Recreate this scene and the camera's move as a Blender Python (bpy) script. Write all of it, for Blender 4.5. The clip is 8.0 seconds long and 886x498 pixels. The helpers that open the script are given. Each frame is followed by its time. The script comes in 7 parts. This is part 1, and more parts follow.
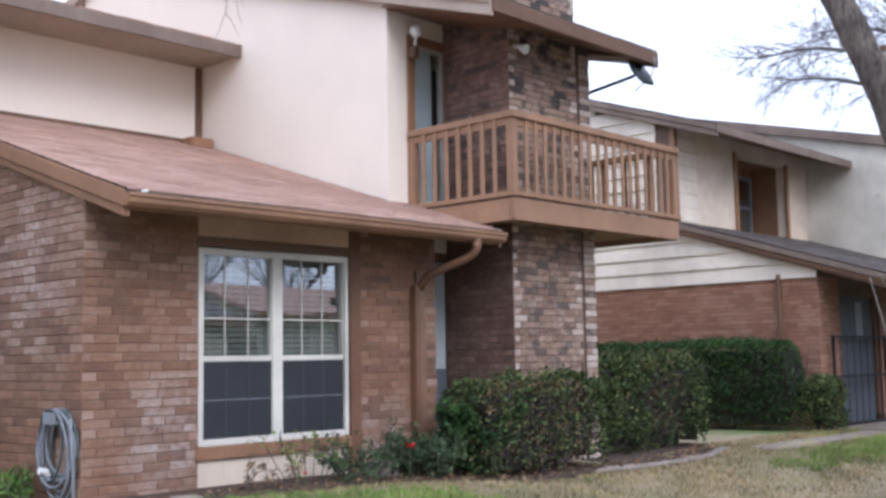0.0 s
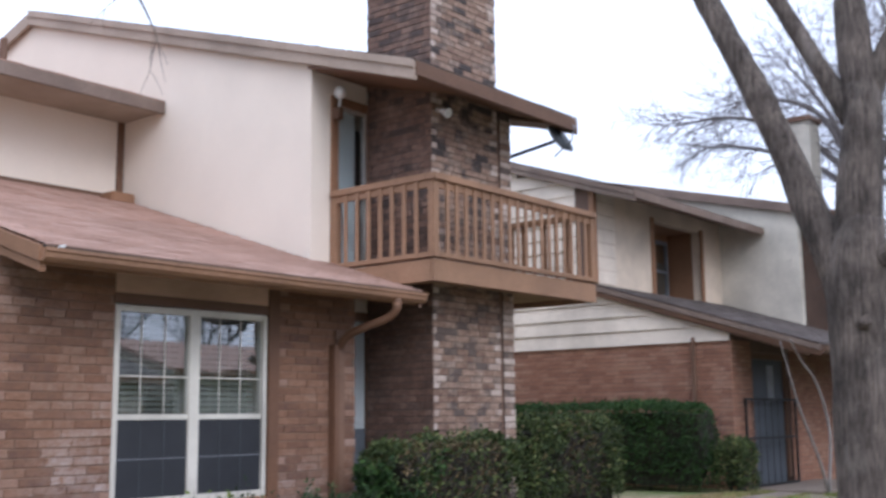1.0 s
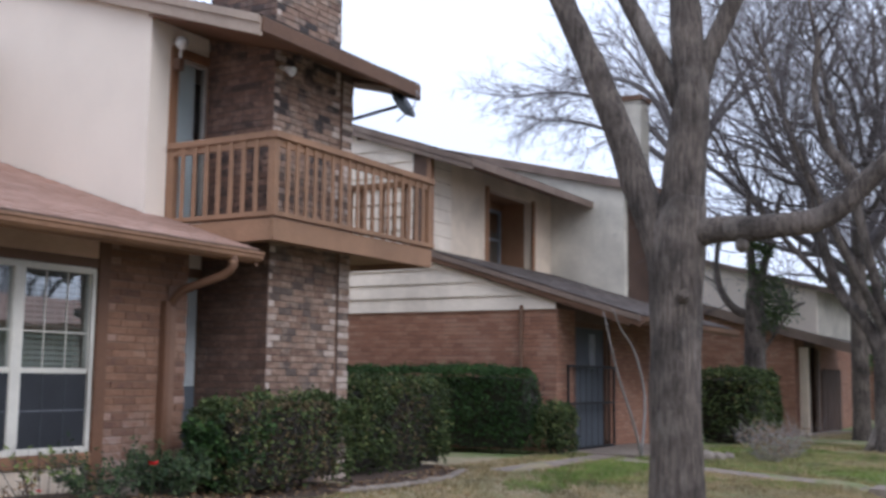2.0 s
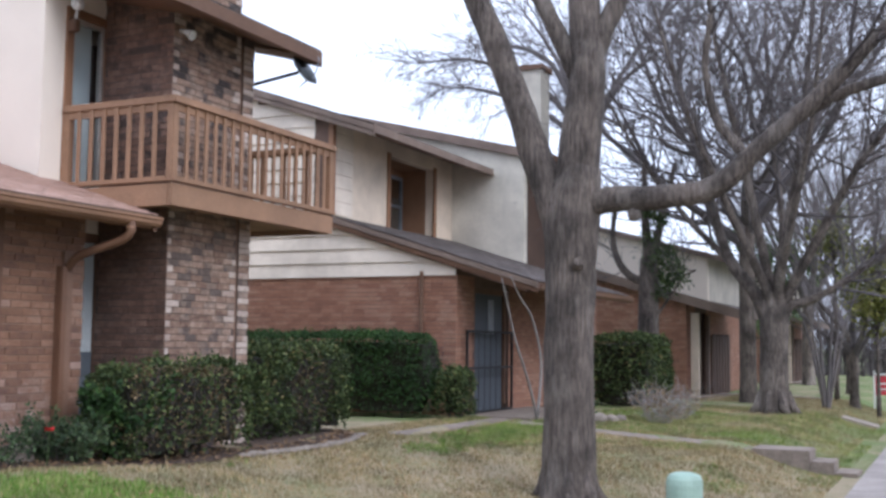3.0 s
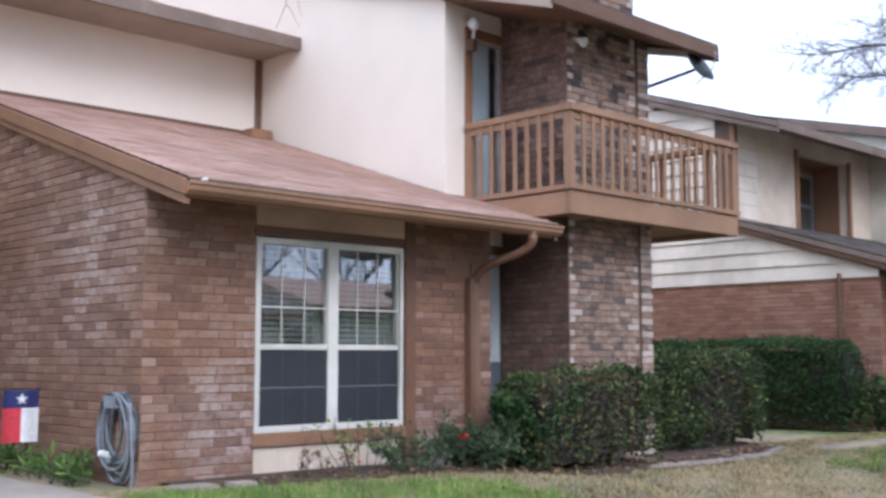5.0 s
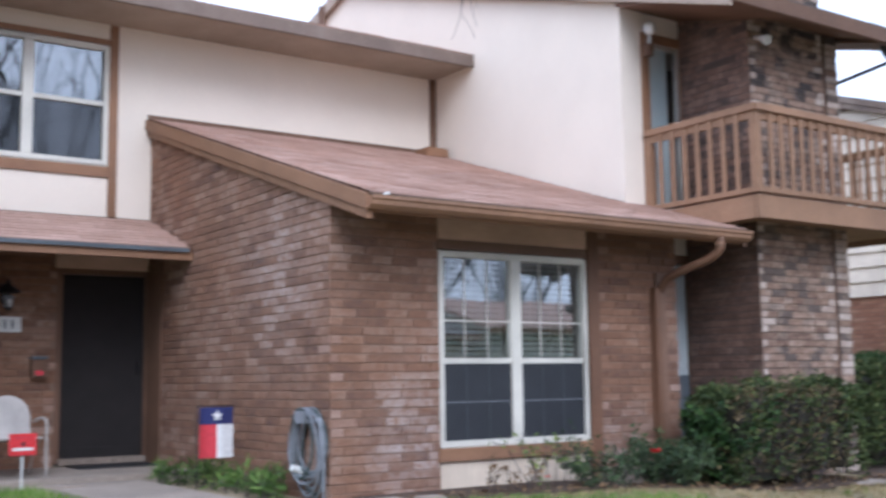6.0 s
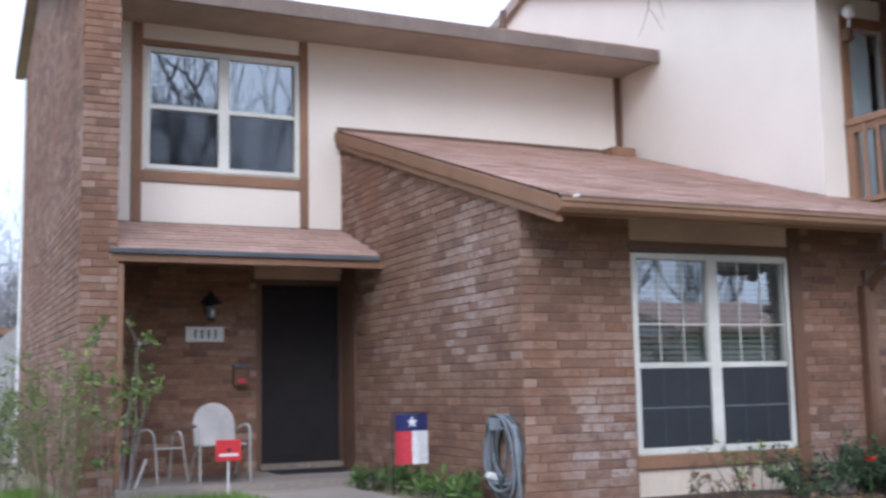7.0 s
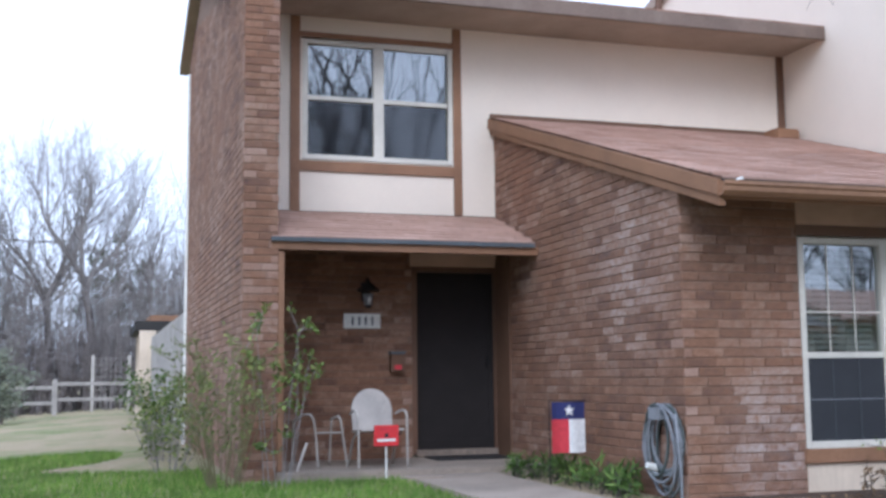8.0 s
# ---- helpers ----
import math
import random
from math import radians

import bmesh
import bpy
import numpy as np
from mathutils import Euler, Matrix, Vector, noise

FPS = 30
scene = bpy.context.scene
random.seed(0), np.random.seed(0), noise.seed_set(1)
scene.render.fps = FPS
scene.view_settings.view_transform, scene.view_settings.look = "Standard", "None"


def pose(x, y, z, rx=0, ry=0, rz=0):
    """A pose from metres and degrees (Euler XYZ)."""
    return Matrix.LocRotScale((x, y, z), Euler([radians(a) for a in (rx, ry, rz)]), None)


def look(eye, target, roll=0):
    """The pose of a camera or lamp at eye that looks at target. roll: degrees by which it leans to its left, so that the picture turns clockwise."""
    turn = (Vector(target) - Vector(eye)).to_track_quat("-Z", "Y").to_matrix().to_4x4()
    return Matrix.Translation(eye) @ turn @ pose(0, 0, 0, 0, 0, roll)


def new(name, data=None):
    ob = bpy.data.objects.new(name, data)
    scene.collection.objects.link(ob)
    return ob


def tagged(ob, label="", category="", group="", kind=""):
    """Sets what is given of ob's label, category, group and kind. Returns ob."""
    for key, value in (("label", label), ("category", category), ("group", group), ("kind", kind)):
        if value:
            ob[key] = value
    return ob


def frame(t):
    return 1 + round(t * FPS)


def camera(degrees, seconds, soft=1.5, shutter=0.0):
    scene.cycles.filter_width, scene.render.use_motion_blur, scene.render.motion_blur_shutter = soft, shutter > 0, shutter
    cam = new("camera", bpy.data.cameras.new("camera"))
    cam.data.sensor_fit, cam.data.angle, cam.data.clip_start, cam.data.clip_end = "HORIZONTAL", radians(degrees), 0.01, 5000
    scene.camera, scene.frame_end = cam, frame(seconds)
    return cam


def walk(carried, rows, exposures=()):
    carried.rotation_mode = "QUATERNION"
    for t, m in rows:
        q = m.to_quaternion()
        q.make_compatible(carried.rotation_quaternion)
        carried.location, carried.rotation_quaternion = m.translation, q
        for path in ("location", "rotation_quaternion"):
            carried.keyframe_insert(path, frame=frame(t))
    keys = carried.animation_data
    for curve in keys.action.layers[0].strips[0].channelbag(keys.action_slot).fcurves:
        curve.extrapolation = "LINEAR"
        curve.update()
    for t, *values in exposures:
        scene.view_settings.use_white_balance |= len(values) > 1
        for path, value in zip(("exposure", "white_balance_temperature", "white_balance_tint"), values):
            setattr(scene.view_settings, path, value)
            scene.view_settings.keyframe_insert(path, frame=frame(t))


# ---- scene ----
cam = camera(43.8, 8.0, soft=2.9, shutter=0.4)
EXPOSURES = [(0.0, 0.64, 5650, 14), (0.9, 0.43, 5700, 14), (1.5, 0.20, 5750, 13), (2.2, 0.17, 5750, 13), (3.5, 0.72, 5650, 13), (4.5, 0.70, 5550, 13), (6.5, 0.61, 5420, 12), (8.0, 0.50, 5420, 11)]
PATH = [
    (0, (0.102, 0.017, 0.969), (1.552, 1.379, 1.168), -1.0),
    (0.5, (0.065, -0.029, 1.011), (1.552, 1.285, 1.263), -1.5),
    (1, (0.048, -0.067, 0.978), (1.581, 1.181, 1.28), -0.6),
    (1.5, (-0.032, -0.147, 0.964), (1.599, 0.969, 1.275), -0.1),
    (2, (-0.047, -0.072, 0.976), (1.665, 0.934, 1.21), 0.7),
    (2.2, (-0.078, -0.061, 1.005), (1.662, 0.9, 1.228), 0.9),
    (3.3, (-0.183, -0.235, 0.958), (1.623, 0.609, 1.124), 0.5),
    (3.5, (-0.16, -0.261, 0.94), (1.627, 0.622, 1.104), 0.5),
    (4, (-0.035, -0.195, 0.908), (1.624, 0.91, 1.07), 0.2),
    (4.5, (0.063, -0.123, 0.919), (1.544, 1.209, 1.104), 0.2),
    (4.7, (0.081, -0.068, 0.927), (1.512, 1.318, 1.107), 0.1),
    (5.8, (0.12, 0.163, 0.857), (1.337, 1.73, 1.103), -0.4),
    (6, (0.132, 0.187, 0.835), (1.268, 1.815, 1.072), -0.8),
    (6.5, (0.15, 0.257, 0.832), (1.127, 1.983, 1.093), -1.6),
    (7, (0.147, 0.319, 0.858), (0.996, 2.113, 1.107), -1.2),
    (7.5, (0.16, 0.365, 0.854), (0.848, 2.223, 1.129), -1.0),
    (8, (0.124, 0.402, 0.853), (0.721, 2.296, 1.085), -0.6),
]
walk(cam, [(t, look(eye, target, roll)) for t, eye, target, roll in PATH], EXPOSURES)

# ---------------------------------------------------------------- world and light
world = bpy.data.worlds.new("overcast_sky")
scene.world = world
world.use_nodes = True
wn, wl = world.node_tree.nodes, world.node_tree.links
wn.clear()
sky = wn.new("ShaderNodeTexSky")
sky.sky_type = "NISHITA"
sky.sun_disc = False
sky.sun_elevation, sky.sun_rotation = radians(42), radians(200)
sky.dust_density = 4.0
veil = wn.new("ShaderNodeMix")
veil.data_type = "RGBA"
veil.inputs[0].default_value = 0.80
bg = wn.new("ShaderNodeBackground")
bg.inputs[1].default_value = 0.105
wo = wn.new("ShaderNodeOutputWorld")
# cloud cover: brighter overhead than towards the horizon
aim = wn.new("ShaderNodeTexCoord")
split = wn.new("ShaderNodeSeparateXYZ")
rise = wn.new("ShaderNodeMapRange")
rise.inputs["From Min"].default_value, rise.inputs["From Max"].default_value = 0.0, 1.0
rise.inputs["To Min"].default_value, rise.inputs["To Max"].default_value = 1.0, 1.45
cloud = wn.new("ShaderNodeMix")
cloud.data_type, cloud.blend_type = "RGBA", "MULTIPLY"
cloud.inputs[0].default_value = 1.0
cloud.inputs[6].default_value = (9.7, 10.2, 11.4, 1)
wl.new(aim.outputs["Generated"], split.inputs[0])
wl.new(split.outputs["Z"], rise.inputs["Value"])
wl.new(rise.outputs[0], cloud.inputs[7])
wl.new(cloud.outputs[2], veil.inputs[7])
wl.new(sky.outputs[0], veil.inputs[6])
wl.new(veil.outputs[2], bg.inputs[0])
wl.new(bg.outputs[0], wo.inputs[0])

sun = new("sun", bpy.data.lights.new("sun", "SUN"))
sun.data.energy, sun.data.angle, sun.data.color = 1.0, radians(25), (1.0, 0.97, 0.94)
sun.matrix_world = look((-4, -14, 16), (6, 8, 0))

# ---------------------------------------------------------------- materials
def nodes_of(name):
    m = bpy.data.materials.new(name)
    m.use_nodes = True
    nt = m.node_tree
    return m, nt, nt.nodes, nt.links, nt.nodes["Principled BSDF"]


def ramp_node(nt, stops, src):
    r = nt.nodes.new("ShaderNodeValToRGB")
    el = r.color_ramp.elements
    while len(el) < len(stops):
        el.new(0.5)
    for e, (p, c) in zip(el, stops):
        e.position, e.color = p, (*c, 1)
    nt.links.new(src, r.inputs[0])
    return r.outputs[0]


def noise_node(nt, scale, detail=4.0, rough=0.6, stretch=(1, 1, 1), space="Object"):
    tc = nt.nodes.new("ShaderNodeTexCoord")
    mp = nt.nodes.new("ShaderNodeMapping")
    mp.inputs["Scale"].default_value = stretch
    n = nt.nodes.new("ShaderNodeTexNoise")
    n.inputs["Scale"].default_value, n.inputs["Detail"].default_value, n.inputs["Roughness"].default_value = scale, detail, rough
    if space == "Position":
        geo = nt.nodes.new("ShaderNodeNewGeometry")
        nt.links.new(geo.outputs["Position"], mp.inputs[0])
    else:
        nt.links.new(tc.outputs[space], mp.inputs[0])
    nt.links.new(mp.outputs[0], n.inputs["Vector"])
    return n.outputs["Fac"]


def mix_node(nt, fac, a, b, mode="MIX"):
    m = nt.nodes.new("ShaderNodeMix")
    m.data_type, m.blend_type = "RGBA", mode
    for key, v in ((0, fac), (6, a), (7, b)):
        if isinstance(v, (int, float)):
            m.inputs[key].default_value = v
        elif isinstance(v, tuple):
            m.inputs[key].default_value = (*v, 1)
        else:
            nt.links.new(v, m.inputs[key])
    return m.outputs[2]


def bump_node(nt, bsdf, height, strength, dist=0.01):
    b = nt.nodes.new("ShaderNodeBump")
    b.inputs["Strength"].default_value, b.inputs["Distance"].default_value = strength, dist
    nt.links.new(height, b.inputs["Height"])
    nt.links.new(b.outputs[0], bsdf.inputs["Normal"])


def surface(name, dark, light, fine=40.0, coarse=1.5, rough=0.8, bump=0.25, dist=0.004, stretch=(1, 1, 1), stain=None, stain_amount=0.5, metal=0.0, space="Position", cloud=0.22):
    """Two-scale varied surface: grain between dark and light, with an optional stain colour in large patches."""
    m, nt, n, l, bsdf = nodes_of(name)
    f = noise_node(nt, fine, 6, 0.7, stretch, space)
    c = noise_node(nt, coarse, 4, 0.6, (1, 1, 1), space)
    col = ramp_node(nt, [(0.3, dark), (0.7, light)], f)
    tint = ramp_node(nt, [(0.35, (1 - cloud,) * 3), (0.65, (1 + 0.35 * cloud,) * 3)], c)
    col = mix_node(nt, 1.0, col, tint, "MULTIPLY")
    if stain:
        s = noise_node(nt, coarse * 0.7 + 0.3, 7, 0.72, (1, 1, 0.35), space)
        k = ramp_node(nt, [(0.52, (0, 0, 0)), (0.72, (stain_amount,) * 3)], s)
        col = mix_node(nt, k, col, stain)
    l.new(col, bsdf.inputs["Base Color"])
    bsdf.inputs["Roughness"].default_value, bsdf.inputs["Metallic"].default_value = rough, metal
    bump_node(nt, bsdf, f, bump, dist)
    return m


def brick_material(name, stops, by_object, pale=(0.40, 0.312, 0.255), pale_amount=0.6, cluster=0.35, scale=2.5, warm=None, blooms=(), soot=0.0):
    """Each brick takes its own tone, pulled towards its neighbours by a slow noise; pale smears and soot lie over some."""
    m, nt, n, l, bsdf = nodes_of(name)
    if by_object:
        src = n.new("ShaderNodeObjectInfo").outputs["Random"]
    else:
        src = n.new("ShaderNodeNewGeometry").outputs["Random Per Island"]
    slow = noise_node(nt, scale, 5, 0.7, (1, 1, 1.6), "Position")
    wide = ramp_node(nt, [(0.3, (0, 0, 0)), (0.7, (1, 1, 1))], slow)
    tone = mix_node(nt, cluster, src, wide)
    mottle = noise_node(nt, 11, 4, 0.7, (1, 1, 2.2), "Position")
    tone = mix_node(nt, 0.28, tone, ramp_node(nt, [(0.32, (0, 0, 0)), (0.68, (1, 1, 1))], mottle))
    col = ramp_node(nt, stops, tone)
    grain = noise_node(nt, 55, 6, 0.75, (1, 1, 1), "Position")
    patch = noise_node(nt, 0.9, 5, 0.65, (1, 1, 1), "Position")
    smear = noise_node(nt, 14, 5, 0.75, (1, 1, 1.5), "Position")
    if warm:
        w = ramp_node(nt, [(0.5, (0, 0, 0)), (0.7, (0.55, 0.55, 0.55))], noise_node(nt, 0.7, 4, 0.6, (1.3, 1.3, 1), "Position"))
        col = mix_node(nt, w, col, warm)
    col = mix_node(nt, 1.0, col, ramp_node(nt, [(0.3, (0.70, 0.70, 0.70)), (0.7, (1.24, 1.24, 1.24))], grain), "MULTIPLY")
    k = ramp_node(nt, [(0.45, (0, 0, 0)), (0.62, (pale_amount,) * 3)], patch)
    k2 = ramp_node(nt, [(0.36, (0, 0, 0)), (0.6, (1, 1, 1))], smear)
    k3 = ramp_node(nt, [(0.2, (0.15, 0.15, 0.15)), (0.8, (1, 1, 1))], src)
    k = mix_node(nt, 1.0, mix_node(nt, 1.0, k, k2, "MULTIPLY"), k3, "MULTIPLY")
    col = mix_node(nt, k, col, pale)
    if soot:  # charred clusters a few bricks across
        char = noise_node(nt, 4.2, 3, 0.6, (1, 1, 1.3), "Position")
        kc = ramp_node(nt, [(0.50, (0, 0, 0)), (0.68, (soot,) * 3)], mix_node(nt, 0.42, char, src))
        col = mix_node(nt, kc, col, (0.026, 0.022, 0.023))
    for centre, radius, amount in blooms:  # lime bloom round a damp spot, broken up by the smear noise
        dist = n.new("ShaderNodeVectorMath")
        dist.operation = "DISTANCE"
        l.new(n.new("ShaderNodeNewGeometry").outputs["Position"], dist.inputs[0])
        dist.inputs[1].default_value = centre
        near = n.new("ShaderNodeMapRange")
        near.inputs["From Min"].default_value, near.inputs["From Max"].default_value = radius, radius * 0.25
        near.inputs["To Max"].default_value = amount
        l.new(dist.outputs["Value"], near.inputs["Value"])
        col = mix_node(nt, mix_node(nt, 1.0, near.outputs[0], mix_node(nt, 1.0, k2, k3, "MULTIPLY"), "MULTIPLY"), col, (0.46, 0.39, 0.36))
    l.new(col, bsdf.inputs["Base Color"])
    bsdf.inputs["Roughness"].default_value = 0.88
    bump_node(nt, bsdf, grain, 0.5, 0.004)
    return m


RED_STOPS = [(0.0, (0.054, 0.034, 0.03)), (0.16, (0.114, 0.061, 0.045)), (0.36, (0.174, 0.089, 0.053)), (0.58, (0.22, 0.113, 0.066)), (0.8, (0.272, 0.152, 0.096)), (1.0, (0.381, 0.258, 0.196))]
BLOOMS = [((5.35, 8.19, 0.35), 0.62, 0.9), ((4.57, 9.1, 1.75), 1.1, 0.6), ((7.8, 8.19, 0.2), 0.5, 0.6)]
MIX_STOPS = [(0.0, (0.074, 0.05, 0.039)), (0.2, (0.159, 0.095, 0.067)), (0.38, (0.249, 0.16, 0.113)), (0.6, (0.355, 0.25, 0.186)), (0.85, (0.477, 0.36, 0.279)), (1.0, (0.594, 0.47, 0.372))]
# Same chimney brick, darkened: the side face's shade is put into these tones.
SHADED_MIX_STOPS = [(0.0, (0.067, 0.044, 0.035)), (0.35, (0.134, 0.077, 0.055)), (0.65, (0.218, 0.126, 0.088)), (0.9, (0.314, 0.2, 0.145)), (1.0, (0.426, 0.304, 0.235))]
EDGE_STOPS = [(0.0, (0.22, 0.12, 0.08)), (0.5, (0.28, 0.165, 0.115)), (1.0, (0.37, 0.25, 0.195))]
CREAM_STOPS = [(0.0, (0.28, 0.19, 0.145)), (0.4, (0.42, 0.33, 0.27)), (1.0, (0.58, 0.49, 0.42))]
FAR_STOPS = [(0.0, (0.18, 0.085, 0.055)), (0.5, (0.275, 0.132, 0.08)), (0.85, (0.34, 0.185, 0.12)), (1.0, (0.42, 0.27, 0.195))]
MAT = {}
for key, stops, pale, cluster, scale, warm in (("red", RED_STOPS, 0.6, 0.4, 3.2, (0.25, 0.122, 0.07)), ("mix", MIX_STOPS, 0.25, 0.35, 6.0, None), ("brown", SHADED_MIX_STOPS, 0.3, 0.45, 5.0, None), ("edge_red", EDGE_STOPS, 0.4, 0.3, 4.0, None), ("edge_mix", CREAM_STOPS, 0.3, 0.3, 4.0, None), ("far", FAR_STOPS, 0.3, 0.4, 2.0, None)):
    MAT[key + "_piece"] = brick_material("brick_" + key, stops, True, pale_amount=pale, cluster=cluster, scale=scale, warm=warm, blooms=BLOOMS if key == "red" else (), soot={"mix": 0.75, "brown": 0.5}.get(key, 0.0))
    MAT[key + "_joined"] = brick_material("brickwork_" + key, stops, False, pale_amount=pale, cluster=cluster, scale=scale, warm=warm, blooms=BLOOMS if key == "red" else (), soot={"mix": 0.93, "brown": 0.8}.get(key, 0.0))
# Cream panel colour turned to tan; the shade under the eaves is painted in.
SHADED_PANEL = surface("shaded_cream_board", (0.58, 0.385, 0.275), (0.65, 0.44, 0.32), 30, 1.0, 0.7, 0.15, 0.002, (0.2, 0.2, 1))
# Near-black core: the shade between the leaves is put into this colour.
HEDGE_SHADE_CORE = surface("shade_dark_inner_hedge", (0.012, 0.013, 0.007), (0.04, 0.034, 0.02), 30, 3, 0.98, 0.9, 0.03)
MORTAR = surface("mortar", (0.175, 0.108, 0.074), (0.255, 0.168, 0.12), 60, 2, 0.95, 0.4)
MORTAR_DARK = surface("old_mortar", (0.062, 0.046, 0.038), (0.12, 0.092, 0.076), 60, 2, 0.95, 0.4)
STUCCO = surface("cream_stucco", (0.72, 0.632, 0.53), (0.80, 0.71, 0.60), 90, 0.8, 0.9, 0.35, 0.003, stain=(0.55, 0.46, 0.40), stain_amount=0.08, cloud=0.05)
STUCCO_OLD = surface("weathered_cream_stucco", (0.52, 0.48, 0.40), (0.66, 0.61, 0.51), 50, 1.2, 0.9, 0.35, 0.003, stain=(0.30, 0.29, 0.25), stain_amount=0.35)
PANEL = surface("cream_painted_board", (0.60, 0.495, 0.38), (0.68, 0.57, 0.445), 30, 1.0, 0.7, 0.15, 0.002, (1, 1, 0.2))
SIDING = surface("cream_lap_siding", (0.67, 0.58, 0.475), (0.75, 0.655, 0.545), 30, 0.9, 0.75, 0.15, 0.002, (0.2, 0.2, 1), stain=(0.40, 0.33, 0.26), stain_amount=0.3)
TRIM = surface("brown_painted_trim", (0.23, 0.117, 0.06), (0.305, 0.162, 0.088), 45, 1.3, 0.65, 0.2, 0.003, stain=(0.14, 0.08, 0.05), stain_amount=0.4)
TRIM_MID = surface("red_brown_trim", (0.125, 0.061, 0.033), (0.18, 0.091, 0.05), 45, 1.3, 0.65, 0.2, 0.003, stain=(0.11, 0.06, 0.038), stain_amount=0.4)
CASING = surface("faded_brown_board", (0.165, 0.092, 0.057), (0.225, 0.13, 0.084), 45, 1.3, 0.7, 0.2, 0.003)
# Weathered brown, greyed further: a veil of haze is put into the colour.
TRIM_GREY = surface("weathered_hazed_brown_trim", (0.15, 0.105, 0.08), (0.225, 0.165, 0.13), 45, 1.3, 0.75, 0.3, 0.003, stain=(0.30, 0.25, 0.21), stain_amount=0.4)
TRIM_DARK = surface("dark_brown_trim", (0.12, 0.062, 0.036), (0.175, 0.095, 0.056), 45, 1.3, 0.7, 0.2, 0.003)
DECK = surface("tan_stained_lumber", (0.25, 0.137, 0.074), (0.338, 0.194, 0.112), 40, 1.6, 0.7, 0.25, 0.003, stain=(0.17, 0.10, 0.065), stain_amount=0.35)
GUTTER = surface("brown_enamelled_gutter", (0.235, 0.124, 0.067), (0.30, 0.168, 0.095), 25, 1.0, 0.58, 0.05, 0.002)
SOFFIT = surface("tan_soffit_board", (0.32, 0.25, 0.195), (0.39, 0.31, 0.245), 30, 1.0, 0.8, 0.1)
# Brown taken towards black; the shade of far gaps is put into it.
SHADE_BROWN = surface("shade_darkened_brown_board", (0.065, 0.037, 0.025), (0.10, 0.058, 0.038), 40, 1.5, 0.8, 0.2, 0.003, (1, 1, 0.15))
VINYL = surface("white_vinyl_frame", (0.63, 0.595, 0.515), (0.70, 0.665, 0.58), 20, 1.0, 0.4, 0.05, 0.001)
CONCRETE = surface("worn_concrete", (0.26, 0.213, 0.172), (0.385, 0.322, 0.262), 35, 1.2, 0.92, 0.4, 0.004, stain=(0.16, 0.14, 0.12), stain_amount=0.5)
PAVEMENT = surface("aged_pavement_concrete", (0.25, 0.212, 0.185), (0.38, 0.33, 0.292), 35, 1.2, 0.92, 0.4, 0.004, stain=(0.17, 0.145, 0.12), stain_amount=0.5)
ASPHALT = surface("asphalt", (0.035, 0.035, 0.036), (0.075, 0.073, 0.07), 90, 0.8, 0.95, 0.6, 0.006)
STONE = surface("pale_limestone", (0.16, 0.13, 0.105), (0.31, 0.26, 0.21), 30, 3, 0.9, 0.5, 0.008)
BARK = surface("grey_brown_bark", (0.042, 0.032, 0.026), (0.265, 0.215, 0.178), 30, 2.2, 0.95, 1.0, 0.06, (1, 1, 0.14), stain=(0.40, 0.345, 0.295), stain_amount=0.7, cloud=0.55)
TWIG_MID = surface("grey_mid_twig", (0.09, 0.077, 0.075), (0.20, 0.175, 0.17), 25, 2, 0.95, 0.4, 0.01)
TWIG = surface("grey_twig_bark", (0.038, 0.031, 0.03), (0.10, 0.083, 0.078), 25, 2, 0.95, 0.4, 0.01)
# Lightened brush tone: distance haze is put into the colour.
BRUSH_TWIG = surface("brown_grey_hazed_brush", (0.13, 0.112, 0.105), (0.24, 0.21, 0.195), 25, 2, 0.95, 0.4, 0.01)
# Pale stems nearby; on the far woods this paleness paints haze.
PALE_TWIG = surface("pale_and_hazed_twig", (0.21, 0.19, 0.18), (0.34, 0.31, 0.29), 25, 2, 0.95, 0.4, 0.01)
IRON = surface("black_wrought_iron", (0.012, 0.012, 0.013), (0.03, 0.03, 0.032), 60, 4, 0.5, 0.1, 0.001, metal=0.6)
SCREEN = surface("dark_screen_mesh", (0.012, 0.0095, 0.009), (0.021, 0.0165, 0.0155), 300, 3, 0.9, 0.2, 0.001)
WINDOW_SCREEN = surface("grey_insect_screen", (0.018, 0.02, 0.024), (0.03, 0.032, 0.037), 300, 2, 0.6, 0.1, 0.001)
ALU = surface("pale_aluminium", (0.5, 0.48, 0.43), (0.62, 0.6, 0.55), 40, 3, 0.35, 0.05, 0.001, metal=0.5)
WOOD_GREY = surface("weathered_grey_boards", (0.26, 0.24, 0.22), (0.42, 0.39, 0.36), 30, 2, 0.9, 0.4, 0.006, (1, 1, 0.12))
SOIL = surface("dark_mulch", (0.04, 0.025, 0.017), (0.13, 0.082, 0.055), 45, 3, 0.98, 0.9, 0.02)
PLASTIC_GREEN = surface("pale_green_plastic", (0.26, 0.365, 0.29), (0.32, 0.43, 0.345), 15, 2, 0.5, 0.05, 0.002)
HOSE_GREY = surface("grey_rubber_hose", (0.17, 0.18, 0.195), (0.26, 0.27, 0.29), 30, 5, 0.5, 0.1, 0.002)
HOSE_DARK = surface("dark_green_rubber_hose", (0.045, 0.06, 0.058), (0.085, 0.105, 0.10), 30, 5, 0.5, 0.1, 0.002)
DOOR_SLATE = surface("dark_slate_paint", (0.052, 0.06, 0.072), (0.08, 0.09, 0.105), 20, 1.5, 0.6, 0.1, 0.002)
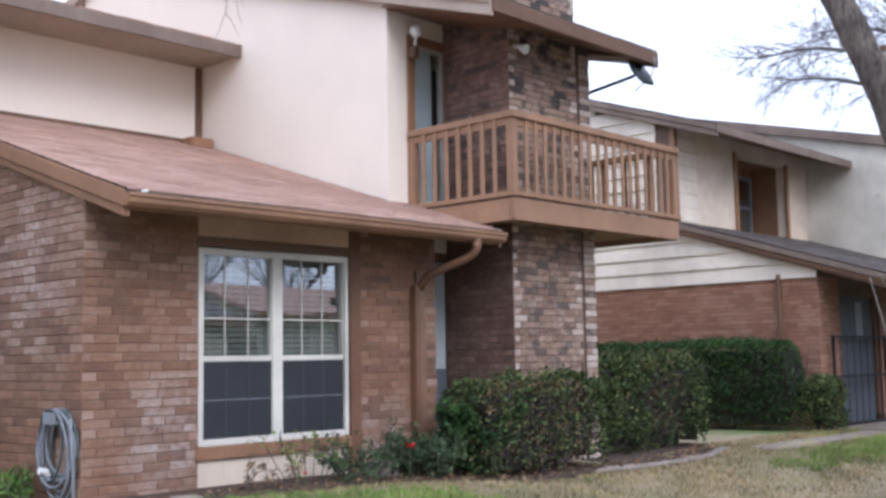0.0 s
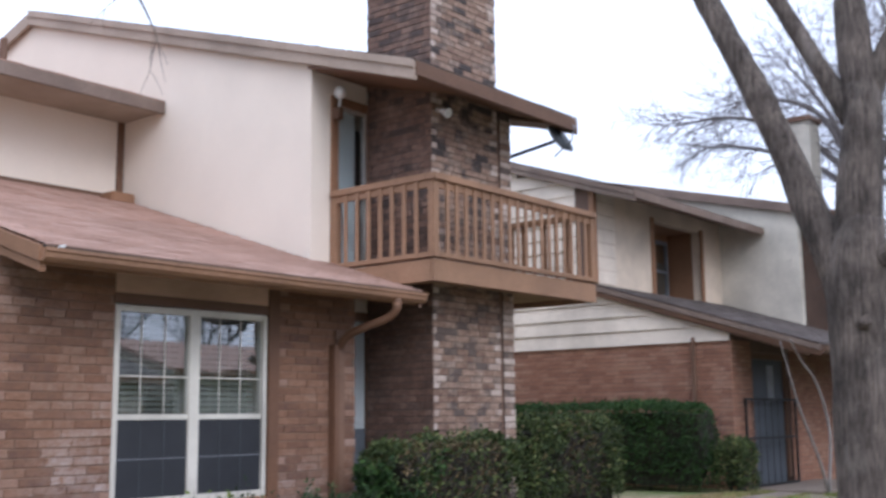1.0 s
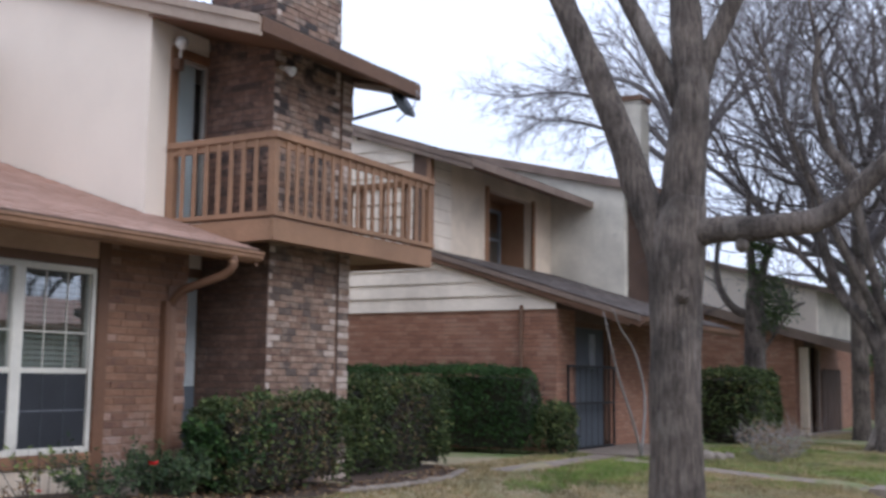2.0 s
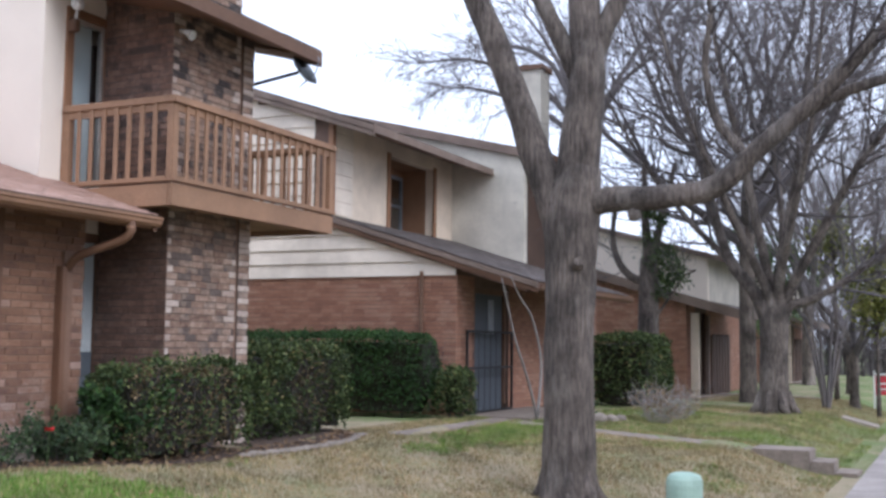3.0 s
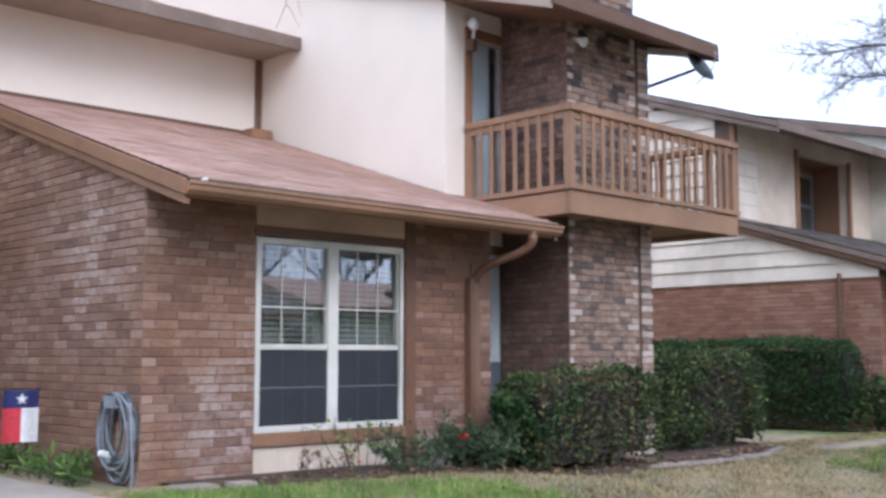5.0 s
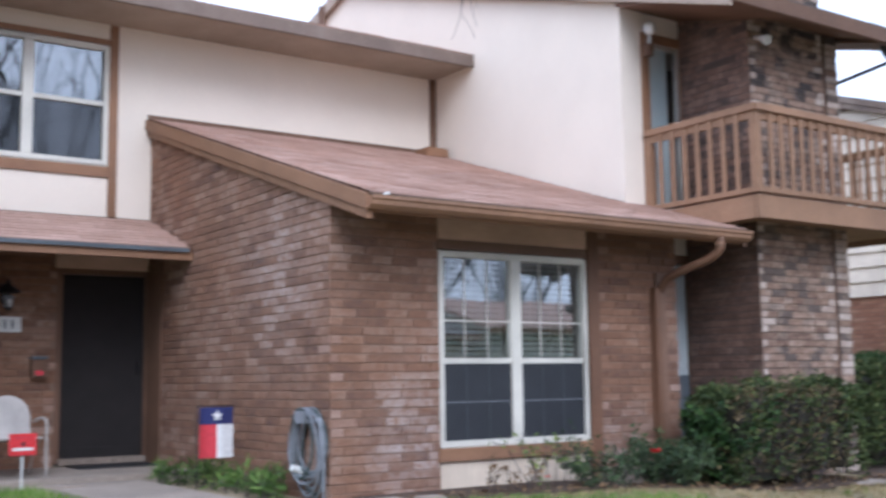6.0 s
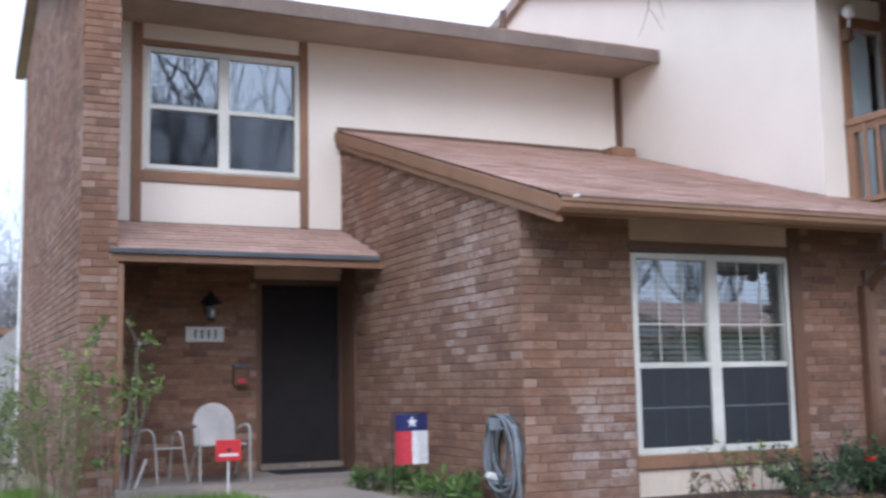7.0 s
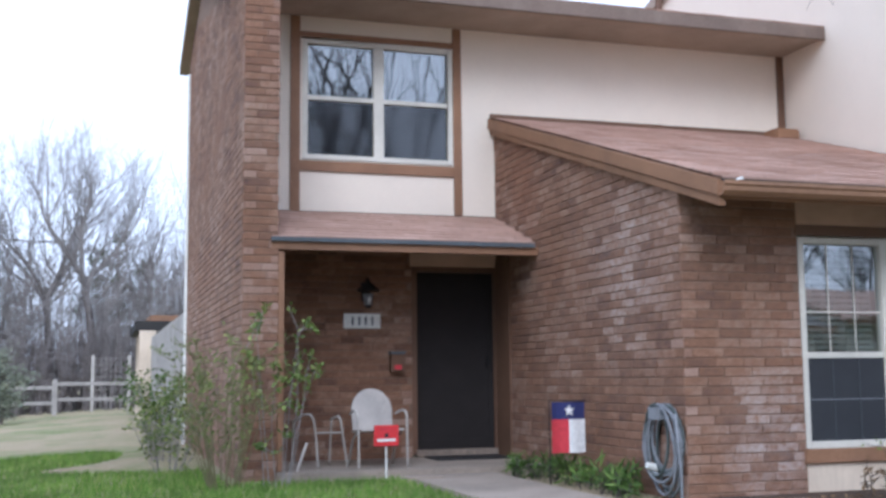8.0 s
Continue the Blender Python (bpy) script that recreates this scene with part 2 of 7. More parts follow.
CHAIR_FRAME = surface("chalky_pale_metal", (0.40, 0.37, 0.33), (0.50, 0.465, 0.42), 50, 3, 0.55, 0.1, 0.002)
CHAIR_TAN = surface("grey_tan_metal_seat", (0.44, 0.40, 0.36), (0.52, 0.48, 0.44), 50, 3, 0.6, 0.1, 0.002)
PALE_BLUE = surface("pale_grey_blue_paint", (0.46, 0.50, 0.50), (0.54, 0.58, 0.58), 20, 1.0, 0.6, 0.1, 0.002)
SLATE_PAINT = surface("slate_grey_paint", (0.08, 0.095, 0.11), (0.12, 0.135, 0.15), 20, 1.5, 0.6, 0.1, 0.002)


def plain(name, colour, rough=0.5, metal=0.0):
    m, nt, n, l, bsdf = nodes_of(name)
    f = noise_node(nt, 30, 4, 0.6, (1, 1, 1), "Position")
    lo, hi = tuple(c * 0.88 for c in colour), tuple(min(1, c * 1.1) for c in colour)
    l.new(ramp_node(nt, [(0.35, lo), (0.65, hi)], f), bsdf.inputs["Base Color"])
    bsdf.inputs["Roughness"].default_value, bsdf.inputs["Metallic"].default_value = rough, metal
    return m


RED = plain("bright_red", (0.62, 0.03, 0.035), 0.6)
NAVY = plain("navy_cloth", (0.025, 0.03, 0.12), 0.85)
FLAG_RED = plain("red_cloth", (0.55, 0.045, 0.06), 0.85)
WHITE_CLOTH = plain("white_cloth", (0.78, 0.77, 0.76), 0.85)
WHITE = plain("white_enamel", (0.74, 0.74, 0.70), 0.4)
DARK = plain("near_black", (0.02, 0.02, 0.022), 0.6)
BLACK_ROOF = plain("black_flashing", (0.02, 0.018, 0.017), 0.7)
LIGHT_GLASS = plain("frosted_lamp_glass", (0.7, 0.7, 0.68), 0.25)


def glass_material(name, tint, rough=0.02, mirror=0.22):
    """Window glass: each face of the pane mirrors a share that grows towards grazing, and lets the rest pass."""
    m, nt, n, l, bsdf = nodes_of(name)
    n.remove(bsdf)
    out = n["Material Output"]
    clear, gloss, mixs, edge_on = n.new("ShaderNodeBsdfTransparent"), n.new("ShaderNodeBsdfGlossy"), n.new("ShaderNodeMixShader"), n.new("ShaderNodeLayerWeight")
    edge_on.inputs["Blend"].default_value = 0.5
    power = n.new("ShaderNodeMath")
    power.operation = "POWER"
    power.inputs[1].default_value = 3.0
    share = n.new("ShaderNodeMapRange")
    share.inputs["To Min"].default_value, share.inputs["To Max"].default_value = mirror, 1.0
    clear.inputs[0].default_value = (*tint, 1)
    gloss.inputs["Roughness"].default_value = rough
    w = noise_node(nt, 2.2, 2, 0.5, (1, 1, 1), "Position")
    b = n.new("ShaderNodeBump")
    b.inputs["Strength"].default_value, b.inputs["Distance"].default_value = 0.06, 0.01
    l.new(w, b.inputs["Height"])
    l.new(b.outputs[0], gloss.inputs["Normal"])
    l.new(edge_on.outputs["Facing"], power.inputs[0])
    l.new(power.outputs[0], share.inputs["Value"])
    l.new(share.outputs[0], mixs.inputs[0])
    l.new(clear.outputs[0], mixs.inputs[1])
    l.new(gloss.outputs[0], mixs.inputs[2])
    l.new(mixs.outputs[0], out.inputs[0])
    return m


GLASS = glass_material("window_glass", (0.8, 0.84, 0.84), 0.02, 0.24)
DOOR_GLASS = glass_material("balcony_door_glass", (0.92, 0.95, 0.95), 0.03, 0.06)
SCREENED_GLASS = glass_material("screened_window_glass", (0.4, 0.42, 0.45), 0.05, 0.10)
# White bars behind the mesh: its dimming is put into this colour.
DIM_BAR = plain("mesh_dimmed_window_bar", (0.05, 0.054, 0.06), 0.6)
STEP_CONCRETE = surface("stained_brown_concrete", (0.18, 0.14, 0.11), (0.32, 0.258, 0.208), 30, 2.5, 0.95, 0.5, 0.006, stain=(0.09, 0.075, 0.055), stain_amount=0.6)
MORTAR_DEEP = surface("brown_mortar", (0.11, 0.07, 0.052), (0.175, 0.115, 0.088), 60, 2, 0.95, 0.4)
PALE_CURTAIN = surface("pale_grey_curtain", (0.58, 0.62, 0.63), (0.70, 0.74, 0.75), 12, 1, 0.9, 0.2, 0.01, (6, 6, 0.05))
CURTAIN = surface("grey_green_curtain", (0.20, 0.235, 0.22), (0.29, 0.33, 0.31), 12, 1, 0.9, 0.2, 0.01, (6, 6, 0.05))


def shingle_material(name, stops):
    m, nt, n, l, bsdf = nodes_of(name)
    src = n.new("ShaderNodeNewGeometry").outputs["Random Per Island"]
    col = ramp_node(nt, stops, src)
    g = noise_node(nt, 140, 5, 0.8, (1, 1, 1), "Position")
    c = noise_node(nt, 0.9, 5, 0.65, (1, 1, 1), "Position")
    col = mix_node(nt, 1.0, col, ramp_node(nt, [(0.3, (0.65, 0.65, 0.65)), (0.7, (1.25, 1.22, 1.2))], g), "MULTIPLY")
    col = mix_node(nt, 1.0, col, ramp_node(nt, [(0.3, (0.82, 0.8, 0.78)), (0.7, (1.1, 1.1, 1.1))], c), "MULTIPLY")
    l.new(col, bsdf.inputs["Base Color"])
    bsdf.inputs["Roughness"].default_value = 0.92
    bump_node(nt, bsdf, g, 0.6, 0.004)
    return m


SHINGLE = shingle_material("brown_shingle", [(0.0, (0.385, 0.25, 0.195)), (0.5, (0.43, 0.285, 0.225)), (1.0, (0.475, 0.325, 0.262))])
SHINGLE_GREY = shingle_material("weathered_shingle", [(0.0, (0.10, 0.085, 0.08)), (0.5, (0.135, 0.115, 0.105)), (1.0, (0.17, 0.145, 0.135))])


def leaf_material(name, stops, patch=1.8):
    m, nt, n, l, bsdf = nodes_of(name)
    src = n.new("ShaderNodeNewGeometry").outputs["Random Per Island"]
    c = noise_node(nt, patch, 4, 0.6, (1, 1, 1), "Position")
    col = ramp_node(nt, stops, src)
    col = mix_node(nt, 1.0, col, ramp_node(nt, [(0.3, (0.6, 0.62, 0.6)), (0.7, (1.4, 1.3, 1.15))], c), "MULTIPLY")
    l.new(col, bsdf.inputs["Base Color"])
    bsdf.inputs["Roughness"].default_value = 0.7
    bsdf.inputs["Specular IOR Level"].default_value = 0.25
    return m


HEDGE_LEAF = leaf_material("hedge_leaf", [(0.0, (0.021, 0.036, 0.013)), (0.45, (0.05, 0.076, 0.027)), (0.88, (0.094, 0.13, 0.044)), (0.965, (0.165, 0.195, 0.075)), (1.0, (0.20, 0.15, 0.075))], 4.0)
DARK_LEAF = leaf_material("dark_hedge_leaf", [(0.0, (0.012, 0.032, 0.01)), (0.6, (0.03, 0.07, 0.02)), (1.0, (0.055, 0.115, 0.03))])
SHRUB_LEAF = leaf_material("shrub_leaf", [(0.0, (0.07, 0.11, 0.03)), (0.6, (0.15, 0.21, 0.06)), (1.0, (0.25, 0.30, 0.10))])
EVERGREEN = leaf_material("evergreen_leaf", [(0.0, (0.035, 0.065, 0.03)), (0.6, (0.075, 0.12, 0.05)), (1.0, (0.15, 0.195, 0.08))])
YELLOW_LEAF = leaf_material("yellow_green_leaf", [(0.0, (0.10, 0.12, 0.03)), (0.6, (0.20, 0.22, 0.06)), (1.0, (0.30, 0.29, 0.09))])
SAGE_LEAF = leaf_material("grey_green_leaf", [(0.0, (0.02, 0.042, 0.018)), (0.6, (0.05, 0.085, 0.038)), (1.0, (0.10, 0.14, 0.065))])
MUTED_GRASS = leaf_material("olive_blade", [(0.0, (0.09, 0.145, 0.033)), (0.5, (0.15, 0.22, 0.052)), (0.85, (0.23, 0.29, 0.09)), (1.0, (0.36, 0.31, 0.16))])
SHRUB_DARK = leaf_material("strappy_green_leaf", [(0.0, (0.04, 0.09, 0.02)), (0.6, (0.085, 0.155, 0.035)), (1.0, (0.15, 0.23, 0.06))])
SAGE_PALE = leaf_material("pale_sage_leaf", [(0.0, (0.14, 0.17, 0.13)), (0.6, (0.22, 0.25, 0.20)), (1.0, (0.32, 0.35, 0.29))])
BROWNED_LEAF = leaf_material("browned_leaf", [(0.0, (0.05, 0.04, 0.02)), (0.6, (0.10, 0.075, 0.04)), (0.92, (0.16, 0.12, 0.065)), (1.0, (0.34, 0.26, 0.16))], 4.0)
OLIVE_STEM = surface("olive_stem", (0.12, 0.11, 0.05), (0.24, 0.215, 0.11), 25, 2, 0.9, 0.3, 0.005)
BRIGHT_GRASS = leaf_material("bright_green_blade", [(0.0, (0.07, 0.15, 0.022)), (0.5, (0.135, 0.25, 0.042)), (0.9, (0.22, 0.34, 0.085)), (1.0, (0.36, 0.36, 0.15))])
DRY_LEAF = leaf_material("dry_leaf", [(0.0, (0.12, 0.07, 0.035)), (0.6, (0.24, 0.15, 0.08)), (1.0, (0.36, 0.25, 0.15))])
GRASS = leaf_material("lawn_blade", [(0.0, (0.12, 0.13, 0.045)), (0.22, (0.19, 0.163, 0.073)), (0.55, (0.345, 0.27, 0.16)), (1.0, (0.47, 0.385, 0.255))])


def lawn_material():
    m, nt, n, l, bsdf = nodes_of("winter_lawn")
    fine = noise_node(nt, 30, 8, 0.8, (1, 1, 1), "Position")
    mid = noise_node(nt, 2.2, 6, 0.7, (1, 1, 1), "Position")
    big = noise_node(nt, 0.33, 5, 0.62, (1, 1, 1), "Position")
    straw = ramp_node(nt, [(0.25, (0.21, 0.158, 0.087)), (0.75, (0.48, 0.392, 0.26))], fine)
    green = ramp_node(nt, [(0.25, (0.06, 0.095, 0.02)), (0.75, (0.20, 0.26, 0.075))], fine)
    k = mix_node(nt, 0.45, big, mid)
    sep = n.new("ShaderNodeSeparateXYZ")
    l.new(n.new("ShaderNodeNewGeometry").outputs["Position"], sep.inputs[0])
    mr = n.new("ShaderNodeMapRange")  # greener round the far walk
    mr.inputs["From Min"].default_value, mr.inputs["From Max"].default_value, mr.inputs["To Max"].default_value = 15.0, 17.5, 0.09
    l.new(sep.outputs["X"], mr.inputs["Value"])
    sm = n.new("ShaderNodeMath")
    sm.operation = "SUBTRACT"
    l.new(k, sm.inputs[0])
    l.new(mr.outputs[0], sm.inputs[1])
    f = ramp_node(nt, [(0.36, (1, 1, 1)), (0.55, (0, 0, 0))], sm.outputs[0])
    l.new(mix_node(nt, f, straw, green), bsdf.inputs["Base Color"])
    bsdf.inputs["Roughness"].default_value = 0.95
    bump_node(nt, bsdf, fine, 0.9, 0.03)
    return m


LAWN = lawn_material()

# ---------------------------------------------------------------- mesh helpers
class Build:
    """Collects vertices and faces of one mesh."""

    def __init__(self):
        self.v, self.f = [], []

    def add(self, verts, faces):
        k = len(self.v)
        self.v += [tuple(p) for p in verts]
        self.f += [tuple(i + k for i in face) for face in faces]
        return self

    def box(self, x0, x1, y0, y1, z0, z1):
        return self.add([(x0, y0, z0), (x1, y0, z0), (x1, y1, z0), (x0, y1, z0), (x0, y0, z1), (x1, y0, z1), (x1, y1, z1), (x0, y1, z1)],
                        [(0, 3, 2, 1), (4, 5, 6, 7), (0, 1, 5, 4), (1, 2, 6, 5), (2, 3, 7, 6), (3, 0, 4, 7)])

    def prism(self, poly, axis, a, b):
        """A polygon in the plane across an axis, drawn out from a to b. poly: pairs in the order of the two other axes."""
        put = {"x": lambda p, c: (c, p[0], p[1]), "y": lambda p, c: (p[0], c, p[1]), "z": lambda p, c: (p[0], p[1], c)}[axis]
        n = len(poly)
        return self.add([put(p, a) for p in poly] + [put(p, b) for p in poly],
                        [tuple(range(n))[::-1], tuple(range(n, 2 * n))] + [(i, (i + 1) % n, n + (i + 1) % n, n + i) for i in range(n)])

    def beam(self, a, b, w, h, up=(0, 0, 1)):
        a, b = Vector(a), Vector(b)
        d = (b - a).normalized()
        s = d.cross(Vector(up))
        s = (s if s.length > 1e-4 else d.cross(Vector((1, 0, 0)))).normalized()
        t = s.cross(d)
        c = [(-w / 2, -h / 2), (w / 2, -h / 2), (w / 2, h / 2), (-w / 2, h / 2)]
        return self.add([p + s * i + t * j for p in (a, b) for i, j in c], [(3, 2, 1, 0), (4, 5, 6, 7), (0, 1, 5, 4), (1, 2, 6, 5), (2, 3, 7, 6), (3, 0, 4, 7)])

    def tube(self, pts, radii, n=8, cap=True):
        pts = [Vector(p) for p in pts]
        k0, rings = len(self.v), len(pts)
        side = None
        for i, p in enumerate(pts):
            d = (pts[min(i + 1, rings - 1)] - pts[max(i - 1, 0)])
            d = d.normalized() if d.length > 1e-7 else Vector((0, 0, 1))
            if side is None:
                side = d.cross(Vector((0.31, 0.87, 0.12)))
                side = (side if side.length > 1e-3 else d.cross(Vector((1, 0, 0)))).normalized()
            else:
                side = (side - d * side.dot(d)).normalized()
            o = d.cross(side)
            r = radii[i] if isinstance(radii, (list, tuple)) else radii
            for j in range(n):
                a = 2 * math.pi * j / n
                q = p + (side * math.cos(a) + o * math.sin(a)) * r
                self.v.append((q.x, q.y, q.z))
        for i in range(rings - 1):
            for j in range(n):
                a, b = k0 + i * n + j, k0 + i * n + (j + 1) % n
                self.f.append((a, b, b + n, a + n))
        if cap:
            self.f.append(tuple(range(k0 + n - 1, k0 - 1, -1)))
            self.f.append(tuple(range(k0 + (rings - 1) * n, k0 + rings * n)))
        return self

    def lathe(self, centre, profile, n=20):
        """profile: pairs of radius and height above centre."""
        cx, cy, cz = centre
        return self.tube([(cx, cy, cz + h + 1e-5 * i) for i, (r, h) in enumerate(profile)], [max(r, 1e-4) for r, h in profile], n)

    def mesh(self, name, material, smooth=False, bevel=0.0):
        me = bpy.data.meshes.new(name)
        me.from_pydata(self.v, [], self.f)
        if bevel:
            bm = bmesh.new()
            bm.from_mesh(me)
            bmesh.ops.remove_doubles(bm, verts=bm.verts, dist=1e-5)
            bmesh.ops.recalc_face_normals(bm, faces=bm.faces)
            edges = [e for e in bm.edges if len(e.link_faces) == 2 and e.calc_face_angle(0) > 0.6]
            bmesh.ops.bevel(bm, geom=edges, offset=bevel, segments=2, affect="EDGES", clamp_overlap=True)
            bm.to_mesh(me)
            bm.free()
        me.materials.append(material)
        if smooth:
            me.polygons.foreach_set("use_smooth", [True] * len(me.polygons))
        me.update()
        return me


def part(name, build, material, parent=None, label="", smooth=False, bevel=0.0, kind=""):
    ob = new(name, build.mesh(name, material, smooth, bevel))
    ob.parent = parent
    return tagged(ob, label=label, kind=kind)


def thing(name, label, category, group="", kind="", at=(0, 0, 0)):
    ob = new(name)
    ob.empty_display_size = 0.2
    return tagged(ob, label, category, group, kind)


def B():
    return Build()


def smooth_line(pts, steps=4):
    """Catmull-Rom through the points."""
    pts = [Vector(p) for p in pts]
    out = []
    for i in range(len(pts) - 1):
        p0, p1, p2, p3 = pts[max(i - 1, 0)], pts[i], pts[i + 1], pts[min(i + 2, len(pts) - 1)]
        for s in range(steps):
            t = s / steps
            out.append(0.5 * ((2 * p1) + (p2 - p0) * t + (2 * p0 - 5 * p1 + 4 * p2 - p3) * t * t + (3 * p1 - p0 - 3 * p2 + p3) * t ** 3))
    return out + [pts[-1]]


# ---------------------------------------------------------------- ground
def step01(a, b, v):
    t = min(1.0, max(0.0, (v - a) / (b - a)))
    return t * t * (3 - 2 * t)


def ground_z(x, y):
    near = -0.85 + 0.13 * step01(1.6, 3.6, y) + (0.60 - 0.11 * step01(6.5, 9.5, x)) * step01(3.4, 7.4, y)
    far = -0.85 + 0.36 * step01(1.6, 3.2, y) + 0.23 * step01(2.6, 8.0, y)
    k = step01(11.8, 14.6, x)
    z = near + (far - near) * k
    z -= 0.22 * step01(1.6, -4.0, x) * step01(4.0, 9.0, y)
    z -= 0.18 * step01(18.0, 30.0, x) * step01(3.0, 8.0, y)
    return z


def build_ground():
    xs = sorted({*np.arange(-30, 60.1, 0.75).round(3), -2500, -900, -300, -120, -60, 90, 160, 400, 1000, 2500})
    ys = sorted({*np.arange(-3, 13, 0.4).round(3), *np.arange(13, 60.1, 2.0), -2500, -900, -300, -120, -60, -30, -15, -8, 90, 160, 400, 1000, 2500})
    b = B()
    rnd = random.Random(3)
    for y in ys:
        for x in xs:
            near = -20 < x < 50 and 1.8 < y < 40
            b.v.append((float(x), float(y), ground_z(x, y) + (rnd.uniform(-0.014, 0.014) if near else 0)))
    n = len(xs)
    for j in range(len(ys) - 1):
        for i in range(n - 1):
            a = j * n + i
            b.f.append((a, a + 1, a + n + 1, a + n))
    return tagged(part("ground", b, LAWN, smooth=True), "patchy winter lawn of straw and green grass", "lawn", kind="structure")


build_ground()

# ---------------------------------------------------------------- brickwork
COURSE, JOINT, PROUD = 0.0762, 0.009, 0.0075
BRICK_LENGTH = {"red": 0.254, "mix": 0.203, "brown": 0.203, "far": 0.254}
BRICK_MESH = {}


def brick_mesh(length, style):
    key = (round(length, 2), style)
    if key not in BRICK_MESH:
        l, h, c = key[0], COURSE - JOINT, 0.004
        o, i = -PROUD, 0.03
        v = [(0, i, 0), (l, i, 0), (l, i, h), (0, i, h), (0, o + c, 0), (l, o + c, 0), (l, o + c, h), (0, o + c, h),
             (c, o, c), (l - c, o, c), (l - c, o, h - c), (c, o, h - c)]
        f = [(0, 1, 5, 4), (1, 2, 6, 5), (2, 3, 7, 6), (3, 0, 4, 7), (4, 5, 9, 8), (5, 6, 10, 9), (6, 7, 11, 10), (7, 4, 8, 11), (8, 9, 10, 11)]
        b = Build()
        b.add(v, f)
        BRICK_MESH[key] = (b.mesh("brick", MAT[style + "_piece"]), v, f)
    return BRICK_MESH[key]


def brick_face(wall, corner, along, length, z0, top, style="red", pieces=300, pick=None, seed=1, holes=()):
    """Running bond on one face. corner: x, y where the face begins; along: "x" for a face to -y that runs to +x, "y" for a face to -x that
    runs from its front corner to +y. top: height as a function of the distance along. holes: stretches (u0, u1, za, zb) left out."""
    rnd = random.Random(seed)
    STRETCH = BRICK_LENGTH[style]
    rest, made, row, ends = Build(), 0, 0, Build()
    z = z0
    spin = 0.0 if along == "x" else -math.pi / 2
    while True:
        cuts, u = [], -(STRETCH / 2 if row % 2 else 0.0)
        while u < length - 0.02:
            far = u + STRETCH * rnd.choice((0.8, 0.9, 1.0, 1.0, 1.1, 1.2))
            a, b = max(u, 0.0), min(far, length)
            if b - a > 0.05:
                cuts.append((a, b - (0.004 if b < length else -PROUD)))
            u = far
        any_ok = False
        for a, b in cuts:
            mid = (a + b) / 2
            if z + COURSE > top(mid) + 0.02 or any(h0 < mid < h1 and ha < z + 0.04 < hb for h0, h1, ha, hb in holes):
                any_ok = any_ok or z + COURSE <= max(top(0), top(length))
                continue
            any_ok = True
            me, v, f = brick_mesh(b - a, style)
            shift, lift = rnd.uniform(-0.003, 0.0025), rnd.uniform(-0.002, 0.002)
            if along == "x":
                place = Matrix.Translation((corner[0] + a, corner[1] + shift, z + lift))
            else:
                place = Matrix.Translation((corner[0] + shift, corner[1] + b, z + lift)) @ Matrix.Rotation(spin, 4, "Z")
            at_end = style in ("red", "mix") and (a < 0.01 or b > length - 0.01) and (b - a < 0.16 or rnd.random() < 0.2) and rnd.random() < (0.85 if style == "mix" else 0.5)
            if at_end:
                ends.add([place @ Vector(p) for p in v], f)
                continue
            chosen = made < pieces and (pick is None or (pick[0] <= mid <= pick[1] and pick[2] <= z <= pick[3]))
            if chosen:
                ob = new("brick", me)
                ob.matrix_world = place
                ob.parent = wall
                made += 1
            else:
                rest.add([place @ Vector(p) for p in v], f)
        z += COURSE
        row += 1
        if not any_ok or row > 140:
            break
    if ends.v:
        part("corner_brickwork", ends, MAT["edge_" + style + "_joined"], wall, "paler corner bricks", kind="stuff")
    if rest.v:
        part("brickwork", rest, MAT[style + "_joined"], wall, kind="stuff")


def shingle_roof(parent, x0, x1, low, high, material=SHINGLE, seed=1, tab=0.31, show=0.14, x1_far=None, y_far=0.0):
    """Rows of overlapping tabs on a slope that rises from low (y, z) to high (y, z)."""
    rnd = random.Random(seed)
    run = Vector((0, high[0] - low[0], high[1] - low[1]))
    n = max(1, int(run.length / show))
    d = run.normalized()
    up = Vector((0, -d.z, d.y))
    b = Build()
    for r in range(n):
        base = Vector((0, low[0], low[1])) + d * (r * show)
        end = x1_far if x1_far is not None and base.y > y_far else x1
        x = x0 - (tab / 2 if r % 2 else 0)
        while x < end - 0.02:
            a, c = max(x, x0) + 0.003, min(x + tab, end) - 0.003
            if c - a > 0.03:
                h = 0.014 + rnd.uniform(-0.003, 0.004)
                lo, hi = base + d * rnd.uniform(-0.006, 0.006), base + d * (show + 0.02)
                p = [Vector((a, 0, 0)) + lo, Vector((c, 0, 0)) + lo, Vector((c, 0, 0)) + hi, Vector((a, 0, 0)) + hi]
                b.add([p[0], p[1], p[0] + up * h, p[1] + up * h, p[2] + up * 0.004, p[3] + up * 0.004], [(0, 1, 3, 2), (2, 3, 4, 5)])
            x += tab
    return part("shingles", b, material, parent, kind="stuff")


def slab(parent, name, x0, x1, low, high, thick, material, label="", bevel=0.0):
    """A sloped board or roof deck between two (y, z) points of its upper face."""
    return part(name, B().prism([(low[0], low[1] - thick), (high[0], high[1] - thick), (high[0], high[1]), (low[0], low[1])], "x", x0, x1), material, parent, label, bevel=bevel)


def boxes(name, mat, parent, label, *rows, bevel=0.0):
    """One part for each box; the first carries the label."""
    made = [part(name, B().box(*r), mat, parent, label if i == 0 else "", bevel=bevel) for i, r in enumerate(rows)]
    return made[0]


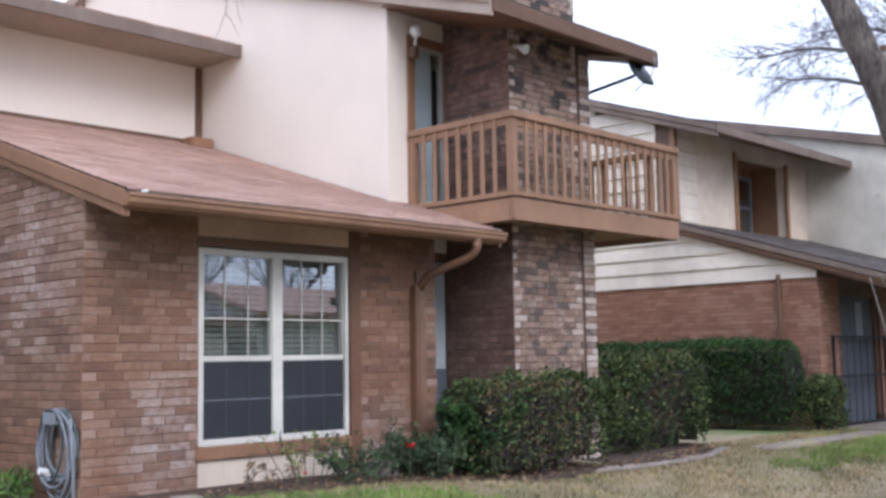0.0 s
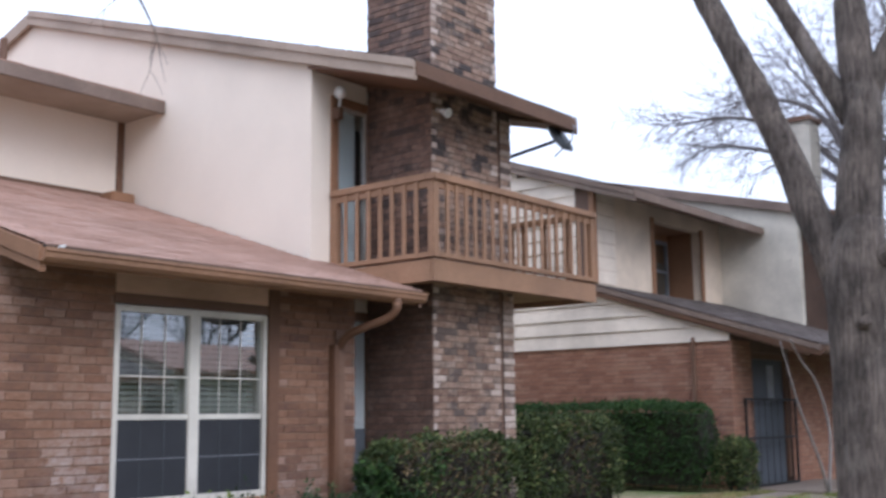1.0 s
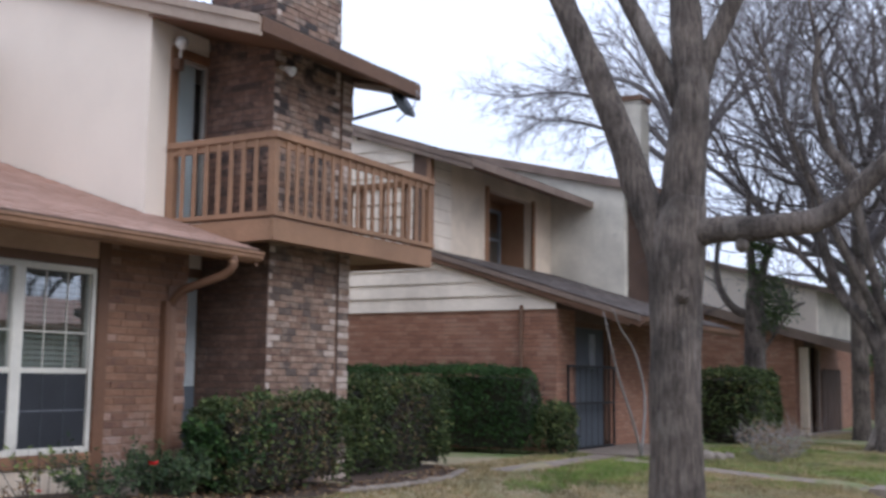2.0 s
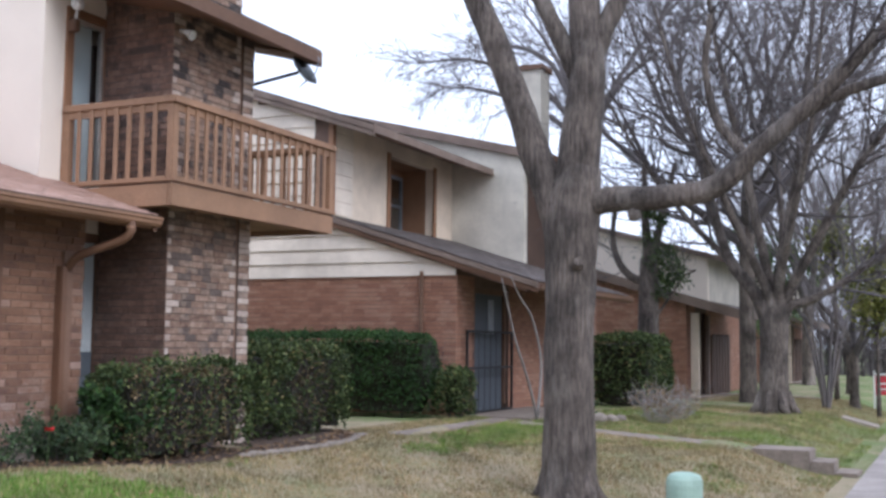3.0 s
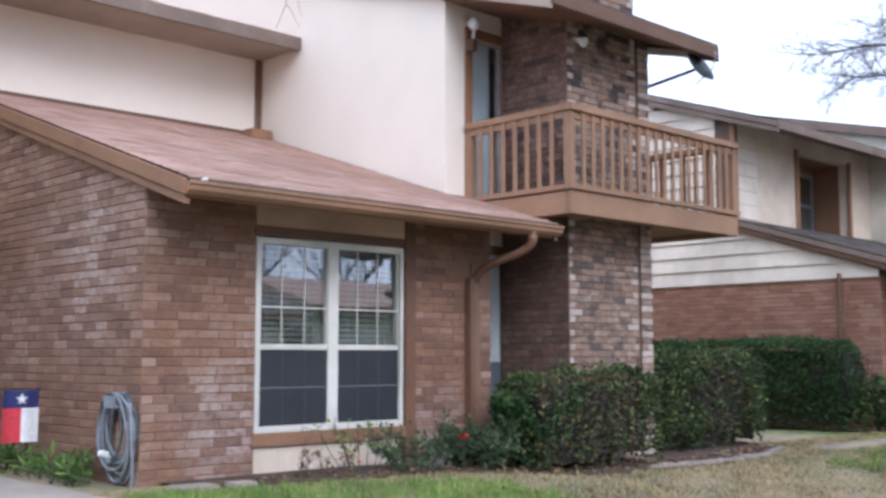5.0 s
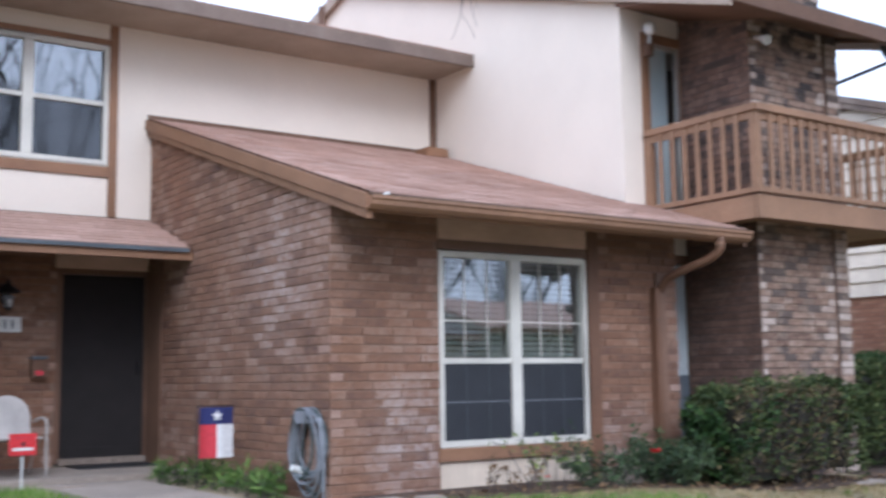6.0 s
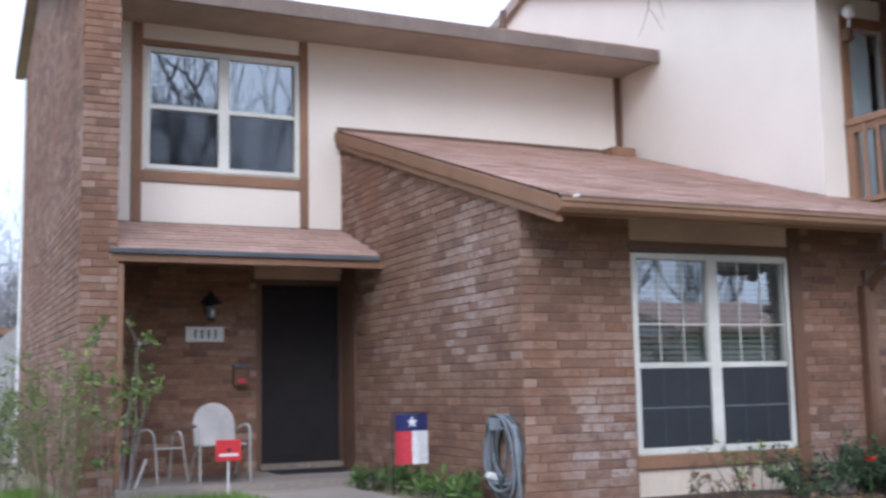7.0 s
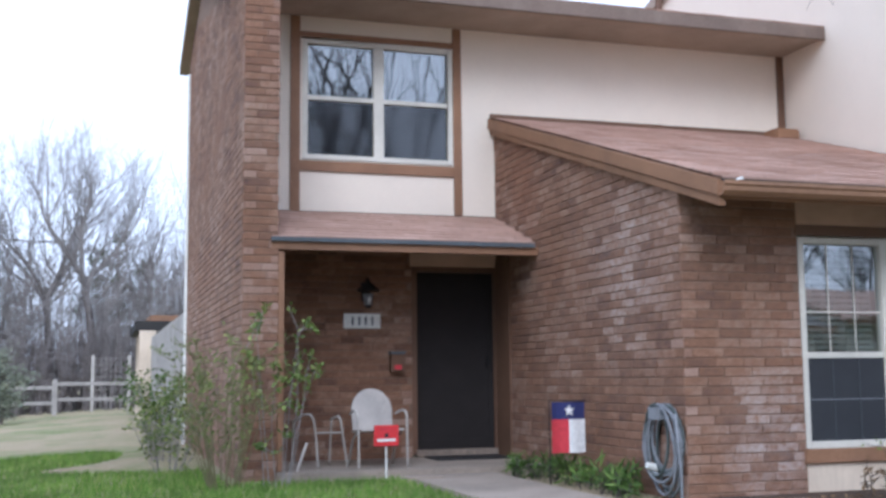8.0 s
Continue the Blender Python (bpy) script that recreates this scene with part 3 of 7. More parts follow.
def sash_window(parent, x0, x1, z0, z1, y, grid_top=True, name="window", screen=True, ratio=0.435, bar=True, curtain=True):
    """Twin single-hung window that faces -y; its outer frame's face lies at y."""
    w, t = x1 - x0, 0.055
    fr = B()
    fr.box(x0, x0 + t, y, y + 0.09, z0, z1).box(x1 - t, x1, y, y + 0.09, z0, z1)
    fr.box(x0 + t, x1 - t, y, y + 0.09, z0, z0 + t).box(x0 + t, x1 - t, y, y + 0.09, z1 - t, z1)
    xm = (x0 + x1) / 2
    fr.box(xm - 0.06, xm + 0.06, y + 0.002, y + 0.09, z0 + t, z1 - t)
    win = part(name, fr, VINYL, parent, "white vinyl twin single-hung window", bevel=0.006)
    zm = z0 + (z1 - z0) * ratio
    for a, b in ((x0 + t, xm - 0.06), (xm + 0.06, x1 - t)):
        part("meeting_rail", B().box(a, b, y + 0.012, y + 0.07, zm - 0.025, zm + 0.025), VINYL, win, bevel=0.004)
        part("pane", B().box(a, b, y + 0.045, y + 0.05, zm + 0.025, z1 - t), GLASS, win).visible_shadow = False
        if screen == "glass":
            part("pane", B().box(a, b, y + 0.045, y + 0.05, z0 + t, zm - 0.025), SCREENED_GLASS, win, "screened lower pane").visible_shadow = False
        elif screen:
            part("insect_screen", B().box(a, b, y + 0.025, y + 0.028, z0 + t, zm - 0.025), WINDOW_SCREEN, win, "grey insect screen")
            bar and part("screen_bar", B().box(a, b, y + 0.018, y + 0.024, z0 + t + (zm - z0) * 0.44, z0 + t + (zm - z0) * 0.44 + 0.008), HOSE_GREY, win)
        else:
            part("pane", B().box(a, b, y + 0.045, y + 0.05, z0 + t, zm - 0.025), GLASS, win).visible_shadow = False
        if grid_top:
            slats = B()
            for k in range(int((z1 - zm) / 0.05)):
                zz = zm + k * 0.05
                slats.add([(a, y + 0.13, zz), (b, y + 0.13, zz), (b, y + 0.165, zz + 0.032), (a, y + 0.165, zz + 0.032)], [(0, 1, 2, 3)])
            part("blind", slats, CURTAIN, win, "grey-green horizontal blind")
            for k in (1, 2):
                xx = a + (b - a) * k / 3
                part("muntin", B().box(xx - 0.0045, xx + 0.0045, y + 0.036, y + 0.042, zm + 0.025, z1 - t), VINYL, win)
                part("muntin", B().box(xx - 0.005, xx + 0.005, y + 0.020, y + 0.0245, z0 + t, zm - 0.025), DIM_BAR, win, "grid bar painted dim as behind the screen")
            zz = zm + 0.025 + (z1 - t - zm) * 0.36
            part("muntin", B().box(a, b, y + 0.034, y + 0.040, zz - 0.0055, zz + 0.0055), VINYL, win)
    if not curtain:
        return win
    folds = B()
    k = max(8, int(w / 0.06))
    for i in range(k):
        xa, xb = x0 + w * i / k, x0 + w * (i + 1) / k
        ya, yb = (0.30, 0.335) if i % 2 else (0.335, 0.30)
        folds.add([(xa, y + ya, z0), (xb, y + yb, z0), (xb, y + yb, z1), (xa, y + ya, z1), (xa, y + ya + 0.01, z0), (xb, y + yb + 0.01, z0), (xb, y + yb + 0.01, z1), (xa, y + ya + 0.01, z1)],
                  [(0, 1, 2, 3), (7, 6, 5, 4), (3, 2, 6, 7), (0, 4, 5, 1)])
    part("curtain", folds, CURTAIN, win, "drawn grey-green curtain")
    return win


# ---------------------------------------------------------------- nearest townhouse
XF, YW, YU, XS = 4.57, 8.19, 12.45, 8.59
SLOPE = (3.91 - 2.31) / (YU - 7.5)


def wing_top(y):
    return 2.31 + SLOPE * (y - 7.5)


def build_near_house():
    h = thing("townhouse", "brown brick townhouse with cream stucco upper storey and low wing", "house")
    # wing: side wall
    w = part("side_wall", B().prism([(YW, -0.35), (YU, -0.35), (YU, wing_top(YU) - 0.12), (YW, wing_top(YW) - 0.12)], "x", XF, XF + 0.2), MORTAR, h, "brown brick side wall with pale smears")
    brick_face(w, (XF, YW), "y", YU - YW - 0.02, -0.3, lambda u: wing_top(YW + u) - 0.16, pieces=300, pick=(0, 2.4, 0.2, 9), seed=2)
    # wing: front wall with a window bay
    f = part("front_wall", B().box(XF + 0.2, 5.66, YW, YW + 0.2, -0.35, 2.40), MORTAR, h, "brown brick front wall")
    f2 = part("front_wall", B().box(7.56, 8.66, YW, YW + 0.2, -0.35, 2.40), MORTAR, h)
    part("return_wall", B().box(8.46, 8.66, YW + 0.2, 8.8, -0.35, 2.40), MORTAR, h)
    brick_face(f, (XF, YW), "x", 1.08, -0.3, lambda u: 2.42, pieces=170, seed=3)
    brick_face(f2, (7.57, YW), "x", 1.09, -0.3, lambda u: 2.42, pieces=170, seed=4)
    part("footing", B().box(XF - 0.03, 8.68, YW - 0.035, YW + 0.2, -0.5, -0.19), CONCRETE, h, bevel=0.01)
    part("apron_panel", B().box(5.66, 7.42, YW + 0.02, YW + 0.1, -0.14, 0.13), PANEL, h, "cream painted panel below the window")
    part("sill_board", B().box(5.64, 7.43, YW - 0.02, YW + 0.12, 0.13, 0.245), TRIM, h, "brown painted sill board", bevel=0.005)
    part("header_board", B().box(5.64, 7.43, YW - 0.012, YW + 0.12, 2.0, 2.09), TRIM_DARK, h, bevel=0.005)
    part("frieze_panel", B().box(5.64, 7.43, YW + 0.0, YW + 0.12, 2.09, 2.42), SHADED_PANEL, h, "cream frieze panel with eave shade in its colour")
    part("side_trim", B().box(7.43, 7.57, YW - 0.02, YW + 0.12, -0.14, 2.40), TRIM_MID, h, "brown vertical trim board", bevel=0.005)
    sash_window(h, 5.66, 7.42, 0.25, 1.99, YW + 0.0)
    # Near-black sheet stands in for the unlit room behind the window.
    part("dark_room_sheet", B().box(5.4, 7.9, YW + 1.4, YW + 1.45, -0.2, 2.3), DARK, h)
    # wing roof
    xl, xr = XF - 0.05, 8.92
    deck = part("wing_roof", B().prism([(7.5, 2.19), (YU, wing_top(YU) - 0.12), (YU, wing_top(YU)), (7.5, 2.31)], "x", xl + 0.04, XS - 0.003).prism([(7.5, 2.19), (8.8, wing_top(8.8) - 0.12), (8.8, wing_top(8.8)), (7.5, 2.31)], "x", XS - 0.003, xr), TRIM_DARK, h, "shed roof of brown composition shingles")
    shingle_roof(deck, xl, xr + 0.02, (7.46, 2.302), (YU, wing_top(YU) + 0.002), seed=5, x1_far=XS - 0.01, y_far=8.75)
    slab(h, "rake_board", xl - 0.03, xl + 0.04, (7.47, 2.295), (YU, wing_top(YU) - 0.01), 0.125, TRIM, "brown painted rake board", 0.005)
    slab(h, "rake_trim", xl - 0.005, XF + 0.0, (7.50, 2.17), (YU, wing_top(YU) - 0.135), 0.07, TRIM, "", 0.004)
    part("corner_flashing", B().prism([(xl + 0.10, 2.285), (xl + 0.15, 2.288), (xl + 0.145, 2.312), (xl + 0.115, 2.305)], "y", 7.40, 7.44), WHITE, h, "bright scrap of metal flashing", bevel=0.004)
    slab(h, "rake_board", xr - 0.03, xr + 0.02, (7.47, 2.29), (8.8, wing_top(8.8) - 0.02), 0.16, TRIM_DARK, "")
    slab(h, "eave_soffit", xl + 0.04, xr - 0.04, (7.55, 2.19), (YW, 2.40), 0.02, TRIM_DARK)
    part("drip_edge", B().box(xl, xr, 7.455, 7.5, 2.285, 2.30), BLACK_ROOF, h)
    prof = [(7.50, 2.175), (7.44, 2.175), (7.405, 2.205), (7.40, 2.24), (7.385, 2.25), (7.385, 2.278), (7.395, 2.278), (7.415, 2.245), (7.42, 2.205), (7.45, 2.19), (7.50, 2.19)]
    part("gutter", B().prism(prof, "x", xl - 0.02, xr + 0.03), GUTTER, h, "brown enamelled metal eave gutter")
    part("fascia_board", B().box(xl, xr, 7.5, 7.55, 2.16, 2.29), TRIM, h, bevel=0.004)
    pipe = smooth_line([(8.51, 7.44, 2.19), (8.51, 7.44, 2.09), (8.49, 7.55, 2.0), (8.40, 7.8, 1.91), (8.36, 8.0, 1.83), (8.36, 8.12, 1.72)], 4)
    dn = part("downspout", B().tube(pipe, 0.045, 8), TRIM_MID, h, "brown metal downspout with bent elbow", smooth=True)
    part("pipe_band", B().tube([(8.51, 7.44, 2.12), (8.51, 7.44, 2.15)], 0.052, 8), GUTTER, dn)
    part("lower_pipe", B().box(8.262, 8.34, 8.09, YW - 0.012, -0.12, 1.74), TRIM_MID, dn, "square dark brown lower pipe", bevel=0.008)
    for z in (1.4, 0.45):
        part("pipe_strap", B().box(8.255, 8.347, 8.083, 8.089, z, z + 0.03), TRIM_DARK, dn)
    part("casing_board", B().box(8.345, 8.48, 8.155, YW - 0.012, -0.12, 1.9), CASING, h, "brown board beside the pipe", bevel=0.005)
    part("roof_vent", B().box(8.15, 8.5, 12.0, 12.3, wing_top(12.0), wing_top(12.3) + 0.05), TRIM, h, bevel=0.02)
    # porch back wall and entry
    pw = part("porch_wall", B().box(1.81, 3.54, YU, YU + 0.2, -0.1, 2.5), MORTAR, h, "brown brick porch wall")
    brick_face(pw, (1.81, YU), "x", 1.72, -0.05, lambda u: 2.5, pieces=220, seed=6)
    part("door_lining", B().box(3.54, 3.60, YU - 0.01, YU + 0.2, 0.0, 2.12).box(4.53, XF, YU - 0.01, YU + 0.2, 0.0, 2.12).box(3.54, XF, YU - 0.01, YU + 0.2, 2.06, 2.12), TRIM_DARK, h, bevel=0.004)
    part("transom_panel", B().box(3.52, XF, YU - 0.02, YU + 0.15, 2.12, 2.45), SHADED_PANEL, h, "cream panel above the door, porch shade in its colour")
    d = part("screen_door", B().box(3.605, 4.525, YU + 0.04, YU + 0.075, 0.035, 2.055), SCREEN, h, "dark screened front door, closed")
    boxes("door_rail", SCREEN, d, "", (3.605, 3.66, YU + 0.03, YU + 0.04, 0.035, 2.055), (4.47, 4.525, YU + 0.03, YU + 0.04, 0.035, 2.055), (3.66, 4.47, YU + 0.03, YU + 0.04, 1.99, 2.055), (3.66, 4.47, YU + 0.03, YU + 0.04, 0.035, 0.16), (3.66, 4.47, YU + 0.03, YU + 0.04, 0.98, 1.04))
    part("door_handle", B().box(4.44, 4.46, YU - 0.02, YU + 0.03, 0.98, 1.1), IRON, d, bevel=0.004)
    part("threshold", B().box(3.58, 4.55, YU - 0.06, YU + 0.1, -0.02, 0.05), STEP_CONCRETE, h, "worn tan threshold", bevel=0.006)
    part("door_mat", B().box(3.65, 4.5, 11.85, 12.35, -0.03, -0.012), DARK, h, "dark door mat")
    part("corner_board", B().box(XF - 0.022, XF - 0.002, 12.0, YU, -0.02, 2.2), TRIM_DARK, h, "dark brown corner board")
    part("porch_slab", B().box(1.81, XF, 10.9, YU + 0.05, -0.35, -0.03), CONCRETE, h, "worn concrete porch slab", bevel=0.012)
    # porch roof
    pr = slab(h, "porch_roof", 1.74, XF - 0.002, (11.18, 2.25), (YU - 0.002, 2.72), 0.09, TRIM_DARK, "small shingled porch roof")
    shingle_roof(pr, 1.74, XF - 0.01, (11.14, 2.25), (YU - 0.01, 2.722), seed=7)
    part("porch_fascia", B().box(1.74, XF - 0.004, 11.14, 11.18, 2.125, 2.21), TRIM, h, bevel=0.004)
    part("porch_gutter", B().prism([(11.14, 2.205), (11.10, 2.205), (11.095, 2.245), (11.14, 2.25)], "x", 1.74, XF - 0.06), SLATE_PAINT, h, "dark metal drip edge")
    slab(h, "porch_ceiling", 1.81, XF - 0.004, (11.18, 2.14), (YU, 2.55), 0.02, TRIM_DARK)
    part("corner_post", B().box(1.815, 1.875, 11.13, 11.19, -0.03, 2.10), TRIM, h, "brown corner post of the porch", bevel=0.006)
    # upper storey
    boxes("upper_wall", STUCCO, h, "cream stucco upper wall", (1.81, 2.28, YU, YU + 0.18, 2.55, 5.2), (4.05, XS, YU, YU + 0.18, 2.55, 5.2), (2.28, 4.05, YU, YU + 0.18, 2.55, 3.30), (2.28, 4.05, YU, YU + 0.18, 4.71, 5.2))
    sash_window(h, 2.28, 4.05, 3.31, 4.70, YU - 0.01, grid_top=False, screen="glass", ratio=0.51, bar=False, curtain=False)
    # Room darkness upstairs is painted on this sheet.
    part("upper_dark_room_sheet", B().box(1.9, 4.5, YU + 1.2, YU + 1.25, 2.6, 5.1), DARK, h)
    part("window_trim", B().box(2.14, 2.25, YU - 0.025, YU, 2.7, 4.95), TRIM, h, "brown vertical trim board", bevel=0.004)
    part("window_trim", B().box(4.06, 4.16, YU - 0.025, YU, 2.72, 4.95), TRIM, h, bevel=0.004)
    part("window_trim", B().box(2.25, 4.06, YU - 0.028, YU, 3.17, 3.29), TRIM, h, bevel=0.004)
    part("window_trim", B().box(2.25, 4.06, YU - 0.028, YU, 4.71, 4.775), TRIM, h, bevel=0.004)
    part("corner_trim", B().box(XS - 0.10, XS - 0.003, YU - 0.03, YU, 3.9, 5.1), TRIM_DARK, h, bevel=0.004)
    part("flashing", B().box(XF - 0.05, XS - 0.01, YU - 0.02, YU, 3.90, 3.955), TRIM_DARK, h)
    # main roof
    deck = part("main_roof", B().prism([(11.58, 4.96), (16.3, 6.5), (18.4, 5.8), (18.4, 5.95), (16.3, 6.65), (11.58, 5.1)], "x", 1.32, XS - 0.003), SOFFIT, h, "low-pitched main roof")
    shingle_roof(deck, 1.3, XS - 0.01, (11.53, 5.09), (16.3, 6.655), SHINGLE, seed=8)
    # Greyed trim here paints the bright veil over the eave.
    part("eave_fascia", B().box(1.32, XS - 0.004, 11.53, 11.58, 4.93, 5.09), TRIM_GREY, h, "brown eave fascia with pale veil in its colour", bevel=0.004)
    part("eave_soffit", B().box(1.47, XS - 0.004, 11.58, YU, 4.96, 4.98), SOFFIT, h)
    part("vent_pipe", B().tube([(6.9, 12.6, 5.35), (6.9, 12.6, 5.75)], 0.045, 10), TRIM_DARK, h)
    # gable end wall
    g = part("gable_wall", B().prism([(11.15, -0.5), (18.0, -0.5), (18.0, 5.85), (16.3, 6.45), (11.6, 4.98), (11.15, 4.98)], "x", 1.47, 1.81), MORTAR, h, "brown brick gable end wall")
    brick_face(g, (1.47, 11.15), "x", 0.34, -0.45, lambda u: 5.0, pieces=120, seed=9)
    brick_face(g, (1.47, 11.15), "y", 6.85, -0.45, lambda u: 4.98 + 0.2 * u, pieces=180, pick=(0, 1.7, 0.5, 4.5), seed=10)
    part("corner_pipe", B().tube([(1.45, 17.96, -0.3), (1.45, 17.96, 5.7)], 0.03, 8), WHITE, h, "white drain pipe")
    return h


build_near_house()


# ---------------------------------------------------------------- second townhouse with chimney and balcony
COL_X0, COL_X1, COL_Y = 9.52, 10.78, 7.8
RAKE_LOW, RAKE_TOP = (7.2, 4.69), (14.83, 7.13)


def build_chimney_house():
    h = thing("townhouse", "cream stucco townhouse with tall mottled brick chimney and brown eaves", "house")
    sl = (RAKE_TOP[1] - RAKE_LOW[1]) / (RAKE_TOP[0] - RAKE_LOW[0])
    top = lambda y: RAKE_LOW[1] + sl * (y - RAKE_LOW[0])
    part("party_wall", B().prism([(8.81, -0.3), (21.0, -0.3), (21.0, 5.1), (14.83, top(14.83) - 0.14), (8.81, top(8.81) - 0.14)], "x", XS, XS + 0.2), STUCCO, h, "tall cream stucco party wall")
    boxes("front_wall", STUCCO, h, "cream stucco front wall", (XS + 0.2, 8.9, 8.81, 9.0, -0.3, 5.0), (9.6, 11.1, 8.81, 9.0, -0.3, 5.0), (8.9, 9.6, 8.81, 9.0, 4.72, 5.0), (8.9, 9.6, 8.81, 9.0, 2.15, 2.66))
    part("end_wall", B().prism([(9.0, -0.3), (21.0, -0.3), (21.0, 5.1), (14.83, top(14.83) - 0.14), (9.0, top(9.0) - 0.14)], "x", 11.1, 11.3), SIDING, h)
    part("door_post", B().box(8.90, 9.01, 8.78, 8.9, 2.66, 4.72), TRIM, h, "brown door post", bevel=0.005)
    part("door_post", B().box(9.52, 9.62, 8.78, 8.9, 2.66, 4.72), TRIM, h, bevel=0.005)
    part("door_head", B().box(9.01, 9.52, 8.78, 8.9, 4.62, 4.72), TRIM, h, bevel=0.005)
    d = part("glass_door", B().box(9.01, 9.05, 8.82, 8.88, 2.66, 4.62).box(9.48, 9.52, 8.82, 8.88, 2.66, 4.62).box(9.05, 9.48, 8.82, 8.88, 4.57, 4.62).box(9.05, 9.48, 8.82, 8.88, 2.66, 2.74).box(9.05, 9.48, 8.82, 8.88, 3.55, 3.59), ALU, h, "glazed balcony door in a metal frame")
    part("pane", B().box(9.05, 9.48, 8.845, 8.85, 2.74, 3.55), DOOR_GLASS, d).visible_shadow = False
    part("pane", B().box(9.05, 9.48, 8.845, 8.85, 3.59, 4.57), DOOR_GLASS, d).visible_shadow = False
    part("curtain", B().box(9.06, 9.36, 8.862, 8.875, 2.7, 4.57), PALE_CURTAIN, d, "drawn pale curtain")
    # Black sheet in place of shade behind the balcony door.
    part("dark_room_sheet", B().box(8.85, 11.0, 10.2, 10.25, 2.4, 4.9), DARK, h)
    lo = part("lower_door", B().box(9.0, 9.53, 8.86, 8.9, 0.86, 2.1), PALE_BLUE, h, "pale grey-blue painted door panel")
    part("kick_panel", B().box(9.0, 9.53, 8.85, 8.9, -0.2, 0.86), SLATE_PAINT, lo, "slate grey kick panel")
    part("door_casing", B().box(9.53, 9.62, 8.79, 8.95, -0.3, 2.15).box(8.9, 9.0, 8.79, 8.95, -0.3, 2.15).box(8.9, 9.62, 8.79, 8.95, 2.1, 2.2), TRIM_DARK, h)
    # chimney
    c = part("chimney", B().box(COL_X0, COL_X1, COL_Y, 8.8, -0.35, 7.8).box(10.84, 11.06, COL_Y, 8.8, -0.35, 4.75), MORTAR_DARK, h, "mottled cream and charred brick chimney")
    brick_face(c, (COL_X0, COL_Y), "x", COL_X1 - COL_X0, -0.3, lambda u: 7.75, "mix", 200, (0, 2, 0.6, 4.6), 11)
    # Side face takes the darker tones that paint its shade.
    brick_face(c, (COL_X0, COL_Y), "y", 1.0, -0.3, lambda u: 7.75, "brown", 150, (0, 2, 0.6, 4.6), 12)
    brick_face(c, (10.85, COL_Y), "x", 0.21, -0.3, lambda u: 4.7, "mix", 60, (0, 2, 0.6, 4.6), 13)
    # Dark strip set in the groove; the groove's shade is its colour.
    part("groove_shade_strip", B().box(COL_X1 + 0.002, 10.838, COL_Y + 0.01, COL_Y + 0.06, -0.3, 4.6), TRIM_DARK, h, "dark strip that paints shade in the chimney groove")
    part("chimney_cap", B().box(COL_X0 - 0.06, COL_X1 + 0.06, COL_Y - 0.06, 8.86, 7.8, 7.9), CONCRETE, h, bevel=0.02)
    # roof
    xl, xr = XS - 0.09, 11.62
    t = 0.14
    deck = part("main_roof", B().prism([(RAKE_LOW[0], RAKE_LOW[1] - t), (14.83, RAKE_TOP[1] - t), (21.3, 5.1), (21.3, 5.24), RAKE_TOP[::1], RAKE_LOW], "x", xl + 0.03, COL_X0 - 0.003)
                .prism([(RAKE_LOW[0], RAKE_LOW[1] - t), (COL_Y - 0.01, top(COL_Y) - t), (COL_Y - 0.01, top(COL_Y)), RAKE_LOW], "x", COL_X0 - 0.003, COL_X1 + 0.003)
                .prism([(8.81, top(8.81) - t), (14.83, RAKE_TOP[1] - t), (21.3, 5.1), (21.3, 5.24), RAKE_TOP, (8.81, top(8.81))], "x", COL_X0 - 0.003, COL_X1 + 0.003)
                .prism([(RAKE_LOW[0], RAKE_LOW[1] - t), (14.83, RAKE_TOP[1] - t), (21.3, 5.1), (21.3, 5.24), RAKE_TOP, RAKE_LOW], "x", COL_X1 + 0.003, xr), TRIM_DARK, h, "low-pitched shingled main roof")
    shingle_roof(deck, xl, COL_X0, (7.16, 4.69), (14.83, 7.135), SHINGLE_GREY, 14)
    shingle_roof(deck, COL_X1, xr, (7.16, 4.69), (14.83, 7.135), SHINGLE_GREY, 15)
    shingle_roof(deck, COL_X0, COL_X1, (7.16, 4.69), (COL_Y, top(COL_Y)), SHINGLE_GREY, 16)
    slab(h, "rake_board", xl - 0.02, xl + 0.03, (7.16, 4.67), (14.83, 7.11), 0.20, SOFFIT, "pale tan double rake board", 0.005)
    slab(h, "rake_trim", xl - 0.045, xl - 0.02, (7.16, 4.69), (14.83, 7.13), 0.09, SOFFIT, "", 0.004)
    slab(h, "rake_board", xl - 0.02, xl + 0.03, (21.3, 5.2), (14.83, 7.11), 0.20, SOFFIT, "", 0.005)
    slab(h, "rake_board", xr - 0.02, xr + 0.03, (7.16, 4.67), (14.83, 7.11), 0.18, TRIM_DARK, "", 0.005)
    part("eave_fascia", B().box(xl, xr, 7.14, 7.2, 4.52, 4.68), TRIM_DARK, h, "dark brown eave fascia", bevel=0.005)
    for a, c in ((xl + 0.03, COL_X0 - 0.005), (11.065, xr)):
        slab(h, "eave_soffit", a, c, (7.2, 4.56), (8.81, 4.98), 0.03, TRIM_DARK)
    return h


build_chimney_house()


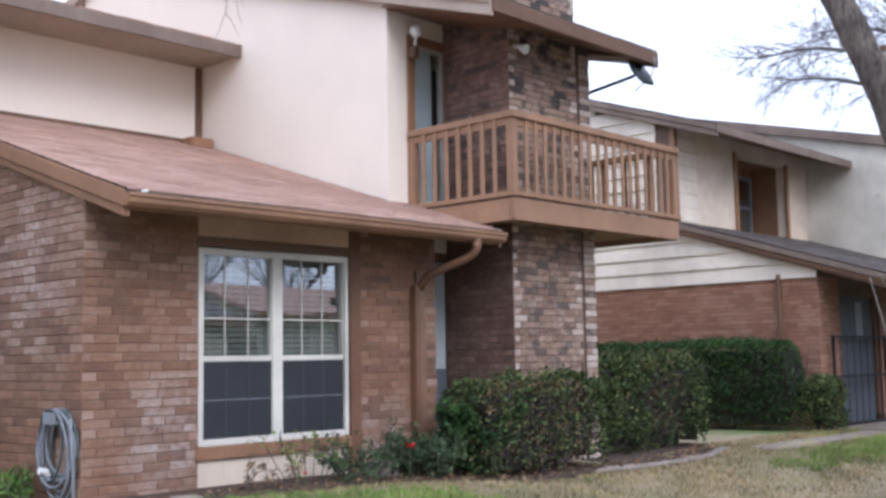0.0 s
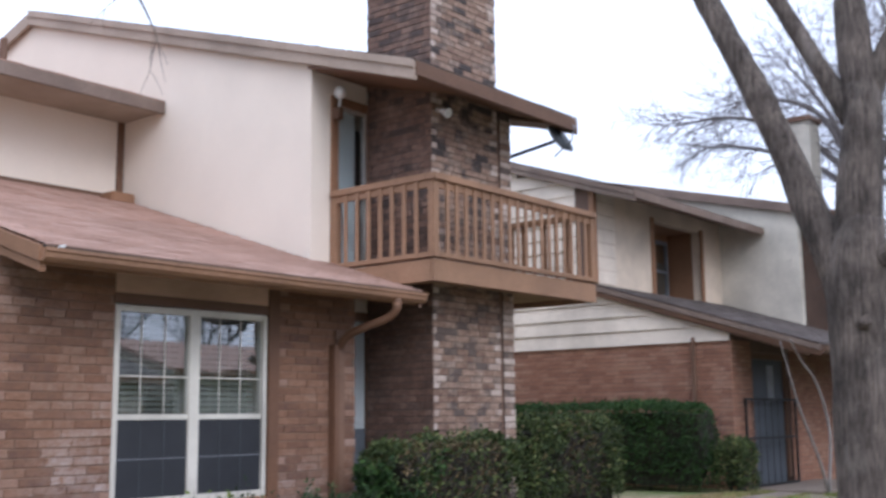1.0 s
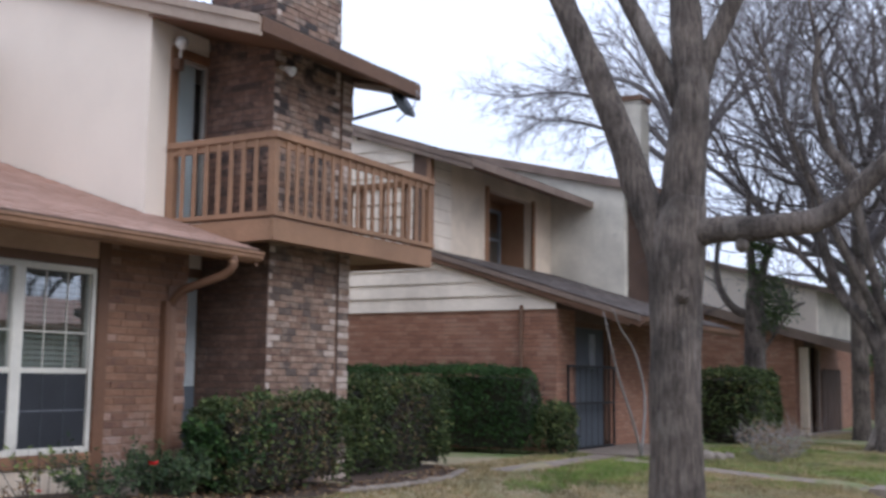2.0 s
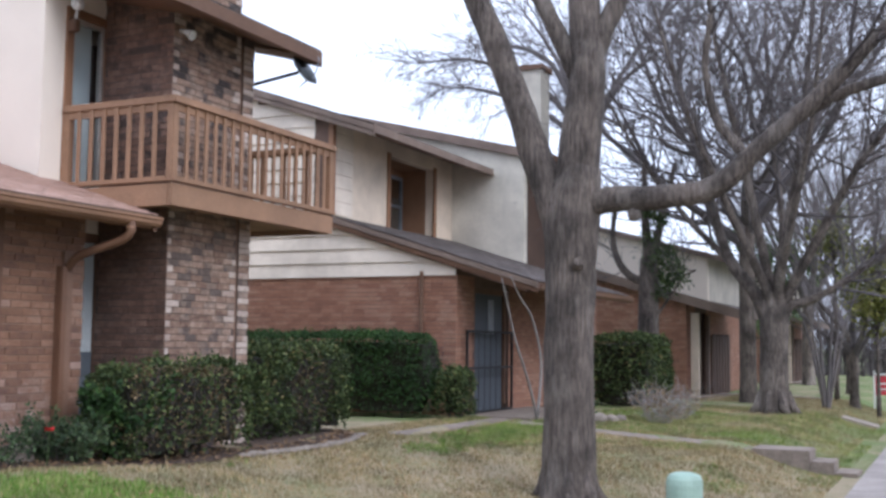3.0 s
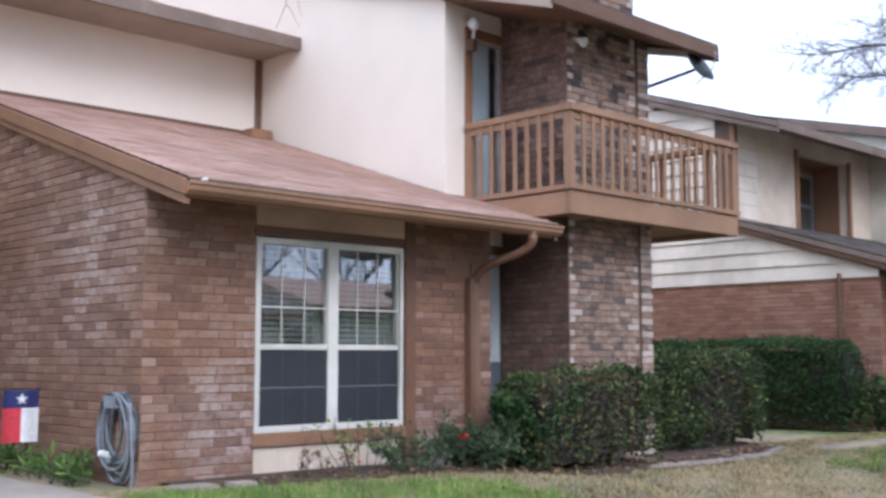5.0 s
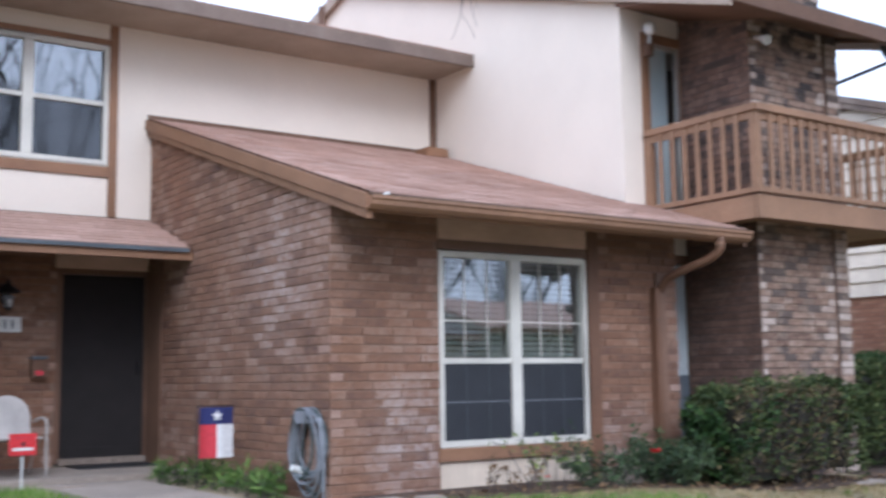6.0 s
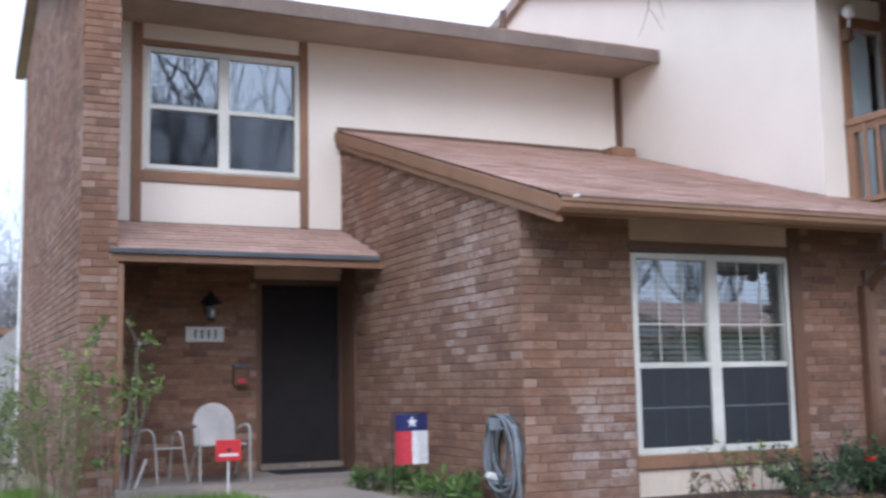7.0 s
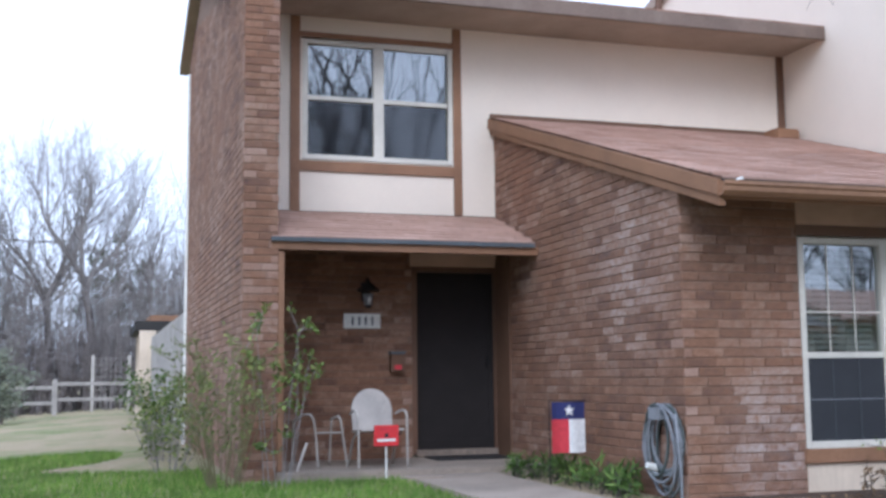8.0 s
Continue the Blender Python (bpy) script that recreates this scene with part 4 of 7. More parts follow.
def build_balcony():
    b = thing("balcony", "tan stained lumber balcony with slatted railing on the stucco house", "balcony")
    x0, x1, y0, y1 = 8.89, 12.13, 7.25, 8.79
    part("floor", B().box(x0 + 0.06, COL_X0 - 0.01, y0 + 0.06, y1, 2.47, 2.58).box(11.07, x1 - 0.06, y0 + 0.06, y1, 2.47, 2.58).box(COL_X0 - 0.01, 11.07, y0 + 0.06, COL_Y - 0.03, 2.47, 2.58), DECK, b)
    part("front_fascia", B().box(x0, x1, y0, y0 + 0.05, 2.40, 2.635), DECK, b, "wide tan front fascia board", bevel=0.006)
    part("side_fascia", B().box(x0, x0 + 0.05, y0 + 0.05, y1, 2.40, 2.635), DECK, b, bevel=0.006)
    part("side_fascia", B().box(x1 - 0.05, x1, y0 + 0.05, y1, 2.40, 2.635), DECK, b, bevel=0.006)
    for nm, z, hh, ww in (("bottom_rail", 2.655, 0.055, 0.09), ("top_rail", 3.49, 0.075, 0.12)):
        part(nm, B().box(x0 - 0.02, x1 + 0.02, y0 - 0.03, y0 - 0.03 + ww, z, z + hh), DECK, b, bevel=0.006)
        part(nm, B().box(x0 - 0.02, x0 - 0.02 + ww, y0 - 0.03 + ww, y1, z, z + hh), DECK, b, bevel=0.006)
        part(nm, B().box(x1 + 0.02 - ww, x1 + 0.02, y0 - 0.03 + ww, y1, z, z + hh), DECK, b, bevel=0.006)
    part("under_rail", B().box(x0 + 0.03, x1 - 0.03, y0 + 0.015, y0 + 0.05, 3.41, 3.49), DECK, b, bevel=0.004)
    part("under_rail", B().box(x0 + 0.005, x0 + 0.04, y0 + 0.06, y1, 3.41, 3.49), DECK, b, bevel=0.004)
    for x, y in ((x0, y0), (x1 - 0.09, y0), (x0, y1 - 0.09), (x1 - 0.09, y1 - 0.09)):
        part("post", B().box(x, x + 0.09, y, y + 0.09, 2.40 if y > 8 else 2.71, 3.49), DECK, b, bevel=0.006)
    n = 19
    for i in range(1, n):
        x = x0 + 0.07 + (x1 - x0 - 0.14) * i / n
        part("baluster", B().box(x - 0.026, x + 0.026, y0 - 0.005, y0 + 0.035 - 0.022, 2.71, 3.49), DECK, b)
    n = 8
    for i in range(1, n):
        y = y0 + 0.07 + (y1 - y0 - 0.14) * i / n
        part("baluster", B().box(x0 - 0.01, x0 + 0.004, y - 0.026, y + 0.026, 2.71, 3.49), DECK, b)
        part("baluster", B().box(x1 - 0.012, x1 + 0.012, y - 0.026, y + 0.026, 2.71, 3.49), DECK, b)
    return b


build_balcony()


# ---------------------------------------------------------------- third townhouse, across the gap
XC, YC, XD = 17.66, 8.0, 23.25
SC = (3.42 - 2.08) / (10.7 - 6.44)


def lap_boards(parent, x, ya, yb, za, top, pitch=0.265):
    """Lap siding on a wall that faces -x; top: height by y."""
    z = za
    while z < max(top(ya), top(yb)) - 0.02:
        y0, y1 = ya, yb
        zt = z + pitch
        pts = [(y, min(zt, top(y))) for y in np.linspace(y0, y1, 25)]
        pts = [(y, t) for y, t in pts if t > z + 0.01]
        if len(pts) >= 2:
            b = Build()
            lower = [(x - 0.042, y, z + 0.008) for y, t in pts]
            upper = [(x - 0.042 + 0.034 * (t - z) / pitch, y, t + 0.006) for y, t in pts]
            inner = [(x, y, z + 0.008) for y, t in pts]
            n = len(pts)
            b.add(lower + upper + inner, [(i + 1, i, n + i, n + i + 1) for i in range(n - 1)] + [(2 * n + i + 1, 2 * n + i, i, i + 1) for i in range(n - 1)])
            part("siding_board", b, SIDING, parent)
        z += pitch


def build_far_house():
    h = thing("townhouse", "red brick townhouse with cream lap siding and brown low roofs", "house")
    low = lambda y: 2.08 + SC * (y - 6.44)
    rake = lambda y: 5.05 + 0.34 * (y - 9.68)
    s = part("side_wall", B().prism([(YC, -0.6), (16.0, -0.6), (16.0, rake(16.0) - 0.15), (10.7, rake(10.7) - 0.15), (10.7, low(10.7) - 0.1), (YC, low(YC) - 0.1)], "x", XC, XC + 0.2), MORTAR_DEEP, h, "red brick side wall below cream siding")
    brick_face(s, (XC, YC), "y", 6.0, -0.5, lambda u: 2.23, "far", 300, (0, 4.2, 0.3, 2.3), 21)
    lap_boards(s, XC, YC, 16.0, 2.215, lambda y: (low(y) - 0.14 if y < 10.7 else rake(y) - 0.2))
    part("corner_board", B().box(XC - 0.03, XC + 0.1, 10.6, 10.7, low(10.7), rake(10.6) - 0.1), TRIM, h, "brown corner board", bevel=0.004)
    part("drain_pipe", B().tube([(XC - 0.05, 8.67, -0.3), (XC - 0.05, 8.67, 2.3)], 0.035, 8), TRIM_DARK, h)
    # front wall with entry
    f = boxes("front_wall", MORTAR_DEEP, h, "red brick front wall", (XC + 0.2, 18.45, YC, YC + 0.2, -0.6, 2.3), (20.15, 26.0, YC, YC + 0.2, -0.6, 2.3), (18.45, 20.15, YC, YC + 0.2, 2.06, 2.3))
    brick_face(f, (XC, YC), "x", 0.78, -0.5, lambda u: 2.28, "far", 120, None, 22)
    brick_face(f, (20.16, YC), "x", 5.8, -0.5, lambda u: 2.28, "far", 180, (0, 1.6, -1, 3), 23)
    d = part("front_door", B().box(18.6, 20.05, YC + 0.1, YC + 0.15, -0.25, 1.95), DOOR_SLATE, h, "slate grey front door with storm screen")
    part("door_frame", B().box(18.5, 18.6, YC + 0.05, YC + 0.2, -0.15, 2.06).box(20.05, 20.15, YC + 0.05, YC + 0.2, -0.15, 2.06).box(18.6, 20.05, YC + 0.05, YC + 0.2, 1.95, 2.06), TRIM_DARK, d)
    # Opaque grey strip; light mirrored in the glazing is put into its colour.
    part("glass_strip", B().box(19.32, 19.6, YC + 0.085, YC + 0.1, 1.2, 1.85), HOSE_GREY, d, "glazing strip with its reflection painted pale grey")
    part("hall_back", B().box(18.5, 20.4, YC + 1.0, YC + 1.05, -0.2, 2.1), SLATE_PAINT, h)
    part("porch_slab", B().box(XC + 0.1, 21.2, 6.6, YC, -0.6, -0.255), STEP_CONCRETE, h, bevel=0.015)
    # lower roof
    xl = XC - 0.16
    deck = part("lower_roof", B().prism([(6.44, 1.97), (10.7, low(10.7) - 0.11), (10.7, low(10.7)), (6.44, 2.08)], "x", xl + 0.04, XD - 0.003), TRIM_DARK, h, "shed roof of weathered grey shingles")
    shingle_roof(deck, xl, XD - 0.01, (6.40, 2.082), (10.7, low(10.7) + 0.002), SHINGLE_GREY, 24)
    slab(h, "rake_board", xl - 0.02, xl + 0.04, (6.4, 2.07), (10.7, low(10.7) - 0.01), 0.10, TRIM_GREY, "weathered brown rake board", 0.005)
    slab(h, "rake_trim", xl + 0.01, xl + 0.05, (6.4, 1.965), (10.7, low(10.7) - 0.115), 0.08, TRIM_MID, "", 0.004)
    slab(h, "rake_trim", xl + 0.04, XC - 0.002, (6.6, 1.98), (10.7, low(10.7) - 0.13), 0.08, TRIM_DARK, "", 0.004)
    part("gutter", B().prism([(6.44, 1.93), (6.36, 1.93), (6.32, 1.98), (6.31, 2.05), (6.32, 2.05), (6.36, 1.96), (6.44, 1.95)], "x", xl, XD), TRIM_DARK, h)
    slab(h, "eave_soffit", xl + 0.05, XD - 0.004, (6.46, 1.965), (YC, low(YC) - 0.115), 0.02, TRIM_DARK)
    part("eave_frieze", B().box(XC + 0.2, XD - 0.01, YC + 0.01, YC + 0.2, 2.3, low(YC) - 0.12), TRIM, h)
    # upper front
    boxes("upper_wall", PANEL, h, "cream upper wall with an open recess", (XC + 0.2, 20.1, 10.7, 10.9, 3.3, 5.3), (22.25, XD, 10.7, 10.9, 3.3, 5.3), (20.1, 22.25, 10.7, 10.9, 4.95, 5.3))
    boxes("recess_wall", TRIM, h, "brown boarded recess", (20.1, 22.25, 11.5, 11.6, 3.2, 5.0), (22.25, 22.35, 10.9, 11.6, 3.2, 5.0), (20.0, 20.1, 10.9, 11.6, 3.2, 5.0), (20.1, 22.25, 10.9, 11.5, 4.95, 5.0))
    for k in range(7):
        part("siding_board", B().box(XC + 0.2, 18.55, 10.68, 10.7, 3.45 + k * 0.265, 3.45 + k * 0.265 + 0.255), SIDING, h)
    w = part("recess_window", B().box(20.5, 22.15, 11.44, 11.5, 3.42, 3.5).box(20.5, 22.15, 11.44, 11.5, 4.72, 4.8).box(20.5, 20.56, 11.44, 11.5, 3.5, 4.72).box(22.09, 22.15, 11.44, 11.5, 3.5, 4.72).box(20.56, 22.09, 11.44, 11.5, 4.08, 4.14), HOSE_GREY, h, "grey sash window in the recess")
    part("pane", B().box(20.56, 22.09, 11.47, 11.476, 3.5, 4.08), GLASS, w)
    part("pane", B().box(20.56, 22.09, 11.47, 11.476, 4.14, 4.72), GLASS, w)
    part("blind", B().box(20.56, 22.09, 11.484, 11.49, 3.5, 4.3), CURTAIN, w, "grey drawn blind")
    part("recess_post", B().box(20.0, 20.12, 10.66, 10.7, 3.3, 5.0), TRIM, h, bevel=0.004)
    part("recess_post", B().box(22.22, 22.34, 10.66, 10.7, 3.3, 5.0), TRIM, h, bevel=0.004)
    # main roof
    deck = part("main_roof", B().prism([(9.68, 4.93), (16.0, rake(16.0) - 0.12), (16.0, rake(16.0)), (9.68, 5.05)], "x", xl + 0.04, XD - 0.003).prism([(16.0, rake(16.0) - 0.12), (22.0, 5.2), (22.0, 5.32), (16.0, rake(16.0))], "x", xl + 0.04, XD - 0.003), TRIM_DARK, h, "low-pitched brown main roof")
    shingle_roof(deck, xl, XD - 0.01, (9.64, 5.05), (16.0, rake(16.0)), SHINGLE_GREY, 25)
    slab(h, "rake_board", xl - 0.02, xl + 0.04, (9.64, 5.04), (16.0, rake(16.0) - 0.01), 0.11, TRIM_GREY, "weathered double rake board", 0.005)
    slab(h, "rake_trim", xl + 0.0, xl + 0.05, (9.64, 4.925), (16.0, rake(16.0) - 0.125), 0.10, TRIM_GREY, "", 0.005)
    part("eave_fascia", B().box(xl, XD + 0.25, 9.63, 9.68, 4.9, 5.05), TRIM_GREY, h, bevel=0.004)
    slab(h, "eave_soffit", xl + 0.05, XD - 0.004, (9.68, 4.925), (10.7, rake(10.7) - 0.125), 0.02, TRIM_DARK)
    return h


build_far_house()


def build_fourth_house():
    h = thing("townhouse", "weathered cream stucco townhouse with dark brown roof edge", "house")
    rk = lambda y: 5.47 + 0.245 * (y - 8.83)
    part("party_wall", B().prism([(8.88, -0.6), (16.5, -0.6), (16.5, rk(16.5) - 0.1), (8.88, rk(8.88) - 0.1)], "x", XD, XD + 0.2), STUCCO_OLD, h, "weathered cream stucco party wall")
    part("front_wall", B().box(XD + 0.2, 25.8, 8.88, 9.08, -0.6, 5.3), SHADE_BROWN, h, "brown boarded front wall darkened to paint a shaded gap")
    deck = part("main_roof", B().prism([(8.2, rk(8.2) - 0.1), (16.5, rk(16.5) - 0.1), (22.0, 5.8), (22.0, 5.92), (16.5, rk(16.5) + 0.02), (8.2, rk(8.2) + 0.02)], "x", XD - 0.1, 26.0), TRIM_DARK, h, "low-pitched brown roof")
    slab(h, "rake_board", XD - 0.14, XD - 0.1, (8.15, rk(8.15)), (16.5, rk(16.5)), 0.19, TRIM_GREY, "dark brown rake board")
    part("chimney", B().box(25.0, 25.6, 9.12, 9.7, 5.0, 7.8), STUCCO_OLD, h, "cream stucco chimney")
    part("chimney_cap", B().box(24.94, 25.66, 9.06, 9.76, 7.8, 7.92), TRIM_DARK, h)
    part("end_wall", B().box(25.6, 25.8, 9.08, 21.0, -0.6, 5.3), STUCCO_OLD, h)
    return h


build_fourth_house()

# ---------------------------------------------------------------- farther houses along the row
def build_row_house(dx, dy, label):
    """A distant unit of the same row: brick below a long shed roof, weathered cream stucco above it."""
    h = thing("townhouse", label, "house")
    x0, x1, y0 = XC + dx, XD + dx, YC + dy
    low = lambda y: 2.46 + 0.285 * (y - y0)
    rake = lambda y: 3.79 + 0.27 * (y - y0)
    w = part("side_wall", B().prism([(y0, -0.9), (y0 + 9, -0.9), (y0 + 9, 4.8), (y0, low(y0) - 0.15)], "x", x0, x0 + 0.2), MORTAR_DEEP, h, "red brick side wall under the sloping roof")
    brick_face(w, (x0, y0), "y", 7.0, -0.8, lambda u: low(y0 + u) - 0.22, "far", 0, None, 31)
    f = boxes("front_wall", MORTAR_DEEP, h, "red brick front wall", (x0 + 0.2, x0 + 1.1, y0, y0 + 0.2, -0.9, 2.3), (x0 + 2.6, x1 + 5, y0, y0 + 0.2, -0.9, 2.3), (x0 + 1.1, x0 + 2.6, y0, y0 + 0.2, 2.0, 2.3))
    brick_face(f, (x0, y0), "x", 1.1, -0.8, lambda u: 2.28, "far", 0, None, 32)
    brick_face(f, (x0 + 2.6, y0), "x", 6.0, -0.8, lambda u: 2.28, "far", 0, None, 33)
    part("door", B().box(x0 + 1.1, x0 + 2.6, y0 + 0.1, y0 + 0.15, -0.5, 2.0), SHADE_BROWN, h, "brown front door")
    part("door_casing", B().box(x0 + 2.45, x0 + 2.6, y0 - 0.12, y0 - 0.02, -0.5, 1.95), TRIM_GREY, h)
    for k in range(13):
        part("screen_board", B().box(x0 + 2.8 + k * 0.22, x0 + 3.0 + k * 0.22, y0 - 0.14 - 0.015 * (k % 2), y0 - 0.1, -0.5, 1.35 + 0.03 * (k % 3)), SHADE_BROWN, h)
    part("porch_post", B().box(x0 + 0.2, x0 + 0.36, y0 - 0.3, y0 - 0.08, -0.6, 1.95), PANEL, h, "cream porch post")
    part("porch_slab", B().box(x0 + 0.1, x0 + 4, y0 - 0.75, y0, -0.9, -0.42), CONCRETE, h)
    slab(h, "lower_roof", x0 - 0.1, x1, (y0 - 1.46, low(y0 - 1.46)), (y0 + 9, low(y0 + 9)), 0.14, SHINGLE_GREY, "long shed roof of weathered shingles")
    slab(h, "rake_board", x0 - 0.2, x0 - 0.1, (y0 - 1.5, low(y0 - 1.5)), (y0 + 9, low(y0 + 9)), 0.26, TRIM_GREY, "weathered brown rake board")
    part("fascia", B().box(x0 - 0.1, x1, y0 - 1.52, y0 - 1.46, low(y0 - 1.5) - 0.2, low(y0 - 1.5)), TRIM_GREY, h)
    part("upper_side_wall", B().prism([(y0 - 0.55, low(y0 - 0.55) - 0.1), (y0 + 9, low(y0 + 9) - 0.1), (y0 + 9, rake(y0 + 9) - 0.1), (y0 - 0.55, rake(y0 - 0.55) - 0.1)], "x", x0 + 0.3, x0 + 0.5), STUCCO, h, "cream stucco upper wall")
    part("upper_front_wall", B().box(x0 + 0.5, x1, y0 - 0.55, y0 - 0.35, 2.2, rake(y0 - 0.55) - 0.1), STUCCO_OLD, h, "cream stucco upper front wall")
    slab(h, "main_roof", x0 + 0.22, x1, (y0 - 1.1, rake(y0 - 1.1)), (y0 + 9, rake(y0 + 9)), 0.1, SHINGLE_GREY, "low-pitched upper roof")
    slab(h, "rake_board", x0 + 0.14, x0 + 0.22, (y0 - 1.14, rake(y0 - 1.14) + 0.01), (y0 + 9, rake(y0 + 9) + 0.01), 0.15, TRIM_GREY)
    part("end_wall", B().box(x1 - 0.2, x1, y0 + 0.2, y0 + 9, -0.9, 3.2), STUCCO_OLD, h)
    return h


build_row_house(13.1, -1.1, "distant red brick and cream townhouse behind trees")
build_row_house(29.0, -1.4, "far brick and cream townhouse at the row's end")


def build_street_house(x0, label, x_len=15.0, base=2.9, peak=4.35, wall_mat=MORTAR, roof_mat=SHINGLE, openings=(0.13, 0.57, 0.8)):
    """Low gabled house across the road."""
    h = thing("street_house", label, "house")
    part("wall", B().box(x0, x0 + x_len, -27, -19, -0.9, base), wall_mat, h)
    part("roof", B().prism([(-18.3, base - 0.1), (-23, peak - 0.15), (-27.7, base - 0.1), (-27.7, base + 0.05), (-23, peak), (-18.3, base + 0.05)], "x", x0 - 0.5, x0 + x_len + 0.5), roof_mat, h, "shingled gable roof")
    part("gable", B().prism([(-19, base), (-27, base), (-23, peak - 0.2)], "x", x0, x0 + 0.2), SIDING, h)
    part("fascia", B().box(x0 - 0.5, x0 + x_len + 0.5, -18.3, -18.25, base - 0.2, base + 0.04), TRIM, h)
    for a in openings:
        part("window", B().box(x0 + a * x_len, x0 + a * x_len + 1.5, -18.99, -18.95, 0.4, 1.8), GLASS, h)
    part("door", B().box(x0 + 0.4 * x_len, x0 + 0.4 * x_len + 0.95, -18.99, -18.95, -0.85, 1.25), TRIM_DARK, h)
    return h


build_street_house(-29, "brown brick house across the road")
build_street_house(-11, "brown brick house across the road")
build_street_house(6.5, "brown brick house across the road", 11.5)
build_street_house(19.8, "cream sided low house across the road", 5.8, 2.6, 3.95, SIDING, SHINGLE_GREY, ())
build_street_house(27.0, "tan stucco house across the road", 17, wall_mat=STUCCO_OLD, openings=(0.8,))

# ---------------------------------------------------------------- paving
def paving(name, label, x0, x1, y0, y1, lift, slabs_x, slabs_y, material, thick=0.1, cat="path"):
    t = thing(name, label, cat, kind="structure")
    for i in range(slabs_x):
        for j in range(slabs_y):
            xa, xb = x0 + (x1 - x0) * i / slabs_x + 0.006, x0 + (x1 - x0) * (i + 1) / slabs_x - 0.006
            ya, yb = y0 + (y1 - y0) * j / slabs_y + 0.006, y0 + (y1 - y0) * (j + 1) / slabs_y - 0.006
            c = [(xa, ya), (xb, ya), (xb, yb), (xa, yb)]
            top = [ground_z((xa + xb) / 2, y) + lift for x, y in c]
            b = Build()
            b.add([(x, y, z - thick) for (x, y), z in zip(c, top)] + [(x, y, z) for (x, y), z in zip(c, top)], [(3, 2, 1, 0), (4, 5, 6, 7), (0, 1, 5, 4), (1, 2, 6, 5), (2, 3, 7, 6), (3, 0, 4, 7)])
            part("slab", b, material, t)
    return t


paving("walkway", "worn concrete walk from the porch", 3.0, 3.95, 3.4, 10.9, 0.035, 1, 6, CONCRETE)
paving("pavement", "pale concrete pavement beside the lawn", -40, 70, 0.0, 1.22, 0.03, 60, 1, PAVEMENT, cat="pavement")
paving("walkway", "narrow concrete walk to the red brick porch", 16.8, 17.45, 2.85, 6.6, 0.004, 1, 5, STEP_CONCRETE)
paving("walkway", "concrete strip beside the hedge", 13.6, 17.7, 6.8, 7.25, 0.006, 5, 1, STEP_CONCRETE)
paving("walkway", "narrow pale concrete walk to the distant porch", 33.6, 34.4, 2.7, 6.2, 0.03, 1, 4, CONCRETE)
paving("walkway", "pale concrete landing by the far pavement", 27.2, 28.0, 1.7, 2.5, 0.05, 1, 1, CONCRETE)
road = part("road", B().box(-300, 400, -9.5, -0.6, -1.1, -0.83), ASPHALT, kind="structure")
tagged(road, "dark asphalt road", "road")

# steps down to the pavement
stp = thing("garden_steps", "three pale concrete steps down the grassy bank", "steps")
for i, (y, z) in enumerate(((2.34, -0.50), (1.76, -0.65), (1.42, -0.79))):
    part("step", B().box(16.75, 17.5, y - (0.42, 0.17, 0.16)[i], y + (0.42, 0.155, 0.165)[i], -1.0, z), STEP_CONCRETE, stp, bevel=0.015)

# ---------------------------------------------------------------- foliage
def leaf(b, p, d, up, length, width):
    s = d.cross(up)
    s = (s if s.length > 1e-3 else d.cross(Vector((1, 0, 0.3)))).normalized() * width * 0.5
    m = p + d * length * 0.5
    b.add([p, m + s, p + d * length, m - s], [(0, 1, 2, 3)])


def rand_dir(rnd):
    while True:
        v = Vector((rnd.uniform(-1, 1), rnd.uniform(-1, 1), rnd.uniform(-1, 1)))
        if 0.1 < v.length < 1:
            return v.normalized()


